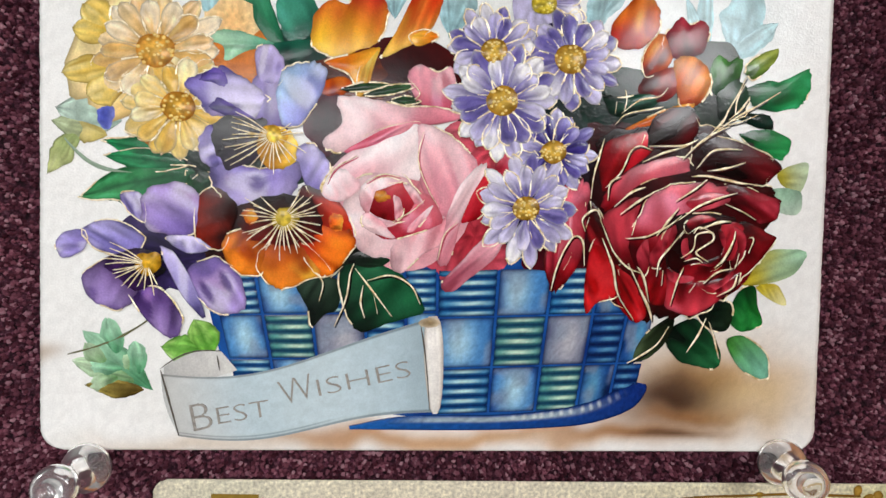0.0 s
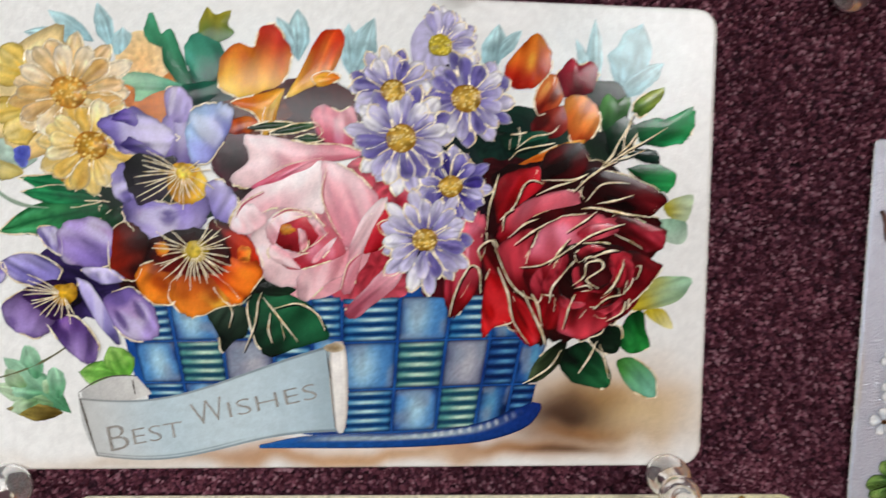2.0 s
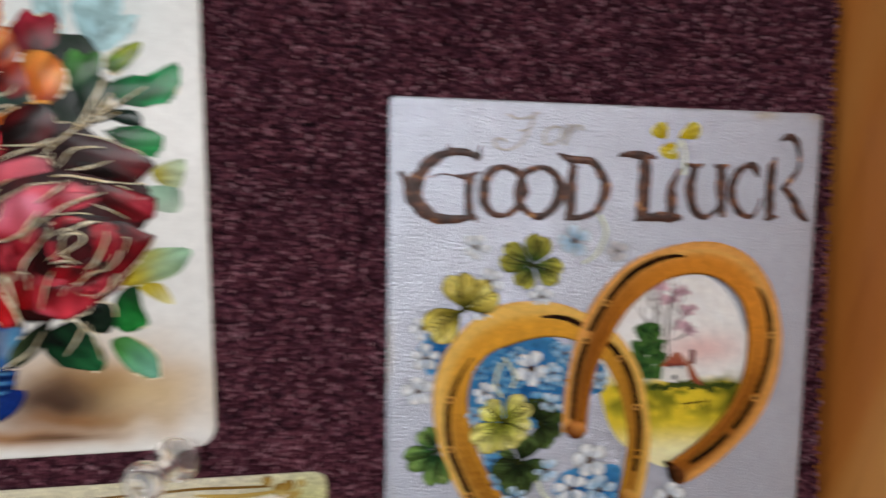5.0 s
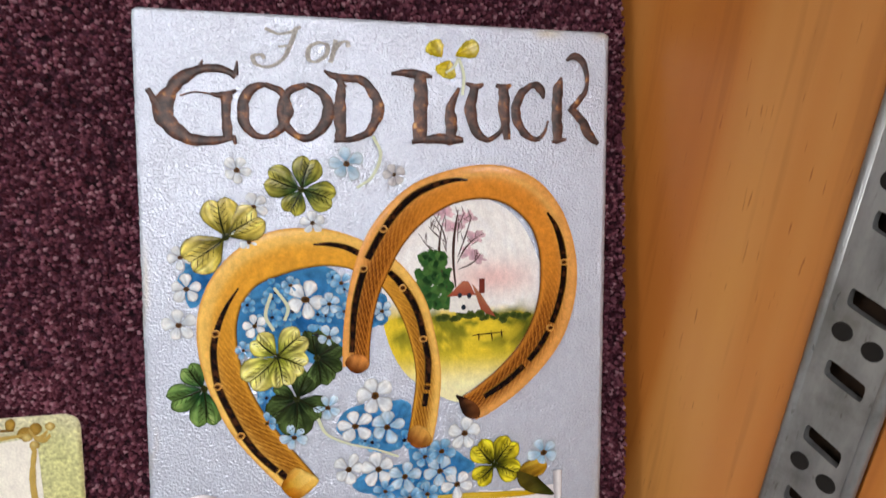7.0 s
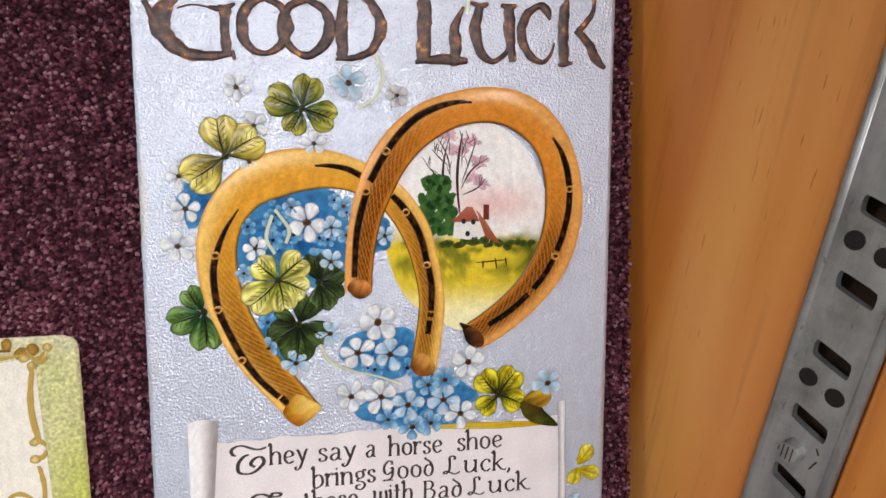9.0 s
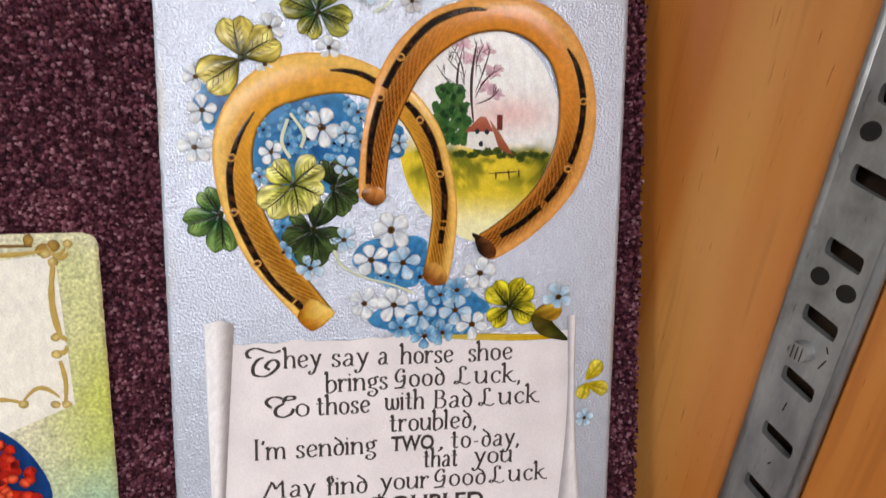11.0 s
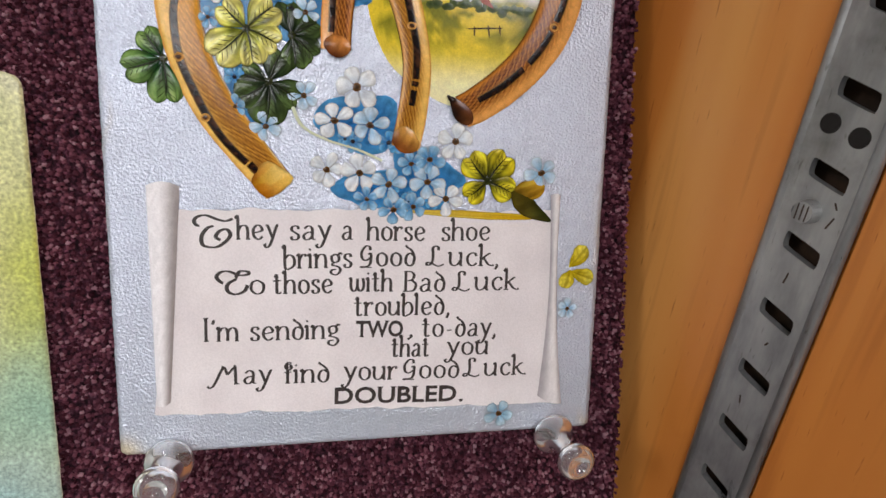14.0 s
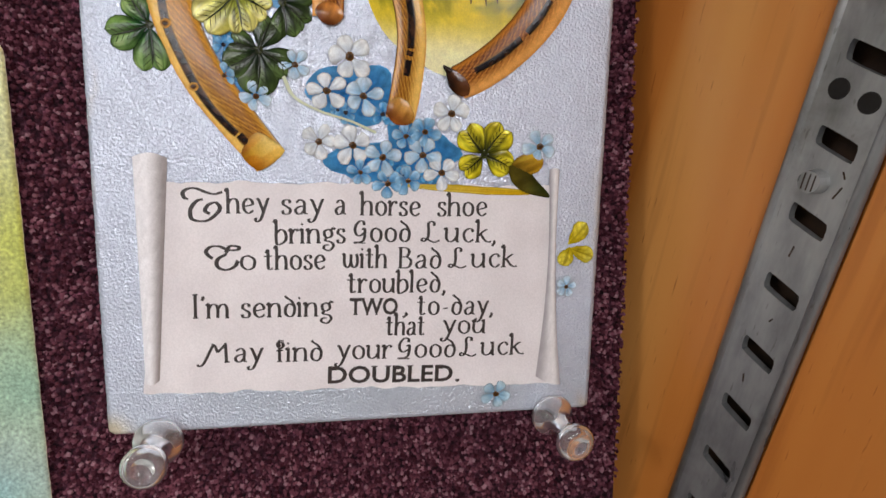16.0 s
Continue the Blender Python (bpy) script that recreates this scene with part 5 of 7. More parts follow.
# the ribbon scroll
ribbon = patch(bw, "ribbon", ((-47.6, -43.4), (-1.3, -38.7), (-3.4, -21.5), (-50.9, -32.0)),
               lambda U, V, X, Z: mixc(mixc(lin("#d2d4d2"), lin("#b9cdd6"), smooth(0.0, 0.4, U)), lin("#d6e2e4"), np.exp(-((U - 0.55) / 0.3) ** 2) * 0.5) * (1 - 0.16 * smooth(0.82, 1.0, U) - 0.10 * smooth(0.12, 0.0, U))[..., None] * (1 + 0.10 * (value_noise(X * 1.2, Z * 1.2, 8) - 0.5))[..., None] * (1 - 0.62 * np.exp(-((V - 0.012) / 0.016) ** 2) - 0.62 * np.exp(-((V - 0.988) / 0.016) ** 2) - 0.35 * np.exp(-((V - 0.06) / 0.01) ** 2) * smooth(0.7, 0.5, U))[..., None],
               4.0, nu=60, nv=48, bow=(1.1, 0.0, -3.0, 0.8), sway=(1.1, 0.8), relief=lambda U, V: 0.25 * np.sin(math.pi * U) ** 0.7, mat=PAPER)
tagged(ribbon, "pale blue paper scroll with lettering")
petal(ribbon, "curl", -1.1, -39.0, -1.9, -20.8, 3.6, "#e9e7e2", "#f2f0ec", 5.2, blunt=0.22, rim="#b9b2a6", streak=0.05, ripple=0.02, dome=0.3, strokes=0.0)
blob(ribbon, "curl_end", -2.5, -22.0, 1.9, 0.9, "#a08c6c", "#d0c4ae", 8.0, lobes=0.1)
patch(ribbon, "fold", ((-49.4, -33.5), (-37.3, -31.2), (-40.2, -27.8), (-50.4, -30.8)), lambda U, V, X, Z: mixc(lin("#bfc0be"), lin("#dcdcd8"), U) * (1 + 0 * U)[..., None], 3.4, nu=16, nv=8, bow=(0.6, 0, 1.2, 0.3))
for a in ((-50.9, -31.3, -47.6, -43.2, 0.45, 0.0), 
          (-50.9, -31.0, -40.2, -27.7, 0.35, 0.12), (-4.1, -22.4, -2.2, -38.2, 0.4, 0.02), (-40.9, -28.4, -40.4, -31.2, 0.3, 0.0)):
    stroke(ribbon, "pen_line", *a[:4], a[4], 6.4, ink="#6f6a62", bend=a[5], n=14)
words(ribbon, "B", -44.8, -42.5, -41.3, -41.8, 5.4, GREY_INK, 9.0, weight=-0.018)
words(ribbon, "EST", -40.5, -41.1, -31.2, -39.5, 3.3, GREY_INK, 9.0, weight=-0.018)
words(ribbon, "W", -28.8, -37.7, -23.0, -36.0, 5.0, GREY_INK, 9.0, weight=-0.018)
words(ribbon, "ISHES", -22.4, -35.8, -5.6, -32.0, 3.3, GREY_INK, 9.0, weight=-0.018)

# leaves over the basket
for i, (outline, ca, cb, lit) in enumerate((
    ((-17.6, -11.0, -16.1, -9.3, -12.4, -9.3, -8.6, -10.4, -11.3, -12.2, -15.2, -12.7), "#0f1c14", "#24402c", 0),
    ((-26.9, -15.2, -23.1, -13.3, -19.0, -14.9, -19.4, -19.7, -21.7, -20.8, -24.1, -23.1, -24.9, -19.5), "#101f18", "#34483a", 60),
    ((-19.1, -12.9, -14.1, -11.1, -8.6, -12.7, -4.5, -17.3, -3.9, -20.2, -9.7, -22.1, -15.0, -23.9, -18.1, -20.2), "#143022", "#2f7450", 40),
)):
    bloom(bw, "leaf", outline, ca, cb, 4.0 + 0.4 * i, lit=lit, gilt=0.25, strokes=0.7, edge=0.4)
gilt_lines(bw, 0.34, 8.0, "#0e2018",
           (-19.9, -22.9, -17.9, -17.9, -17.2, -13.4, -16.5, -11.3), (-16.3, -12.2, -13.2, -16.1, -9.5, -20.9), (-14.1, -14.4, -9.7, -13.4, -6.1, -15.2, -4.3, -18.6), (-14.8, -15.2, -15.2, -18.4, -14.4, -21.3), (-12.8, -17.2, -12.1, -20.4), (-24.0, -12.7, -22.1, -14.9, -22.7, -18.3), (-20.7, -14.0, -18.5, -11.8))
# pansies
purple_pansy = blob(bw, "pansy", -53.2, -12.0, 2.4, 2.1, "#e0b83c", "#a8801c", 10.4, dome=0.16, mottle=0.5, lobes=0.25)
tagged(purple_pansy, "purple pansy with a yellow throat and gilt rays")
for i, (outline, ca, cb, lit) in enumerate((
    ((-69.4, -8.9, -67.7, -6.6, -64.2, -6.4, -64.2, -9.6, -67.9, -11.3), "#8f84c0", "#b6aedc", 180),
    ((-64.7, -6.0, -59.3, -4.2, -53.8, -7.3, -56.2, -10.6, -62.1, -9.7), "#9088c4", "#b8b2de", 150),
    ((-58.1, 0.43, -54.4, 0.32, -53.8, -4.5, -56.8, -2.6), "#a49ace", "#bcb4e0", 120),
    ((-46.7, -13.5, -41.5, -10.5, -36.8, -14.1, -36.2, -19.9, -40.4, -21.0, -44.8, -17.5), "#7c68a8", "#b09ed2", 300),
    ((-56.5, -17.7, -51.2, -16.4, -47.2, -21.1, -48.2, -25.4, -51.8, -23.8), "#664888", "#a892c6", 270),
    ((-64.7, -14.8, -60.3, -11.3, -56.2, -13.5, -55.2, -17.7, -58.3, -20.4, -62.8, -18.8), "#57386c", "#a894c8", 240),
    ((-54.4, 0.12, -49.5, 2.5, -45.0, 1.6, -43.5, -2.2, -44.9, -6.3, -49.5, -6.8, -53.6, -5.5), "#8674b4", "#b8a6d8", 150),
    ((-51.0, -9.5, -48.3, -10.3, -44.8, -16.3, -43.2, -21.6, -47.2, -17.6), "#9c94cc", "#c4bce4", 90),
    ((-50.1, -7.3, -45.5, -6.9, -42.1, -9.1, -46.3, -10.0), "#b4acda", "#d0cae8", 90),
)):
    bloom(purple_pansy, "petal", outline, ca, cb, 5.0 + 0.35 * i, lit=lit, gilt=0.3, strokes=0.85, streak=0.32, edge=0.5, ripple=0.06, gilt_w=0.13)
for i, (outline, ca, cb, lit) in enumerate((
    ((-60.8, -11.9, -54.4, -9.4, -50.2, -12.9, -55.4, -16.7), "#160a1c", "#43265a", 200),
)):
    bloom(purple_pansy, "blotch", outline, ca, cb, 8.6 + 0.3 * i, lit=lit, strokes=0.6, streak=0.4, edge=0.1, ripple=0.12, dome=0.05)
whiskers(purple_pansy, -53.2, -12.0, 0.8, 7.5, 150, 200, 7, 16.5)
whiskers(purple_pansy, -53.2, -12.0, 0.8, 5.5, 205, 300, 7, 16.5)
blob(bw, "dark_foliage", -21.9, 13.7, 5, 5, "#2c1018", "#5a2438", 4.6, lobes=0.3)
lilac_pansy = blob(bw, "pansy", -31.2, 11.3, 2.4, 2.1, "#f0d868", "#c09028", 11.4, dome=0.16, mottle=0.5, lobes=0.25)
bloom(lilac_pansy, "petal", (-35.0, 21.2, -30.5, 22.4, -27.9, 16.4, -29.9, 11.3, -35.7, 12.3), "#6a5a98", "#b4aada", 5.7, lit=90)
tagged(lilac_pansy, "lilac pansy with a dark blotch, yellow throat and gilt rays")
for i, (outline, ca, cb, lit) in enumerate((
    ((-34.5, 26.7, -31.9, 27.5, -29.6, 25.0, -29.5, 21.7, -31.8, 19.5, -34.1, 21.2), "#a89ccc", "#cfc6ea", 80),
    ((-27.6, 8.4, -25.0, 10.5, -22.1, 8.3, -20.9, 5.1, -21.5, 0.87, -23.9, 0.18, -26.1, 4.0), "#9086c2", "#c2bae6", 60),
    ((-44.5, 10.4, -42.1, 13.1, -39.8, 7.4, -41.1, 4.9, -43.9, 6.7), "#9a90ca", "#bab2e0", 200),
    ((-42.4, 3.8, -40.3, 6.9, -33.6, 5.5, -28.0, 7.1, -26.3, 5.3, -27.6, 0.83, -30.9, -1.7, -36.9, -1.7, -40.8, 0.50), "#8a7cbe", "#c4bae4", 270),
    ((-46.9, 20.3, -43.3, 22.5, -40.7, 23.5, -37.1, 21.8, -34.4, 20.2, -32.2, 18.3, -32.9, 16.6, -35.7, 13.9, -40.0, 14.5, -43.2, 15.1, -44.8, 17.7), "#7466ae", "#c6bee6", 0),
    ((-29.8, 22.8, -27.0, 24.5, -23.1, 24.6, -22.0, 22.1, -23.7, 17.4, -26.6, 13.3, -29.3, 13.3, -31.0, 16.8), "#9fa2dc", "#b4d0f2", 140),
)):
    bloom(lilac_pansy, "petal", outline, ca, cb, 6.0 + 0.35 * i, lit=lit, gilt=0.3, strokes=0.85, streak=0.32, edge=0.5, ripple=0.06, gilt_w=0.13)
for i, (outline, ca, cb, lit) in enumerate((
    ((-44.4, 21.0, -42.4, 22.8, -39.9, 22.2, -39.7, 19.7, -42.2, 20.4), "#3f3070", "#6a5aa0", 0),
    ((-42.9, 16.2, -41.0, 17.7, -37.8, 16.3, -34.6, 14.1, -38.9, 14.5), "#54448c", "#8476b8", 0),
    ((-41.7, 13.8, -35.7, 14.7, -32.3, 13.0, -33.4, 7.5, -39.0, 5.0, -41.5, 8.3), "#0e0812", "#30203a", 300),
    ((-34.4, 11.2, -30.8, 13.1, -27.3, 11.3, -27.4, 6.9, -30.8, 5.5, -33.6, 6.8), "#b8861c", "#eccc50", 40),
)):
    bloom(lilac_pansy, "blotch", outline, ca, cb, 9.6 + 0.3 * i, lit=lit, strokes=0.6, streak=0.4, edge=0.1, ripple=0.12, dome=0.05)
whiskers(lilac_pansy, -31.2, 11.3, 1.2, 9.5, 150, 215, 10, 16.5)
whiskers(lilac_pansy, -31.2, 11.3, 1.2, 6.5, 220, 330, 9, 16.5)
whiskers(lilac_pansy, -31.2, 11.3, 1.5, 5.0, 10, 40, 3, 16.5)
orange_pansy = blob(bw, "pansy", -29.2, -3.4, 2.4, 2.1, "#dcc658", "#98862c", 12.6, dome=0.16, mottle=0.5, lobes=0.25)
tagged(orange_pansy, "dark orange pansy with gilt rays")
for i, (outline, ca, cb, lit) in enumerate((
    ((-44.2, 0.48, -40.1, 2.1, -37.6, -1.5, -40.0, -9.1, -44.7, -7.3), "#2c100e", "#8a2a18", 200),
    ((-26.3, 2.2, -20.7, 1.1, -17.2, -3.6, -16.7, -7.2, -20.7, -7.2, -25.1, -3.9), "#5a1412", "#c43c1c", 330),
    ((-40.4, -8.4, -38.1, -5.9, -33.5, -5.3, -31.4, -10.4, -33.8, -14.0, -38.1, -12.9), "#7a2410", "#ee9430", 230),
    ((-34.0, -10.6, -29.4, -7.0, -24.9, -8.2, -20.5, -12.7, -25.1, -14.6, -29.5, -16.3, -32.3, -14.6), "#a83c12", "#f29a38", 270),
    ((-26.4, -6.1, -20.7, -3.6, -17.2, -5.6, -16.5, -8.4, -19.0, -11.8, -21.8, -14.0, -25.1, -11.1), "#bc3014", "#f28c2c", 330),
)):
    bloom(orange_pansy, "petal", outline, ca, cb, 7.2 + 0.35 * i, lit=lit, gilt=0.3, strokes=0.85, streak=0.32, edge=0.5, ripple=0.06, gilt_w=0.13)
for i, (outline, ca, cb, lit) in enumerate((
    ((-37.2, -1.7, -30.4, 0.80, -23.7, -0.27, -22.7, -5.9, -28.4, -8.4, -34.8, -7.3), "#220a0a", "#6a1a12", 270),
    ((-36.7, -2.6, -34.8, -1.7, -33.5, -3.7, -35.2, -4.8), "#c86a20", "#f0a040", 0),
    ((-20.7, -2.5, -18.7, -2.9, -18.9, -5.4, -20.9, -5.0), "#d86a20", "#f4a848", 0),
)):
    bloom(orange_pansy, "blotch", outline, ca, cb, 10.8 + 0.3 * i, lit=lit, strokes=0.6, streak=0.4, edge=0.1, ripple=0.12, dome=0.05)
whiskers(orange_pansy, -29.2, -3.4, 1.4, 7.5, 140, 200, 7, 16.5)
whiskers(orange_pansy, -29.2, -3.4, 1.4, 7.5, 205, 350, 16, 16.5)
whiskers(orange_pansy, -29.2, -3.4, 1.4, 7.0, 5, 60, 7, 16.5)

# pink rose
pink = blob(bw, "pink_rose", -7.7, 0.9, 12, 13, "#d88a94", "#eab4bc", 5.0, lobes=0.12)
tagged(pink, "large pale pink rose with a deep pink heart")
for i, (outline, ca, cb, lit) in enumerate((
    ((9.4, 8.9, 13.9, 12.1, 15.6, 7.8, 9.8, 5.5), "#c84a60", "#e68a98", 45),
    ((-7.4, 23.3, -5.2, 25.0, -1.9, 23.8, 0.47, 24.8, 1.4, 21.4, 1.0, 17.4, -3.0, 17.0, -5.9, 19.0), "#cc5c78", "#eeb0bc", 100),
    ((-21.9, 11.4, -19.1, 14.3, -20.1, 18.3, -17.3, 18.9, -12.9, 18.4, -7.4, 17.4, -1.9, 17.5, 2.8, 15.8, -1.9, 14.4, -9.6, 13.4, -14.0, 10.8, -18.4, 8.8, -22.1, 9.4), "#e690a2", "#fae2e4", 150),
    ((-18.6, 9.2, -12.9, 12.9, -6.1, 14.7, -5.2, 13.4, -10.7, 11.1, -15.1, 8.6), "#c84a66", "#e892a2", 30),
    ((4.4, 7.0, 8.2, 6.4, 9.6, 2.3, 7.4, -1.4, 4.4, -3.3, 2.4, -2.4), "#a81426", "#d84050", 60),
    ((-18.5, 0.90, -18.5, -3.8, -16.3, -8.4, -13.0, -10.1, -8.6, -9.5, -4.1, -7.2, -0.51, -3.8, -1.2, -0.68, -4.1, 1.0, -8.5, 5.3, -14.6, 4.9, -17.4, 2.6), "#ecaab4", "#fae0e2", 200),
    ((-21.3, 5.1, -18.4, 8.3, -12.9, 11.7, -7.4, 14.1, -4.5, 13.7, -3.9, 8.9, -3.9, 4.2, -9.6, 4.8, -15.2, 4.8, -19.0, 1.8, -22.6, 1.3), "#f0bcc6", "#fdf2f2", 40),
    ((-5.4, 14.1, -0.52, 13.0, 3.3, 10.2, 5.7, 7.3, 4.4, 4.5, 2.2, 1.1, 1.1, -2.6, -1.9, -1.5, -4.1, 1.9, -5.6, 7.8), "#e89cac", "#f6ccd2", 110),
    ((-9.0, -5.8, -4.1, -4.9, 0.84, -2.4, 0.17, -6.9, -4.1, -9.5, -7.9, -12.9, -9.9, -11.1), "#e89eaa", "#f9d8dc", 250),
    ((-0.50, -14.6, 3.2, -10.4, 7.2, -6.2, 10.8, -5.8, 9.1, -9.9, 4.9, -13.5, 1.3, -16.3), "#b86478", "#f0bcc6", 40),
    ((6.7, 7.5, 7.3, 6.2, 5.1, 2.2, 2.9, -3.0, 1.7, -8.1, 0.40, -11.2, -1.4, -10.5, -0.28, -4.7, 0.83, -0.09, 3.3, 4.5), "#eeb0bc", "#fce8ea", 60),
    ((-22.6, 1.8, -20.6, 5.4, -17.3, 5.4, -15.5, 2.6, -18.5, 0.11, -21.3, 0.09), "#f4ccd2", "#fdeef0", 120),
    ((-4.1, 1.9, -0.51, -3.1, -5.2, -5.6, -10.3, -6.8, -13.0, -5.4, -8.5, -3.6), "#c03c50", "#e88a98", 90),
    ((-14.7, 2.1, -10.7, 4.5, -6.5, 2.8, -4.8, -0.13, -7.2, -3.3, -10.8, -3.6, -13.9, -1.8), "#8a1420", "#cc4454", 60),
    ((-15.8, 1.8, -13.8, 4.3, -10.3, 4.8, -8.1, 3.7, -11.9, 3.0, -13.4, 0.26, -14.1, -2.2, -15.4, -0.89), "#f4c0c8", "#fdeaec", 120),
    ((-14.7, -2.0, -11.4, -3.6, -9.2, -6.5, -12.5, -5.9, -15.2, -4.3), "#eeb4be", "#fbe2e4", 240),
    ((-7.9, 3.5, -5.9, 2.6, -3.9, -0.35, -5.4, -0.37, -6.8, 1.4), "#e49aa6", "#fbdce0", 60),
    ((-9.9, 1.9, -8.1, 0.98, -7.7, -2.0, -9.0, -3.3, -9.6, -1.1), "#e08a98", "#f8d4d8", 60),
    ((-7.2, -4.7, -4.5, -2.0, -2.3, -0.34, -3.6, -2.9, -6.1, -5.4), "#eca8b4", "#fbe0e4", 60),
)):
    bloom(pink, "petal", outline, ca, cb, 5.4 + 0.34 * i, lit=lit, gilt=0.10, strokes=0.7, streak=0.16, edge=0.3, ripple=0.03, dome=0.18)
blob(pink, "rose_stamens", -11.4, 0.95, 1.6, 1.0, "#e0a848", "#b06028", 12.6, dome=0.15, lobes=0.4)
gilt_lines(pink, 0.24, 13.0, "#c86a7c",
           (-4.3, 12.9, -5.2, 7.8, -3.4, 2.7, -1.3, -0.68), (-21.7, 3.1, -20.1, 5.9, -16.2, 8.2), (-9.7, -3.6, -6.1, -1.5, -3.9, 0.55), (-14.7, 3.4, -11.6, 5.0, -8.5, 4.6), (2.2, -3.3, -0.17, -5.8, -1.3, -10.4), (-7.4, 22.4, -5.2, 19.9, -6.1, 18.6))

# red rose
red = blob(bw, "red_rose", 44.3, -3.6, 15.5, 15, "#400b14", "#761320", 4.6, lobes=0.1, mottle=0.4)
tagged(red, "large dark red rose with gilt outlines")
for i, (outline, ca, cb, lit) in enumerate((
    ((28.7, 12.6, 34.5, 14.9, 40.3, 17.3, 47.3, 16.3, 53.3, 14.3, 60.5, 10.2, 60.6, 5.0, 63.0, 2.0, 60.2, -3.9, 62.0, -5.8, 58.5, -10.3, 54.9, -14.1, 51.4, -17.6, 45.5, -20.5, 40.8, -20.0, 37.3, -21.1, 32.5, -17.6, 27.8, -12.9, 26.6, -5.9, 27.0, 1.0), "#31060d", "#670f1a", 300),
    ((18.3, -9.4, 20.8, -6.2, 21.6, -12.7, 19.8, -14.6), "#67111c", "#a43343", 90),
    ((22.1, 4.0, 24.2, 4.9, 26.2, 4.5, 27.0, 0.55, 26.1, -4.8, 25.5, -9.4, 22.7, -14.1, 20.2, -15.9, 19.5, -12.7, 20.9, -8.0, 21.2, -2.3), "#880d1c", "#e57689", 140),
    ((22.5, 1.2, 24.5, 1.7, 24.7, -3.4, 23.4, -9.2, 21.8, -11.5, 22.2, -4.6), "#bc3f52", "#ea8d9d", 90),
    ((25.9, 1.0, 28.9, -1.1, 32.7, -10.3, 29.2, -8.2, 26.6, -5.9), "#47080f", "#88141e", 300),
    ((26.9, -8.3, 29.6, -5.7, 32.7, -12.7, 32.8, -16.4, 29.0, -17.6, 26.3, -19.4), "#980d16", "#d23035", 300),
    ((31.1, -10.3, 35.0, -12.7, 38.1, -18.8, 36.3, -21.7, 32.5, -17.6), "#860c16", "#cf3139", 300),
    ((28.3, 10.2, 32.2, 13.3, 38.0, 14.1, 38.3, 10.6, 32.5, 5.7, 29.1, 3.1), "#86111c", "#c72c3c", 60),
    ((38.9, 17.3, 44.9, 19.0, 46.9, 16.5, 45.7, 12.3, 41.6, 10.4, 38.0, 11.5, 35.5, 10.3), "#240507", "#67111a", 30),
    ((47.1, 14.0, 55.7, 12.5, 62.9, 8.8, 59.6, 4.8, 53.4, 5.9, 46.0, 8.1), "#2a060a", "#63121c", 340),
    ((50.8, 3.8, 54.6, 5.0, 60.6, 2.9, 63.4, 2.0, 62.2, -1.7, 57.6, -1.7), "#470911", "#ac3848", 330),
    ((53.4, -5.6, 55.9, -2.1, 61.5, -4.2, 62.4, -5.8, 58.7, -10.5, 54.7, -12.9), "#3a060d", "#8e1b28", 330),
    ((32.1, 5.7, 38.1, 8.9, 44.5, 9.8, 45.6, 7.2, 39.3, 5.8, 34.6, 3.4, 30.0, -0.70, 28.9, 1.3), "#a42435", "#e88292", 60),
    ((29.3, -1.3, 36.0, 2.0, 35.6, -2.2, 34.3, -8.0, 36.2, -12.9, 32.5, -10.6, 30.1, -4.8), "#730f1a", "#c74b5a", 100),
    ((35.4, -2.6, 38.1, 2.5, 42.8, 4.7, 48.7, 5.1, 55.1, 3.3, 50.2, 0.25, 44.3, -0.96, 39.6, -3.6, 37.8, -9.6, 33.8, -5.9), "#901425", "#e27182", 100),
    ((37.4, -10.3, 42.1, -12.7, 42.4, -17.6, 38.4, -17.8, 36.2, -15.0), "#6d0c16", "#b72431", 250),
    ((40.3, -2.4, 47.6, -0.47, 55.0, -2.1, 54.5, -9.1, 47.8, -12.9, 41.8, -10.6), "#1b0306", "#470811", 300),
    ((43.1, -1.9, 44.6, -3.3, 42.0, -8.0, 40.2, -11.3, 38.1, -9.4, 40.3, -4.5), "#670d18", "#bf3f50", 120),
    ((50.9, -1.9, 56.4, -3.2, 55.3, -8.2, 51.1, -11.3, 52.4, -5.8), "#570a12", "#af2c3c", 60),
    ((44.0, -10.6, 48.9, -9.1, 54.1, -7.7, 52.8, -12.2, 46.6, -14.1), "#47080f", "#941b28", 240),
    ((41.6, -12.9, 47.8, -13.4, 55.4, -12.7, 52.8, -16.5, 46.7, -20.0, 41.7, -18.1), "#800f1a", "#d5505f", 260),
    ((55.9, -11.7, 54.7, -15.3, 51.4, -16.5, 49.7, -15.3, 52.5, -13.4), "#981e2c", "#d76072", 300),
)):
    bloom(red, "petal", outline, ca, cb, 4.8 + 0.2 * i, lit=lit, gilt=0.16, strokes=0.85, streak=0.42, edge=0.6, ripple=0.05, dome=0.2, gilt_w=0.12)
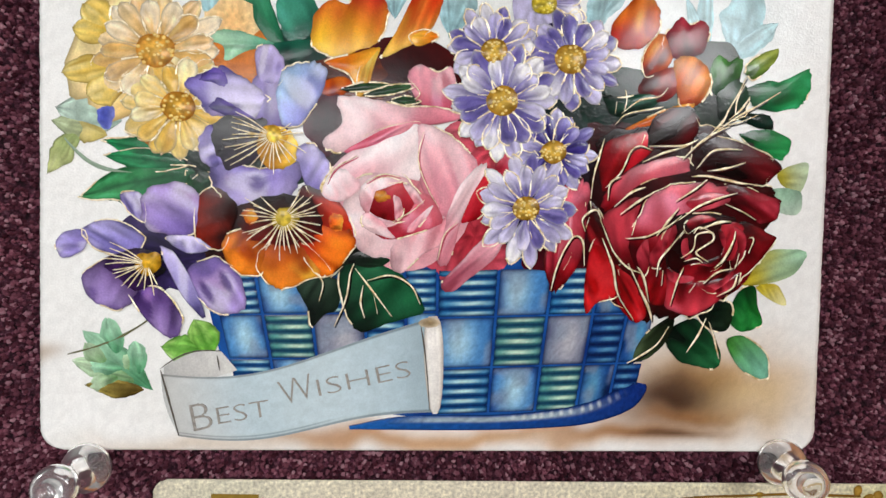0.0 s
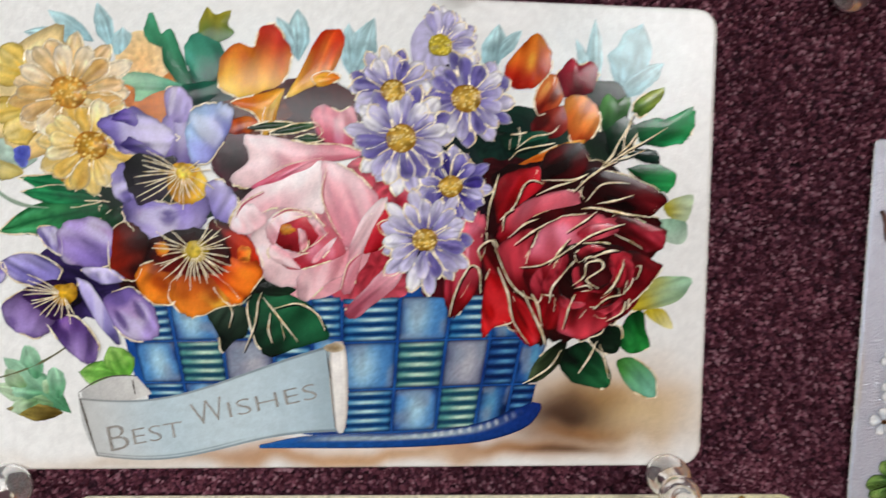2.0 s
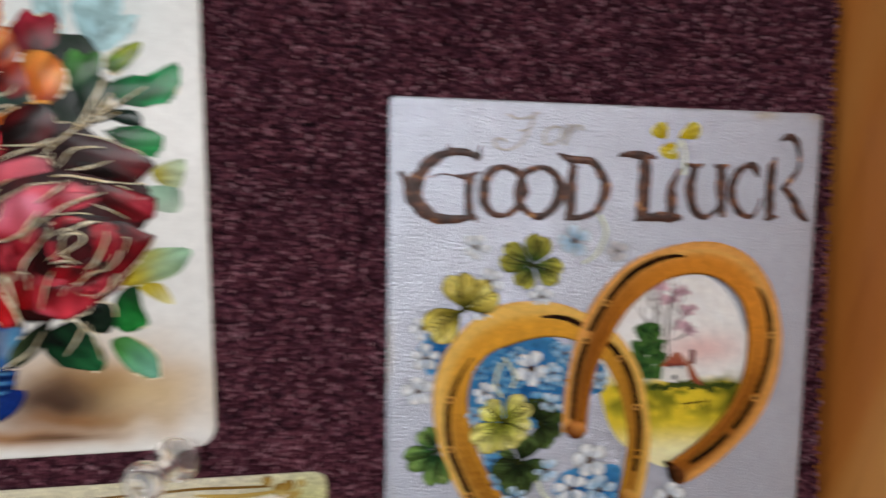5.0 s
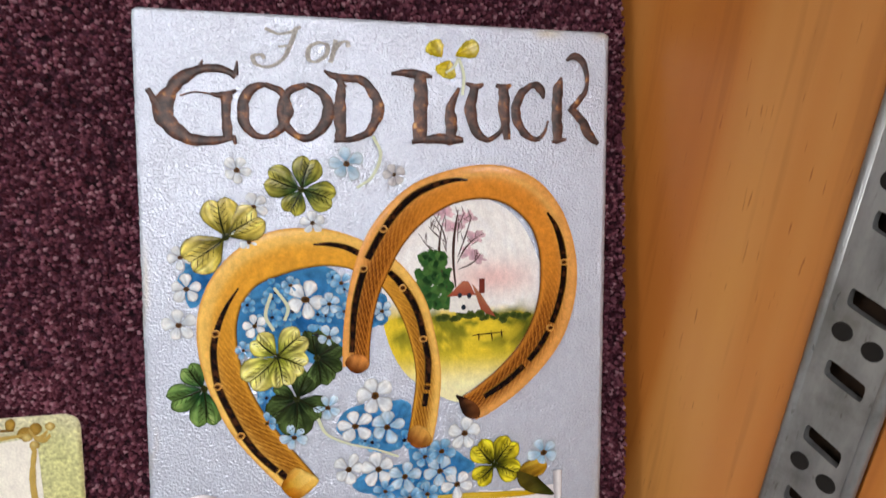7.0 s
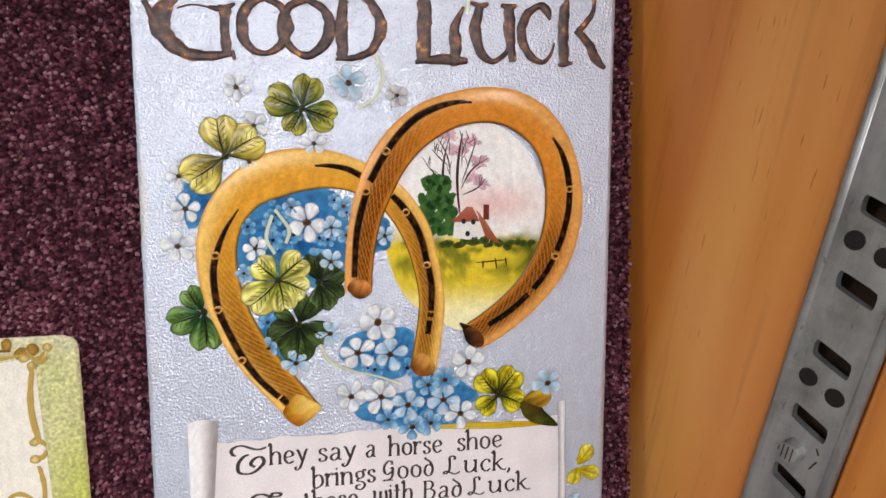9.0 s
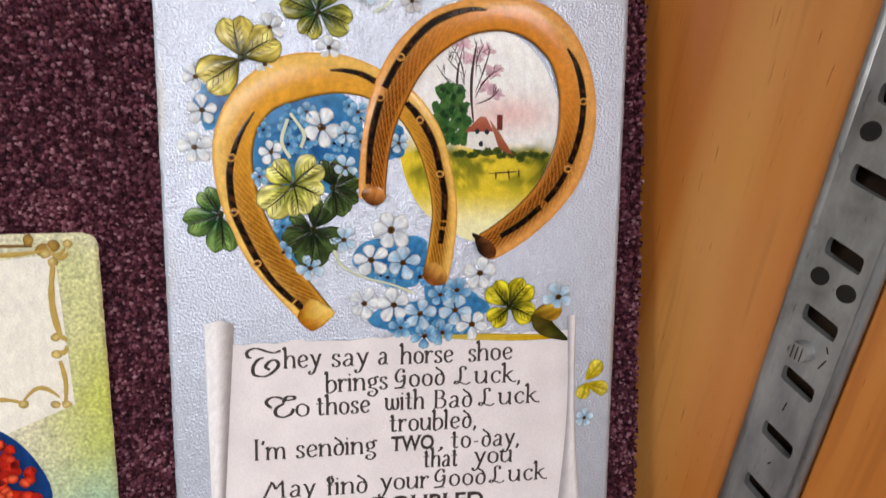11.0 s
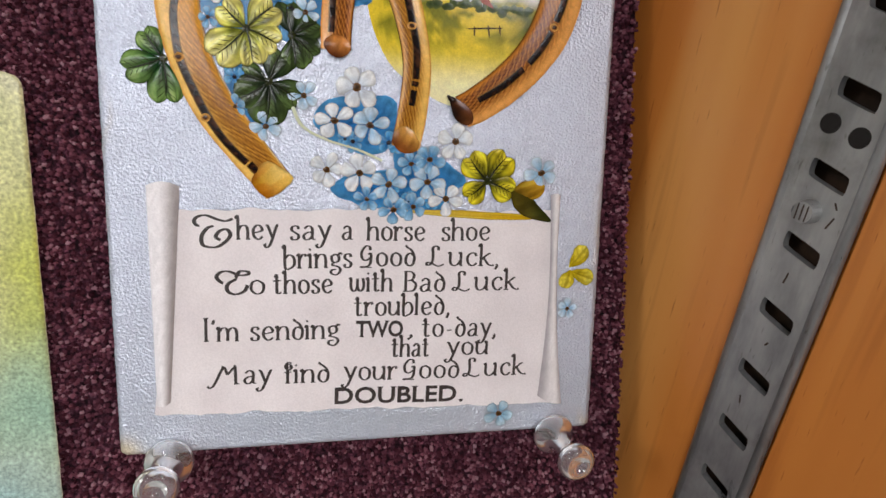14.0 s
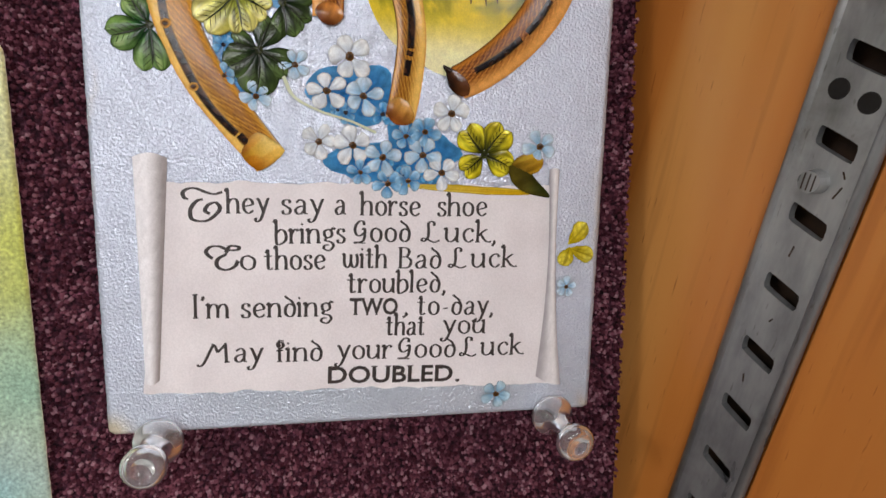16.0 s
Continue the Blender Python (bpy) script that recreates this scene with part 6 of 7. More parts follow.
for i, (outline, ca, cb, lit) in enumerate((
    ((44.7, -2.7, 47.6, -0.94, 50.8, -1.7, 47.9, -2.8, 45.5, -4.5), "#5a0c16", "#b83c4c", 90),
    ((50.9, -3.0, 53.2, -4.4, 52.9, -7.6, 51.5, -5.6), "#5a0c16", "#b03848", 0),
    ((43.9, -5.6, 45.4, -4.2, 45.9, -7.4, 47.3, -9.9, 44.6, -9.4), "#6a101c", "#c04858", 180),
    ((46.3, -10.4, 50.1, -9.8, 52.5, -8.0, 52.0, -10.4, 48.9, -11.9), "#5a0c16", "#b03444", 270),
    ((40.4, -5.7, 42.4, -2.8, 41.9, -6.8, 40.3, -10.6), "#8c1828", "#d86474", 150),
    ((54.2, -3.0, 56.8, -4.9, 56.3, -8.7, 54.2, -10.6, 55.1, -6.8), "#6a101c", "#bc4252", 20),
    ((41.6, -10.9, 44.2, -12.1, 47.4, -12.7, 44.8, -14.2, 42.3, -13.4), "#7a1220", "#d05464", 270),
    ((48.4, -14.6, 51.9, -13.3, 54.5, -11.1, 54.0, -13.9, 50.8, -15.7), "#8c1626", "#d85c6c", 290),
    ((35.9, -8.0, 37.8, -5.7, 38.3, -10.3, 37.4, -12.7, 36.2, -10.9), "#701020", "#c84c5c", 120),
    ((44.6, 1.4, 48.7, 3.2, 52.9, 2.8, 48.7, 1.4, 45.5, -0.01), "#a82c3e", "#e88c98", 60),
)):
    bloom(red, "petal", outline, ca, cb, 9.3 + 0.1 * i, lit=lit, gilt=0.2, strokes=0.6, streak=0.3, edge=0.55, dome=0.16, gilt_w=0.12)
gilt_lines(red, 0.36, 12.6, "#3a0810",
           (29.0, 12.6, 28.1, 9.1, 27.2, 5.6, 26.8, 1.5), (29.5, 3.6, 32.3, 6.5, 34.0, 10.3, 35.7, 11.5, 38.0, 10.8), (30.0, 1.3, 30.4, 4.5, 32.3, 5.7), (28.9, -2.2, 27.7, -0.48, 25.4, -2.2, 25.9, -4.5), (28.7, -2.2, 31.3, -8.0, 33.9, -10.9, 36.7, -12.1), (29.2, -5.7, 31.3, -10.9, 32.5, -16.2, 35.6, -20.9), (34.2, -10.3, 36.6, -15.0, 38.6, -19.1, 39.1, -21.1), (19.8, -15.6, 21.1, -10.4, 23.6, -5.7, 25.5, -6.3, 26.0, -10.9), (32.4, -1.3, 35.8, 1.3, 38.1, 2.7), (31.2, 0.12, 34.6, 3.0, 37.0, 3.9), (36.3, 8.5, 40.4, 10.4, 44.5, 11.6), (37.4, 11.5, 43.9, 11.8, 46.7, 13.0), (43.9, 9.3, 46.5, 11.9, 49.7, 14.2, 52.7, 15.7), (45.7, 6.1, 48.7, 6.3, 54.6, 5.2, 57.5, 5.0), (46.5, 7.5, 49.2, 10.7, 52.1, 11.4, 55.2, 11.3), (48.7, 7.2, 52.2, 7.8, 56.0, 9.0), (42.8, 1.4, 46.3, 3.7, 48.7, 5.6), (43.5, -2.1, 47.6, 0.82, 51.7, 2.4, 54.6, 3.3), (52.3, 1.2, 55.9, -0.30, 58.3, -1.7), (47.6, -3.7, 51.2, -2.3, 53.5, -2.1), (57.2, -5.0, 58.1, -5.3, 57.2, -7.9))
gilt_lines(red, 0.36, 12.8, "#3a0810",
           (39.4, -5.1, 41.7, -2.1, 43.5, 0.20), (33.6, -5.7, 37.7, -5.2, 41.7, -3.1, 44.1, -1.2), (39.7, -12.7, 40.2, -9.7, 42.4, -6.8, 44.7, -3.9), (40.7, -14.4, 40.9, -11.5), (44.2, -9.2, 46.5, -7.4, 47.1, -4.7, 49.8, -4.2, 50.3, -5.6, 48.3, -7.0, 47.1, -8.2, 49.5, -9.7), (44.8, -9.7, 47.1, -9.1, 48.4, -9.9), (46.5, -4.5, 47.6, -3.3, 49.8, -4.0), (50.7, -10.9, 52.5, -9.1, 54.2, -5.6, 54.5, -3.8), (48.7, -13.9, 51.3, -11.7, 54.3, -10.9), (42.5, -18.0, 43.6, -13.9, 44.8, -10.9), (51.4, -16.2, 54.4, -14.5, 55.2, -12.1), (46.0, -15.6, 47.2, -13.9), (38.4, -17.4, 37.2, -12.7, 36.0, -10.9), (54.7, -10.9, 55.4, -8.0))

# lilac daisies
LC = ("#7870ac", "#d6d2ea", "#c4bfe0", "#f6f5fb")
LD = ("#43397e", "#8f88c6", "#7268b2", "#cac6e8")
GC = ("#d8b85c", "#9a7428", "#f4e4a8")
daisy(bw, 17.1, 37.0, 8.0, 8, ("#a8a2cc", "#dcd8ee", "#ccc8e6", "#f4f3fa"), ("#d8c650", "#b0a030", "#efe58a"), 3.5, shade="#c4c0dc", arc=(-20, 120), cr=0.30, label="pale lilac daisy turned away")
daisy(bw, 8.1, 27.9, 9.6, 14, LC, GC, 5.0, squash=0.92, cr=0.26, label="lilac daisy with a gilt centre")
daisy(bw, 22.4, 26.9, 10.0, 13, LC, GC, 5.2, squash=0.95, cr=0.30, label="lilac daisy with a gilt centre")
daisy(bw, 19.6, 9.9, 8.6, 12, LD, GC, 6.2, squash=0.95, cr=0.28, label="deep violet daisy with a gilt centre")
daisy(bw, 9.9, 18.9, 10.6, 15, LC, GC, 8.4, squash=1.0, cr=0.28, label="lilac daisy with a gilt centre")
daisy(bw, 14.8, -0.6, 9.6, 13, LC, GC, 9.0, squash=1.12, cr=0.26, label="lilac daisy with a gilt centre")
for a in ((-19.8, 20.0, -10.6, 21.3), (-15.7, 19.1, -5.0, 21.5), (-10.6, 18.4, -4.9, 18.4)):
    leaf(bw, *a, 1.6, "#1c3a2c", "#4a6a48", 5.0, gilt=0.8)

# ---- the silver good luck card ----
random.seed(23)
gl = thing("postcard", on_board(160.2, -46.5, 0, -1.6), "silver embossed good luck postcard with two gilt horseshoes", "postcard", "pinned postcards")
card_sheet(gl, 92.6, 142.8, 1.0, washes("#d3d9e6", [
    (-20, 55, 40, 25, "#dce2ee", 0.6), (0, -66, 50, 7, "#c0c9d0", 0.5), (-45, -71, 4.2, 2.6, "#ddd3bd", 1.0), (45.5, -70, 1.5, 2.5, "#d8cfbe", 0.8),
    (45, 71, 1.2, 1.0, "#d8cfbe", 0.8), (33, 71, 2.6, 1.4, "#cfc8ba", 0.9), (-46, 20, 0.6, 8, "#d9d4cb", 0.8), (-46, -20, 0.5, 14, "#d2cdc6", 0.7), (46, -30, 0.5, 12, "#d2cdc6", 0.7)], 3, 0.03), SILVER, nx=120, nz=170)


def painted_blob(parent, name, x, z, rx, rz, paint, layer, lobes=0.03, n=60, rings=26, dome=0.02):
    a = np.linspace(0, 2 * math.pi, n, endpoint=False)
    out = 1 + lobes * 2 * (value_noise(np.cos(a) * 2 + 7, np.sin(a) * 2 + 7, 4) - 0.5)
    R, A = np.meshgrid(np.linspace(0, 1, rings + 1)[1:], a, indexing="ij")
    X, Z = x + rx * R * out[None, :] * np.cos(A), z + rz * R * out[None, :] * np.sin(A)
    Y = -(0.04 + layer * 0.055 + dome * (1 - R ** 2))
    vs = np.concatenate([[[x, -(0.04 + layer * 0.055 + dome), z]], np.stack([X, Y, Z], -1).reshape(-1, 3)])
    fs = []
    for j in range(n):
        j2 = (j + 1) % n
        fs.append((0, 1 + j, 1 + j2))
        for i in range(rings - 1):
            fs.append((1 + i * n + j, 1 + (i + 1) * n + j, 1 + (i + 1) * n + j2, 1 + i * n + j2))
    return link_mesh(name, vs * MM, fs, PRINT, parent, ink=paint(vs[:, 0], vs[:, 2]))


def clover(card, x, z, r, n, turn, ca, cb, layer, edge=None, label="", squash=1.0):
    """A clover: heart-shaped leaflets, each of two lobes, round one point."""
    knot = blob(card, "clover", x, z, r * 0.10, r * 0.10, "#3a3f1c", "#4a5020", layer + 2.4, n=10, rings=2)
    if label:
        tagged(knot, label)
    for k in range(n):
        a = turn + 360 / n * k + random.uniform(-6, 6)
        q = r * random.uniform(0.9, 1.08)
        for sg in (-1, 1):
            d = math.radians(a + sg * 17)
            petal(knot, "leaflet", x + 0.04 * q * math.cos(d), z + 0.04 * q * math.sin(d) * squash, x + q * math.cos(d), z + q * math.sin(d) * squash, r * 0.54, ca, cb, layer + 0.5 * (sg > 0) + 0.25 * (k % 2),
                  peak=0.64, blunt=0.62, rim=edge, rimw=0.14, streak=0.42, ripple=0.08, dome=0.12, nl=12, nw=8, blot=(edge or "#2c3818", 0.05, 0.45))
        d = math.radians(a)
        stroke(knot, "rib", x, z, x + q * 0.78 * math.cos(d), z + q * 0.78 * math.sin(d) * squash, 0.42, layer + 3.2, ink="#33361a", n=5, raise_=0.04, bend=0.04)
    return knot


def floret(card, x, z, r, cols, layer, n=5, heart="#7a5a2c", turn=None):
    """A forget-me-not: five round petals with a dark eye."""
    eye = blob(card, "forget_me_not", x, z, r * 0.20, r * 0.18, "#3a2a22", heart, layer + 2.6, n=10, rings=2, dome=0.08)
    t0 = random.uniform(0, 72) if turn is None else turn
    for k in range(n):
        d = math.radians(t0 + 360 / n * k + random.uniform(-9, 9))
        q = r * random.uniform(0.88, 1.08)
        petal(eye, "petal", x + q * 0.12 * math.cos(d), z + q * 0.12 * math.sin(d), x + q * math.cos(d), z + q * math.sin(d), r * random.uniform(0.62, 0.78), cols[0], cols[1], layer + 0.3 * (k % 3),
              peak=0.66, blunt=0.5, rim=cols[2], rimw=0.12, streak=0.16, strokes=0.2, dome=0.10, nl=9, nw=6)
    return eye


def horseshoe(card, rows, tones, grooves, nails, layer, label):
    """A horseshoe: a raised band with hatched shading on its legs, dark tapered nail grooves and small nails."""
    lo, mid_, hi = (lin(c) for c in tones)

    def paint(S, V, X, Z):
        col = mixc(mid_, hi, smooth(-0.3, 0.95, V) * 0.8)
        hatch = np.clip(0.6 + 0.9 * np.sin(S * 430 + V * 3) * np.sin(V * 30), 0, 1)
        leg = np.maximum(smooth(0.42, 0.14, S), smooth(0.62, 0.82, S))
        col = mixc(col, lo, leg * (0.25 + 0.75 * hatch) * smooth(-1.0, -0.6, V) * smooth(0.75, 0.0, V))
        col = mixc(col, lin("#f0cf86"), np.exp(-((V - 0.42) / 0.16) ** 2) * (1 - leg) * 0.35)
        col = mixc(col, lin("#3a2012"), smooth(-0.88, -0.97, V) * 0.95)
        col = mixc(col, lin("#d99a52"), smooth(0.84, 1.0, V) * 0.7)
        return col * (1 + 0.20 * (value_noise(X * 1.7, Z * 1.7, 6) - 0.5))[..., None]
    shoe = limb(card, "horseshoe", rows, layer, paint=paint, m=26, relief=0.28, per=12, label=label)

    def dark(S, V, X, Z):
        col = mixc(lin("#22130f"), lin("#5a3a24"), smooth(0.55, 0.8, value_noise(X * 1.6, Z * 1.6, 3)))
        return mixc(col, lin("#d8a850"), smooth(0.7, 1.0, np.abs(V)) * 0.55)
    for g in grooves:
        limb(shoe, "groove", g, layer + 4.9, paint=dark, m=6, relief=0.03, label="dark nail groove")
    for x, z in nails:
        blob(shoe, "nail", x, z, 0.85, 0.75, "#8a5a2c", "#e2b468", layer + 6.2, n=14, rings=3, dome=0.1)
        blob(shoe, "nail_shade", x, z, 0.5, 0.4, "#3a2214", "#6a4220", layer + 7.6, n=10, rings=2, dome=0.03)
    return shoe


# landscape inside the second shoe
LX, LZ = 15.6, 16.2


def scenery(X, Z):
    U, V = (X - LX) / 17.0, (Z - LZ) / 20.0
    col = np.tile(lin("#faf8f6"), (len(X), 1))
    col = mixc(col, lin("#f2ccc8"), np.exp(-((U - 0.35) / 0.5) ** 2 - ((V - 0.22) / 0.16) ** 2) * 0.8)
    hz = smooth(-0.05, -0.16, V + 0.06 * (value_noise(X * 0.4, Z * 0.4, 1) - 0.5))
    field = mixc(lin("#ead44a"), lin("#faf4c8"), smooth(-0.55, -0.95, V))
    field = mixc(field, lin("#7a8230"), smooth(0.45, 0.75, value_noise(X * 0.35 + 4, Z * 0.9, 2)) * smooth(-0.75, -0.3, V) * 0.85)
    field = mixc(field, lin("#4a5a24"), smooth(0.3, 0.9, U + 0.3 * (value_noise(X, Z, 4) - 0.5)) * smooth(-0.9, -0.4, V) * 0.6)
    col = mixc(col, field, hz)
    return col * (1 + 0.12 * (value_noise(X * 2, Z * 2, 9) - 0.5))[:, None]


view = painted_blob(gl, "landscape", LX, LZ, 17.5, 21.5, scenery, 0.4)
tagged(view, "printed country landscape with a cottage and trees")
for k in range(60):
    q, w = random.random(), random.uniform(-1, 1)
    blob(view, "evergreen", (8.7, 15.2)[0] + w * 5.0 * (1 - q * 0.62), (8.7, 15.2)[1] + q * 10.5, 1.2, 1.2, random.choice(("#27472c", "#3f6a3c", "#5c8048")), "#547a44", 1.0 + q, lobes=0.4, n=12, rings=3, dome=0.04)
for x0, z0, x1, z1, w in ((13.8, 17.9, 14.2, 34.6, 0.7), (11.9, 18.5, 11.4, 33.5, 0.55), (14.0, 23.6, 18.2, 29.1, 0.4), (14.0, 24.7, 17.1, 33.6, 0.35), (11.7, 24.7, 6.8, 28.5, 0.35),
                          (11.7, 25.8, 9.1, 33.5, 0.35), (14.2, 22.4, 18.6, 24.7, 0.35), (14.1, 28.0, 15.6, 34.1, 0.3), (11.6, 28.0, 8.0, 31.3, 0.3)):
    stroke(view, "branch", x0, z0, x1, z1, w, 1.6, ink="#5a4440", bend=random.uniform(-0.1, 0.1), raise_=0.02, taper=0.7)
    for k in range(4):
        q = random.uniform(0.4, 0.95)
        px, pz = x0 + (x1 - x0) * q, z0 + (z1 - z0) * q
        d = math.radians(random.uniform(30, 150))
        stroke(view, "twig", px, pz, px + 2.0 * math.cos(d), pz + 2.0 * math.sin(d), 0.2, 1.6, ink="#6a5450", n=3, raise_=0.01)
for a in ((15.9, 33.0), (17.6, 29.1), (13.1, 31.3), (16.5, 25.8), (11.4, 34.1), (18.2, 24.7)):
    blob(view, "blossom", *a, 1.8, 1.3, "#d9b4c0", "#e4cdd2", 1.2, lobes=0.5, freq=3, dome=0.02)
cot = patch(view, "cottage", ((12.3, 13.7), (20.0, 12.6), (19.5, 17.6), (12.6, 17.3)), lambda U, V, X, Z: np.tile(lin("#eeece8"), (*U.shape, 1)), 2.0, nu=6, nv=4)
patch(cot, "roof", ((11.9, 16.8), (17.9, 17.0), (16.3, 19.9), (15.1, 20.0)), lambda U, V, X, Z: mixc(lin("#b0604c"), lin("#c88a70"), V) * np.ones_like(U)[..., None], 2.6, nu=6, nv=4)
patch(cot, "roof", ((19.1, 13.5), (22.2, 12.3), (19.1, 17.0), (17.0, 19.5)), lambda U, V, X, Z: mixc(lin("#a8604a"), lin("#c08a6c"), V) * np.ones_like(U)[..., None], 2.7, nu=6, nv=4)
patch(cot, "chimney", ((18.6, 17.3), (19.8, 17.3), (19.8, 20.4), (18.6, 20.4)), lambda U, V, X, Z: np.tile(lin("#8a4a40"), (*U.shape, 1)), 2.4, nu=2, nv=3)
for a in ((14.5, 17.0), (16.5, 16.9), (15.3, 14.5)):
    blob(cot, "window", *a, 0.5, 0.6, "#3a4450", "#3a4450", 3.4, n=8, rings=2, dome=0.01, lobes=0.02)
for k in range(14):
    blob(view, "hedge", (10.2, 13.2)[0] + k * 1.45 + random.uniform(-0.5, 0.5), (10.2, 13.2)[1] - (0.5 if k < 7 else 0.9) + random.uniform(-0.5, 0.4), 1.1, 0.8, "#3f5228", "#6a7238", 2.9 if 3 < k < 7 else 1.4, lobes=0.5, n=12, rings=2, dome=0.02)
for a in ((18.6, 9.0, 18.6, 7.3), (21.2, 9.4, 21.5, 7.2), (23.4, 9.5, 23.6, 7.6), (17.1, 8.5, 23.9, 9.0)):
    stroke(view, "fence_post", *a, 0.4, 1.6, ink="#4a3a24", n=3, raise_=0.02)

# blue grounds of the flower sprays
for a in ((-18.7, 15.1, 13, 10), (-24.0, 4.0, 3, 12), (-20.5, -7.0, 4, 4), (-35.1, 21.6, 5, 5), (-2.0, -9.5, 8, 5), (1.3, -21.4, 8, 3.5), (9.4, -19.6, 7.5, 6), (-2.2, 14.3, 2.5, 3)):
    blob(gl, "blue_ground", *a, "#2f74ac", "#5a9ac4", 0.4, lobes=0.3, freq=2.2, mottle=0.4, dome=0.02, mat=PRINT)

# small florets crowding the blue grounds
for k in range(34):
    if k < 26:
        a, q = random.uniform(0, 6.28), math.sqrt(random.random())
        px, pz = (-18.2, 15.6)[0] + 12 * q * math.cos(a), (-18.2, 15.6)[1] + 9 * q * math.sin(a)
        if k % 4 == 0:
            px, pz = -23.0 + random.uniform(-1.5, 1.5), 0.2 + random.uniform(-8, 9)
    else:
        px, pz = (2.5, -17.4)[0] + random.uniform(-11, 11), (2.5, -17.4)[1] + random.uniform(-6.5, 6.5)
    floret(gl, px, pz, random.uniform(1.5, 2.4), random.choice((("#2f78b4", "#6fb0d8", "#a8d0e8"), ("#4a8cc0", "#8cc0e0", "#c0dcec"))), 0.9, heart="#22304a")

# the two interlocked horseshoes
tan_shoe = horseshoe(gl, (-16.9, -21.6, 6.2, -22.6, -14.6, 6.9, -27.6, -7.7, 7.3, -31.0, -0.64, 7.2, -32.9, 6.4, 7.3, -33.1, 13.1, 7.4, -31.3, 18.9, 7.4, -27.5, 23.4, 7.8, -21.9, 26.2, 8.7, -16.5, 27.2, 8.0, -11.4, 27.1, 7.1, -6.0, 25.5, 6.2, 0.02, 21.8, 6.0, 4.3, 15.8, 6.0, 6.7, 8.6, 5.4, 7.9, 1.0, 5.3, 7.2, -7.0, 5.5, 5.9, -13.7, 5.5), ("#8a5a20", "#e8b24a", "#f6d484"),
    ((-29.0, 19.7, 0.30, -31.3, 16.1, 0.88, -32.9, 12.4, 1.3, -33.8, 8.3, 1.5, -33.7, 4.0, 1.5, -33.1, 0.27, 1.5, -31.5, -3.8, 1.5, -29.2, -8.7, 1.5, -26.5, -12.9, 1.4, -23.7, -16.0, 1.4, -22.5, -17.1, 1.3), (-22.1, -17.2, 1.5, -21.3, -18.1, 1.6, -20.7, -18.7, 1.5), (-14.8, 27.9, 0.41, -11.9, 27.9, 1.0, -8.7, 27.3, 1.3, -6.0, 26.0, 1.4), (-0.03, 22.2, 1.3, 1.9, 20.2, 1.6, 4.3, 16.7, 1.7, 5.9, 13.0, 1.6, 6.9, 8.7, 1.6), (7.1, 8.1, 1.5, 7.8, 3.9, 1.6, 7.7, -1.1, 1.5), (7.7, -1.5, 1.5, 7.5, -2.4, 1.5), (7.4, -3.1, 1.5, 7.0, -5.9, 1.4)),
    ((-33.4, 11.0), (-33.3, 0.60), (-29.3, -9.4), (2.7, 18.9), (6.8, 8.3)), 2.0, "tan gilt horseshoe with dark nail groove")
bloom(tan_shoe, "heel_end", (3.5, -12.6, 4.0, -10.5, 5.8, -9.7, 7.6, -10.8, 8.5, -12.9, 7.6, -14.5, 5.1, -14.5), "#8a5426", "#e0b060", 7.4, lit=60, streak=0.2, edge=0.3, dome=0.2)
bloom(tan_shoe, "heel_end", (-21.8, -20.4, -19.4, -16.8, -16.2, -18.2, -14.5, -19.7, -16.3, -21.8, -19.3, -23.3), "#c08422", "#f0cc70", 7.2, lit=40, streak=0.1, edge=0.3, dome=0.1)
brown_shoe = horseshoe(gl, (-6.8, 3.3, 5.3, -6.7, 7.8, 5.5, -6.2, 12.6, 5.7, -5.1, 18.2, 6.1, -3.2, 23.8, 7.0, -0.67, 28.9, 7.3, 2.9, 33.4, 7.4, 7.2, 36.8, 7.4, 12.1, 39.0, 6.8, 17.9, 40.2, 6.9, 23.6, 39.8, 7.4, 28.7, 37.4, 7.9, 32.7, 33.1, 7.7, 35.0, 27.5, 7.9, 35.8, 21.4, 8.3, 35.3, 15.2, 8.2, 33.3, 9.0, 8.0, 29.8, 3.6, 7.4, 24.9, -1.3, 7.0, 19.8, -5.0, 6.6, 16.5, -6.7, 6.1), ("#6a3a18", "#e09c44", "#f0bc78"),
    ((16.0, 40.6, 0.45, 13.2, 40.6, 1.0, 9.3, 39.6, 1.4, 4.9, 37.4, 1.6, 1.2, 33.8, 1.6, -1.8, 29.5, 1.6, -4.3, 24.9, 1.6), (-4.8, 23.4, 1.5, -6.1, 19.1, 1.6, -7.1, 13.9, 1.5, -7.6, 6.2, 1.3), (33.0, 34.0, 0.48, 34.8, 31.3, 1.2, 36.1, 27.8, 1.6, 36.8, 24.1, 1.6), (36.9, 23.0, 1.5, 36.6, 18.6, 1.6, 35.5, 13.9, 1.6, 34.3, 10.7, 1.6), (33.5, 8.8, 1.5, 31.6, 5.6, 1.6, 29.3, 2.8, 1.5), (28.2, 1.7, 1.5, 24.2, -1.7, 1.6, 19.6, -4.5, 1.4)),
    ((-1.1, 30.9), (-5.1, 23.0), (36.8, 23.5), (34.0, 9.6)), 8.6, "brown gilt horseshoe with dark nail groove")
bloom(brown_shoe, "heel_end", (-8.8, 3.5, -8.6, 5.1, -6.8, 5.9, -4.9, 5.2, -4.2, 3.8, -4.9, 2.5, -6.9, 1.9), "#6a3a1a", "#d89a58", 13.6, lit=70, streak=0.25, edge=0.4, dome=0.2)
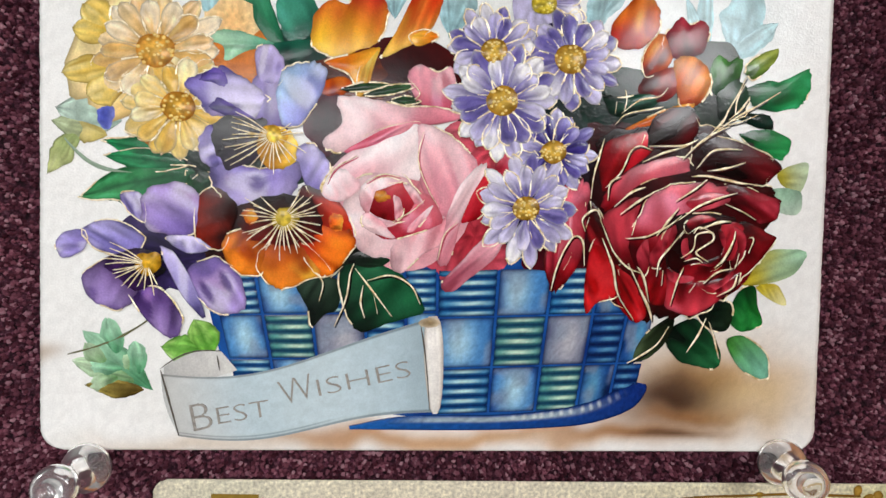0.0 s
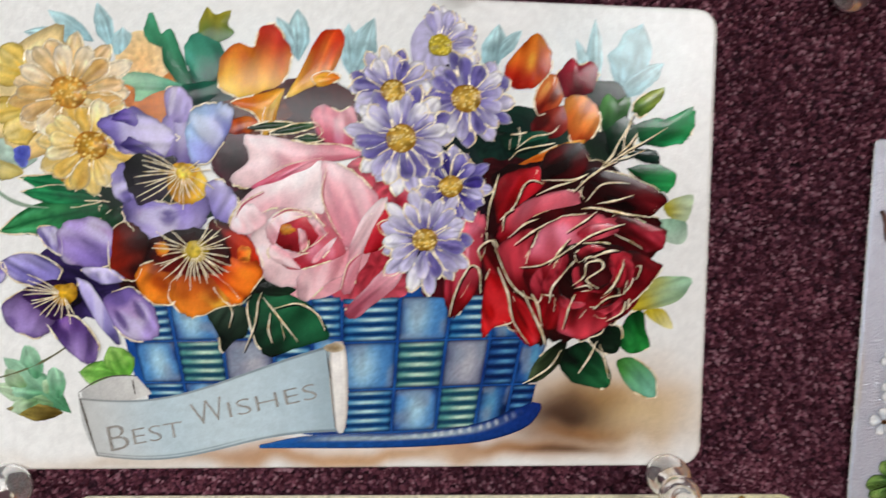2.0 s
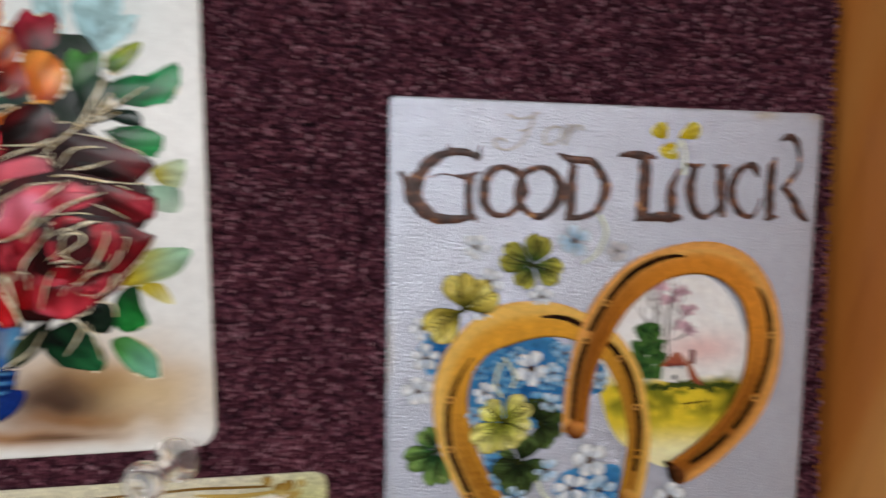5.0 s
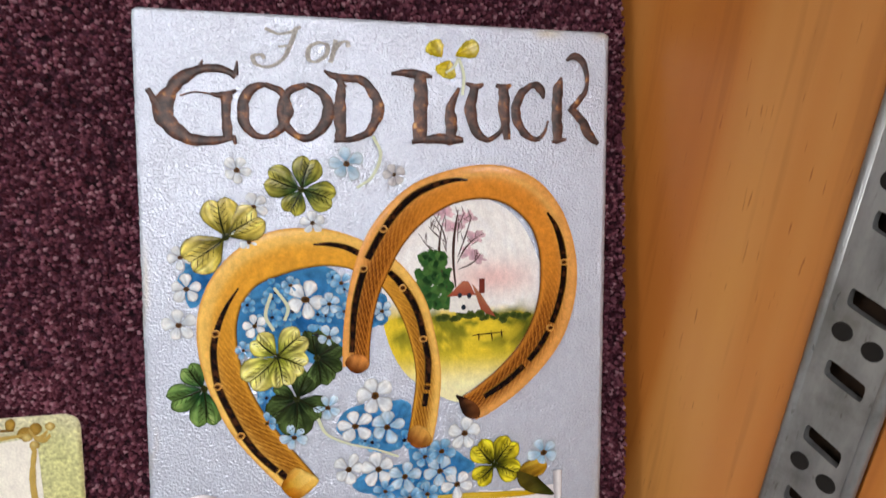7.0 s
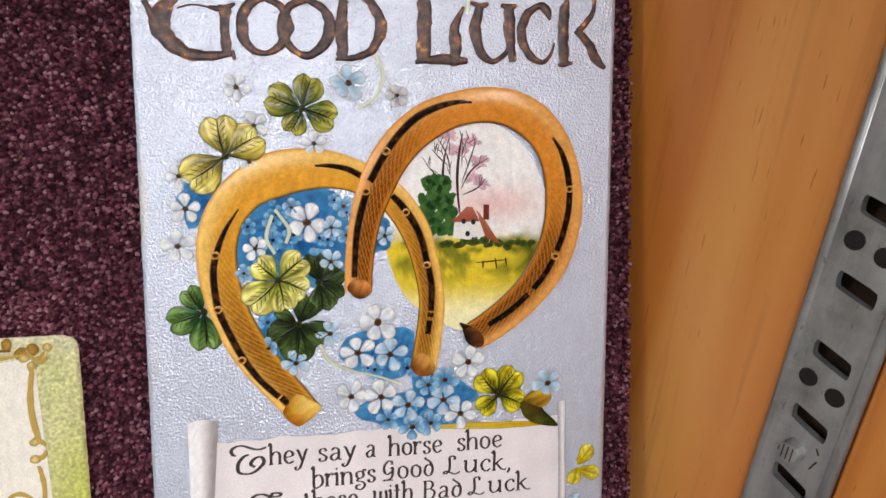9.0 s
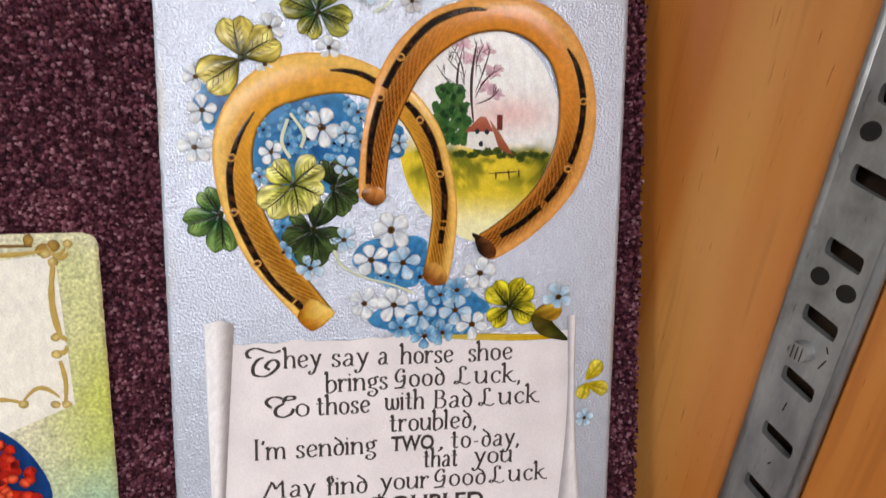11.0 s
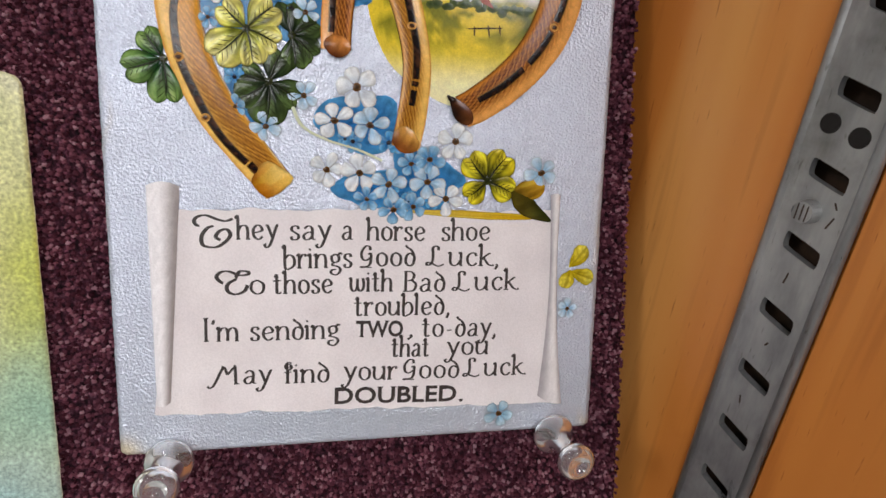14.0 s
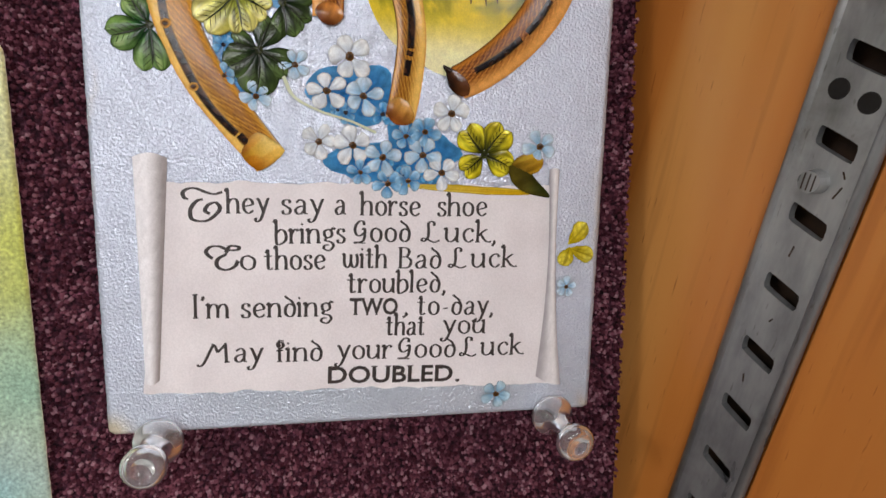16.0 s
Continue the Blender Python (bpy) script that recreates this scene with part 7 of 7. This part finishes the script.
bloom(brown_shoe, "heel_end", (14.2, -4.2, 16.3, -4.8, 18.4, -6.5, 18.6, -8.7, 16.7, -9.0, 14.9, -7.5), "#3a2212", "#7a5030", 13.8, lit=20, streak=0.3, edge=0.4, dome=0.12)
bloom(brown_shoe, "heel_rim", (13.7, -3.7, 15.6, -4.5, 14.9, -5.4, 13.9, -4.6), "#2a180e", "#4a2c18", 13.6, lit=20)


def clover(card, x, z, tips, ca, cb, layer, edge, label="", wide=0.92):
    """A clover: a heart-shaped leaflet towards each tip, of two domed halves with a dark rib and fine hatching."""
    knot = blob(card, "clover", x, z, 0.7, 0.7, "#3a3f1c", "#4a5020", layer + 2.4, n=10, rings=2)
    if label:
        tagged(knot, label)
    for k, (tx, tz) in enumerate(zip(tips[::2], tips[1::2])):
        dx, dz = 1.05 * (tx - x), 1.05 * (tz - z)
        tx, tz = x + dx, z + dz
        q = math.hypot(dx, dz)
        for sg in (-1, 1):
            ex, ez = tx - sg * dz * 0.24 * wide, tz + sg * dx * 0.24 * wide
            petal(knot, "leaflet", x + 0.03 * dx, z + 0.03 * dz, ex, ez, q * 0.62 * wide, ca, cb, layer + 0.5 * (sg > 0) + 0.3 * (k % 2),
                  peak=0.68, blunt=0.60, rim=edge, rimw=0.10, streak=0.5, ripple=0.06, dome=0.16, nl=16, nw=12, blot=(edge, 0.02, 0.42), bend=sg * 0.05)
        stroke(knot, "rib", x, z, x + 0.86 * dx, z + 0.86 * dz, 0.38, layer + 3.6, ink="#2c3018", n=5, raise_=0.04, bend=0.03)
        for sg in (-1, 1):
            for h in range(4):
                u = 0.30 + 0.14 * h
                bx, bz = x + u * dx, z + u * dz
                stroke(knot, "fine_rib", bx, bz, bx + 0.18 * dx - sg * dz * 0.20, bz + 0.18 * dz + sg * dx * 0.20, 0.16, layer + 3.5, ink="#3a4020", n=3, raise_=0.02, taper=0.8)
    return knot


YL, GN, DG = ("#8a8030", "#e4d478"), ("#3f5a30", "#b2ae58"), ("#26381f", "#586a3e")
clover(gl, -31.1, 29.5, (-32.4, 36.5, -24.9, 33.5, -37.7, 24.7), *YL, 5.0, "#4f5220", "yellow three-leaved clover")
clover(gl, -16.9, 38.6, (-15.1, 44.4, -23.1, 40.9, -19.1, 34.2, -11.0, 36.6), *GN, 1.5, "#2f4a28", "green four-leaved clover with yellow tints")
clover(gl, -35.9, 0.31, (-38.8, 4.7, -42.0, -1.9, -35.6, -6.8), "#2f5a34", "#7d9a5a", 1.0, "#1f4226", "green three-leaved clover", 0.8)
clover(gl, -18.5, -2.8, (-23.6, -6.0, -13.5, -5.8, -16.3, 2.4, -18.9, -9.9, -23.1, -1.5), *DG, 2.0, "#1c2c18", "dark green clover")
clover(gl, -14.5, 5.4, (-10.0, 7.8, -10.6, 1.9, -15.4, 10.8, -13.8, -0.18), *DG, 1.6, "#1c2c18", "dark green clover")
clover(gl, -22.1, 6.0, (-26.1, 9.7, -17.3, 10.2, -16.9, 3.7, -21.1, 0.19, -27.5, 0.95), "#8f9a34", "#eee690", 5.4, "#6a6a26", "pale yellow clover")
clover(gl, 22.0, -19.6, (18.2, -15.0, 25.9, -14.6, 27.1, -21.8, 18.1, -22.9), "#6f701c", "#dccf3c", 4.0, "#2c2f14", "yellow clover with dark edges")
bloom(gl, "leaf", (26.8, -21.7, 29.2, -20.7, 33.0, -24.5, 35.6, -27.4, 31.2, -26.8, 28.0, -25.0), "#3a3f18", "#6a5f24", 3.0, lit=200)
bloom(gl, "leaf", (27.6, -21.3, 29.2, -19.5, 31.7, -19.0, 33.9, -20.4, 33.0, -22.5, 29.9, -23.2), "#8a6f24", "#d0a83c", 3.4, lit=20)

WH, BL, PB = ("#d4dde6", "#eef1f2", "#f6f7f6"), ("#5a96c4", "#a6cce4", "#d6e6f0"), ("#9cc0da", "#d2e2ee", "#e8f0f4")
for x, z, r, c in ((-28.7, 42.2, 2.7, WH), (-25.8, 35.3, 2.6, WH), (-8.2, 43.7, 3.5, PB), (-14.9, 32.1, 2.6, WH), (-26.8, 28.5, 2.2, WH), (-39.3, 25.8, 2.3, WH), (-38.4, 19.8, 2.9, WH),
                   (-40.0, 12.9, 3.2, WH), (-16.5, 17.1, 3.9, WH), (-19.3, 20.0, 2.0, BL), (-11.9, 16.1, 2.3, PB), (-9.5, 20.2, 2.3, BL), (-26.2, 12.2, 2.4, WH), (-12.1, 9.4, 2.5, PB),
                   (-9.0, 14.5, 1.9, BL), (-1.5, 14.3, 2.2, PB), (-3.1, -3.0, 4.2, WH), (-7.1, -9.1, 3.6, WH), (-0.7, -9.7, 3.6, PB), (-12.5, -4.9, 2.8, PB), (-19.2, -10.5, 2.9, PB),
                   (-8.6, -18.0, 3.3, WH), (-2.6, -18.5, 3.6, WH), (2.9, -20.5, 3.4, PB), (10.6, -15.7, 3.0, BL), (10.3, -19.9, 3.5, PB), (13.9, -23.1, 3.3, WH), (15.5, -12.2, 3.8, WH),
                   (3.8, -25.3, 3.0, BL), (7.6, -24.7, 2.8, BL), (7.1, -16.6, 2.5, BL), (-1.2, -23.3, 2.5, BL), (33.0, -17.8, 3.5, PB), (-28.4, 7.5, 1.8, BL), (-24.3, -7.3, 2.1, BL),
                   (1.1, 41.6, 2.4, ("#c4c2c6", "#d6d4d4", "#dedcda")), (26.2, -67.4, 3.2, ("#8fb4cc", "#bcd2de", "#c8d8e0")), (40.0, -45.4, 2.4, PB)):
    floret(gl, x, z, r, c, 3.4)
for a in ((-14.5, -7.0, -12.8, -10.3, -8.5, -12.6, -3.0, -14.2, 1.6, -16.1), (-27.4, 34.1, -29.1, 32.1, -29.8, 30.0), (-25.9, 33.9, -26.7, 32.1, -27.4, 30.4), (-3.0, 49.1, -1.5, 45.5, -3.2, 41.2, -6.2, 39.0), (-22.9, 18.5, -24.1, 14.3, -22.6, 11.1), (-22.4, 19.6, -19.9, 15.8, -20.5, 13.1)):
    pen(gl, "stem", a, 0.55, 6.4, PALE_INK)
for a in ((10.8, 64.9, 8.6, 68.0, 4), (13.6, 65.3, 18.4, 67.7, 3.6), (12.5, 64.4, 11.3, 60.9, 4.4), (40.0, -36.8, 43.7, -32.6, 3.6), (40.4, -37.3, 39.0, -41.1, 3.6), (40.4, -37.6, 45.4, -39.4, 3.4)):
    leaf(gl, *a, "#c8b428", "#e4d65a", 1.2, vein="#9a8a24", lobed=0.1, peak=0.65, blunt=0.5, name="leaflet")

# lettering
for a in ((-23.0, 68.8, -20.7, 67.9, -18.5, 68.3, -16.4, 69.4), (-17.2, 69.2, -18.3, 66.2, -19.8, 63.3, -22.5, 61.7, -24.7, 62.1, -25.3, 63.5, -23.9, 63.9, -23.1, 63.2), (-20.6, 65.5, -18.6, 65.8),
          (-13.2, 66.7, -14.9, 65.6, -15.1, 63.5, -13.7, 63.0, -11.8, 64.3, -11.5, 66.2, -13.2, 66.7), (-9.9, 67.3, -10.3, 65.2, -11.0, 62.9), (-10.3, 65.2, -9.0, 66.7, -7.8, 67.0, -7.5, 66.0)):
    pen(gl, "script_letter", a, 0.75, 0.8, GREY_INK)
# the drawn capitals are gnarled branches
BOUGHS = (
    ("G", ((-28.4, 59.7, 1.2, -30.7, 60.8, 1.5, -34.1, 61.0, 1.6, -37.3, 59.5, 2.1, -39.9, 56.8, 2.7, -41.4, 53.2, 3.6, -40.0, 50.0, 3.1, -36.6, 47.9, 2.1, -32.7, 47.7, 1.8, -29.2, 48.4, 1.2), (-44.0, 56.9, 0.94, -42.9, 54.9, 1.3, -41.5, 52.4, 2.1), (-34.3, 62.4, 0.39, -34.8, 61.2, 0.87), (-28.2, 62.5, 0.40, -28.5, 59.9, 1.1), (-30.3, 56.8, 2.4, -30.4, 52.5, 1.8, -30.2, 47.8, 2.0), (-33.0, 56.3, 0.68, -30.4, 56.2, 1.2, -28.4, 57.2, 0.50), (-38.4, 55.9, 0.24, -35.7, 56.6, 0.29, -32.6, 56.2, 0.29), (-29.2, 48.8, 1.00, -28.8, 47.0, 0.40))),
    ("O", ((-23.3, 58.5, 1.0, -26.1, 57.1, 1.8, -27.4, 53.6, 2.2, -26.5, 50.1, 1.8, -23.6, 48.5, 1.0, -20.6, 50.1, 1.7, -19.2, 53.6, 2.2, -20.2, 56.9, 1.5, -23.3, 58.5, 1.0),)),
    ("O", ((-15.7, 58.6, 1.0, -18.8, 57.2, 1.4, -20.3, 53.6, 1.9, -19.0, 50.1, 1.4, -15.9, 48.4, 1.4, -12.8, 50.3, 2.0, -11.5, 53.9, 2.2, -12.8, 57.2, 1.6, -15.7, 58.6, 1.0),)),
    ("D", ((-9.0, 59.0, 1.5, -9.3, 54.2, 2.4, -9.2, 48.3, 2.0), (-12.2, 61.4, 0.52, -9.6, 60.2, 1.5, -5.1, 59.8, 1.6, -2.6, 57.1, 2.1, -1.9, 53.7, 2.1, -3.7, 50.0, 1.7, -7.0, 48.5, 1.2, -10.5, 48.0, 0.64), (-9.4, 59.9, 1.3, -8.6, 58.2, 1.7))),
    ("L", ((6.3, 61.3, 2.4, 6.6, 55.7, 2.8, 6.3, 48.5, 2.7), (0.72, 61.3, 0.65, 3.8, 61.6, 1.5, 6.9, 61.3, 1.6, 8.9, 61.0, 0.67), (4.7, 48.1, 0.89, 7.9, 48.7, 1.6, 12.4, 48.8, 2.3, 15.2, 48.7, 0.92), (12.7, 48.7, 2.1, 12.7, 52.4, 2.4, 12.5, 55.0, 1.8, 14.3, 59.0, 0.57))),
    ("U", ((15.7, 60.0, 0.57, 17.8, 59.4, 1.2, 19.4, 59.9, 0.58), (17.5, 59.2, 1.8, 16.7, 54.4, 2.4, 18.0, 50.3, 1.9, 20.5, 48.9, 1.1, 23.1, 50.7, 0.95, 23.8, 52.9, 0.71), (21.9, 59.8, 0.59, 23.6, 59.4, 1.4, 25.2, 59.9, 0.59), (23.6, 59.4, 2.1, 23.8, 54.6, 2.5, 24.4, 48.9, 1.5))),
    ("C", ((32.2, 57.4, 0.48, 31.4, 59.4, 1.9, 29.5, 60.0, 1.3, 27.4, 58.2, 1.7, 26.2, 54.7, 2.0, 27.7, 50.8, 1.8, 30.6, 49.1, 1.1, 32.5, 50.7, 0.73, 33.2, 53.0, 0.37),)),
    ("K", ((36.0, 61.9, 0.49, 35.3, 59.1, 2.2, 35.1, 53.8, 2.3, 35.4, 48.9, 2.1), (34.0, 48.6, 0.49, 35.4, 48.9, 1.2, 37.2, 49.2, 0.49), (37.0, 65.3, 0.49, 38.9, 66.3, 1.5, 40.9, 64.8, 1.4, 41.7, 61.6, 1.00, 41.0, 58.7, 1.1, 38.3, 55.6, 1.4), (37.8, 55.8, 1.5, 40.3, 53.6, 1.9, 42.4, 50.2, 1.9, 44.4, 48.4, 0.76))),
)
for ch, boughs in BOUGHS:
    first = None
    for k, rows in enumerate(boughs):
        bough = limb(first or gl, "capital_letter" if first is None else "bough", rows, 1.0 + 0.15 * k, BRONZE_INK, knots=0.22, m=6, relief=0.2, label="drawn capital " + ch + " of gnarled brown boughs" if first is None else "")
        first = first or bough
for a in ((14.3, 64.9, 15.3, 61.5, 15.0, 57.6), (14.3, 64.9, 13.2, 63.0, 11.6, 61.9)):
    pen(gl, "stem", a, 0.5, 2.6, PALE_INK)

# the paper scroll and its verse
scroll = patch(gl, "scroll", ((-40.1, -63.9), (39.5, -65.8), (35.5, -25.2), (-35.8, -25.5)),
               lambda U, V, X, Z: mixc(lin("#f3eeef"), lin("#ebe5e7"), value_noise(X * 0.2, Z * 0.2, 5)) * (1 - 0.10 * smooth(0.08, 0.0, U) - 0.08 * smooth(0.94, 1.0, U))[..., None], 1.0, nu=60, nv=40, mat=PAPER)
me = scroll.data
for v in me.vertices:
    rag = 0.55 * (noise.noise((v.co.x * 220, 1.7, 0)) + 0.5 * noise.noise((v.co.x * 700, 4.7, 0)))
    v.co.z += rag * MM
tagged(scroll, "unrolled white paper scroll with ragged edges")
patch(scroll, "rolled_edge", ((-39.6, -62.0), (-37.2, -61.5), (-34.1, -21.5), (-39.7, -21.4)), lambda U, V, X, Z: mixc(lin("#f4f1f3"), lin("#a9a2a2"), smooth(0.35, 1.0, U)) * (1 + 0.16 * (value_noise(X * 3, Z * 3, 4) - 0.5))[..., None], 1.8, nu=10, nv=40, relief=lambda U, V: 0.35 * np.sin(math.pi * U) ** 0.7, mat=PAPER, bow=(0.5, 0, 0.8, 0))
patch(scroll, "rolled_edge", ((34.5, -64.1), (39.9, -66.1), (37.3, -22.1), (35.2, -22.1)), lambda U, V, X, Z: mixc(lin("#b4adb0"), lin("#eeebec"), smooth(0.0, 0.6, U) * smooth(1.05, 0.75, U)) * (1 + 0.14 * (value_noise(X * 3, Z * 3, 4) - 0.5))[..., None], 2.2, nu=10, nv=40, relief=lambda U, V: 0.35 * np.sin(math.pi * U) ** 0.7, mat=PAPER, bow=(0.5, -0.9, 0.3, -1.0))
petal(scroll, "yellow_underside", 5.2, -25.5, 32.6, -26.7, 1.6, "#d9c25c", "#d8b428", 1.6, blunt=0.4, streak=0.1, dome=0.03)
for text, *a in (("hey", -24.9, -30.9, -17.3, -30.9), ("say", -15.1, -31.0, -7.7, -31.0), ("a", -5.6, -31.0, -3.8, -31.0), ("horse", -1.3, -31.1, 9.9, -31.2),
                 ("shoe", 13.5, -31.2, 22.9, -31.1), ("brings", -16.7, -36.4, -4.1, -36.3), ("Good", -2.2, -36.1, 8.0, -36.1), ("Luck,", 10.4, -36.1, 24.7, -36.3),
                 ("o", -22.4, -41.1, -20.3, -41.2), ("those", -18.5, -41.2, -7.7, -41.2), ("with", -4.5, -41.0, 3.9, -41.1), ("Bad", 5.9, -41.2, 14.0, -41.3),
                 ("Luck", 15.8, -41.2, 29.4, -41.2), ("troubled,", -3.6, -45.8, 15.0, -46.0), ("I'm", -31.1, -50.0, -24.8, -50.1), ("sending", -22.6, -50.1, -6.2, -50.2),
                 ("to-day,", 9.7, -50.4, 24.7, -50.7), ("that", 3.7, -54.3, 11.2, -54.5), ("you", 14.6, -54.4, 23.5, -54.5), ("May", -30.7, -58.3, -19.0, -58.7),
                 ("find", -16.7, -58.8, -8.5, -58.9), ("your", -5.8, -58.7, 4.8, -59.0), ("Good", 6.3, -58.9, 17.3, -59.2), ("Luck", 18.5, -59.1, 31.7, -59.2)):
    drawn_words(scroll, text, *a, 2.5, 0.49, INK, 1.5)
words(scroll, "TWO", -3.2, -50.0, 6.0, -50.2, 3.2, INK, 1.5, weight=0.024, serif=0.045)
drawn_words(scroll, ",", 7.1, -50.2, 7.7, -50.3, 2.5, 0.55, INK, 1.5)
words(scroll, "DOUBLED", -7.3, -63.5, 17.1, -64.2, 3.4, INK, 1.5, weight=0.02, serif=0.05)
drawn_words(scroll, ".", 17.8, -64.3, 18.4, -64.3, 2.5, 0.7, INK, 1.5)
# drawn capitals
for a in ((-28.6, -28.5, -29.7, -28.9, -30.7, -30.3, -30.6, -31.9, -29.3, -32.4, -27.8, -32.2, -26.2, -30.9, -25.8, -29.9, -26.5, -29.1, -27.7, -29.5, -28.3, -30.5, -27.5, -31.1), (-31.0, -28.5, -31.6, -28.3, -31.9, -27.5, -31.2, -26.8, -29.8, -26.6, -28.0, -27.3, -26.6, -27.6, -25.3, -27.2),
          (-24.9, -38.3, -26.3, -39.1, -26.7, -40.1, -26.2, -40.9, -25.0, -41.2, -23.6, -40.6, -23.0, -39.5), (-27.3, -39.1, -28.0, -38.6, -28.4, -37.8, -27.6, -37.0, -26.2, -36.9, -24.5, -37.6, -23.0, -37.5, -22.9, -37.0, -24.3, -36.9, -25.1, -38.1)):
    pen(scroll, "swash", a, 0.62, 1.8, INK)

# ---- the card below, cream and green with a gilt frame ----
random.seed(31)
c3 = thing("postcard", on_board(29.0, -93.2, 0, -0.6), "cream and green greeting postcard with a gilt scroll frame", "postcard", "pinned postcards")
card_sheet(c3, 145.2, 92.0, 2.6, washes("#e2dcc8", [
    (-60, 40, 14, 10, "#d6d8c4", 0.5), (72, 10, 12, 30, "#c9cf6a", 0.95), (68, 38, 12, 9, "#d2d49a", 0.8), (70, -12, 16, 14, "#a9c8b4", 0.95), (58, -34, 24, 14, "#9cc4c8", 0.95), (74, -44, 10, 8, "#c4cc84", 0.9),
    (30, 45, 20, 3, "#dcd8b8", 0.6)], 9, 0.16), STIPPLE, nx=150, nz=110)
panel = patch(c3, "white_panel", ((10, -10), (66.4, 13.1), (65.2, 42.2), (10, 36)), lambda U, V, X, Z: np.tile(lin("#efece2"), (*U.shape, 1)) * (1 + 0.05 * (value_noise(X, Z, 2) - 0.5))[..., None], 0.6, nu=20, nv=14)
tagged(panel, "blank white panel inside the gilt frame")
FR = "#c4ac68"
for a in ((63.9, 42.8, 47.5, 42.8, 1.0, 0.04), (64.8, 39.9, 64.9, 26.7, 1.4, -0.06), (64.5, 21.8, 64.8, 13.6, 1.1, 0.06), (57.6, 14.4, 63.9, 14.7, 1.1, 0.35), (50.1, 14.2, 57.1, 14.2, 1.0, 0.1),
          (64.1, 43.6, 67.2, 43.2, 1.3, -0.5), (64.8, 42.0, 67.6, 42.4, 1.1, -0.3), (64.5, 39.4, 65.4, 40.4, 1.3, 0.4), (64.4, 26.1, 66.0, 25.5, 1.2, 0.3), (64.0, 23.5, 66.0, 24.5, 1.2, -0.3)):
    stroke(c3, "gilt_scroll", *a[:4], a[4], 1.8, ink=FR, bend=a[5], taper=0.35, raise_=0.14, n=12)
for a in ((63.7, 42.2), (67.6, 44.0), (64.2, 26.4), (64.1, 23.1), (65.0, 13.2), (63.1, 13.3), (57.6, 13.7), (64.8, 40.7)):
    blob(c3, "gilt_knob", *a, 0.9, 0.8, "#d8c88c", "#b49a58", 2.6, dome=0.12, n=14, rings=3)
# red-berried heart with a dark blue border
heart = blob(c3, "berry_heart", 50.2, -4.8, 10.5, 14, "#1c2f5a", "#24508a", 0.8, lobes=0.06)
tagged(heart, "dark blue heart filled with red berries")
for k in range(230):
    a, q = random.uniform(0, 6.28), math.sqrt(random.random())
    blob(heart, "berry", (50.2, -4.8)[0] + 8.4 * q * math.cos(a), (50.2, -4.8)[1] + 11.8 * q * math.sin(a), 1.05, 1.0, random.choice(("#e8583a", "#d03a24", "#b82c20", "#f07a50", "#5a1414")), "#a02a1c", 2.4 + 0.02 * k, n=9, rings=2, dome=0.12)
# initial block, red rule and the tops of letters along the upper edge
patch(c3, "gilt_initial", ((-62.2, 36.6), (-53.6, 36.6), (-53.6, 43.4), (-62.2, 43.5)), lambda U, V, X, Z: mixc(lin("#a8904a"), lin("#8a7438"), value_noise(X * 0.8, Z * 0.8, 2)) * np.ones_like(U)[..., None], 0.8, nu=10, nv=8)
stroke(c3, "red_rule", -52.7, 36.6, -52.8, 42.8, 0.6, 0.9, ink="#c83a34", taper=0.1)
for x0, z0, x1, z1 in ((-35.4, 36.4, -31.6, 36.4), (-29.8, 36.4, -26.0, 36.3), (-24.6, 36.3, -21.3, 36.3), (-20.0, 36.3, -17.1, 36.3), (-16.0, 36.3, -13.4, 36.2)):
    patch(c3, "letter_bar", ((x0, z0), (x1, z1), (x1, z1 + 5.6), (x0, z0 + 5.6)), lambda U, V, X, Z: np.tile(lin("#8f8c84"), (*U.shape, 1)), 0.7, nu=3, nv=3)
stroke(c3, "scroll_line", 24.4, 42.7, 61.6, 43.6, 0.7, 0.9, ink="#8a6c34", bend=0.02, wob=0.4, n=18, taper=0.3)
for a in ((61.0, 44.8, 0.9, 1.2), (63.5, 42.9, 1.6, 1.3), (65.2, 43.6, 1.0, 1.2), (41.4, 43.9, 0.9, 0.6)):
    blob(c3, "scroll_end", *a, "#b89a50", "#94793c", 1.2, n=14, rings=3)

# ---- the card above: only its lower edge comes into view ----
c4 = thing("postcard", on_board(105, 103.9, 0, 0.2), "pale cream postcard above, its lower edge showing", "postcard", "pinned postcards")
card_sheet(c4, 144.0, 92.0, 3.0, washes("#e4dfd2", [(0, -45, 60, 2, "#d8d0bb", 0.5)], 12), PAPER, nx=60, nz=50)
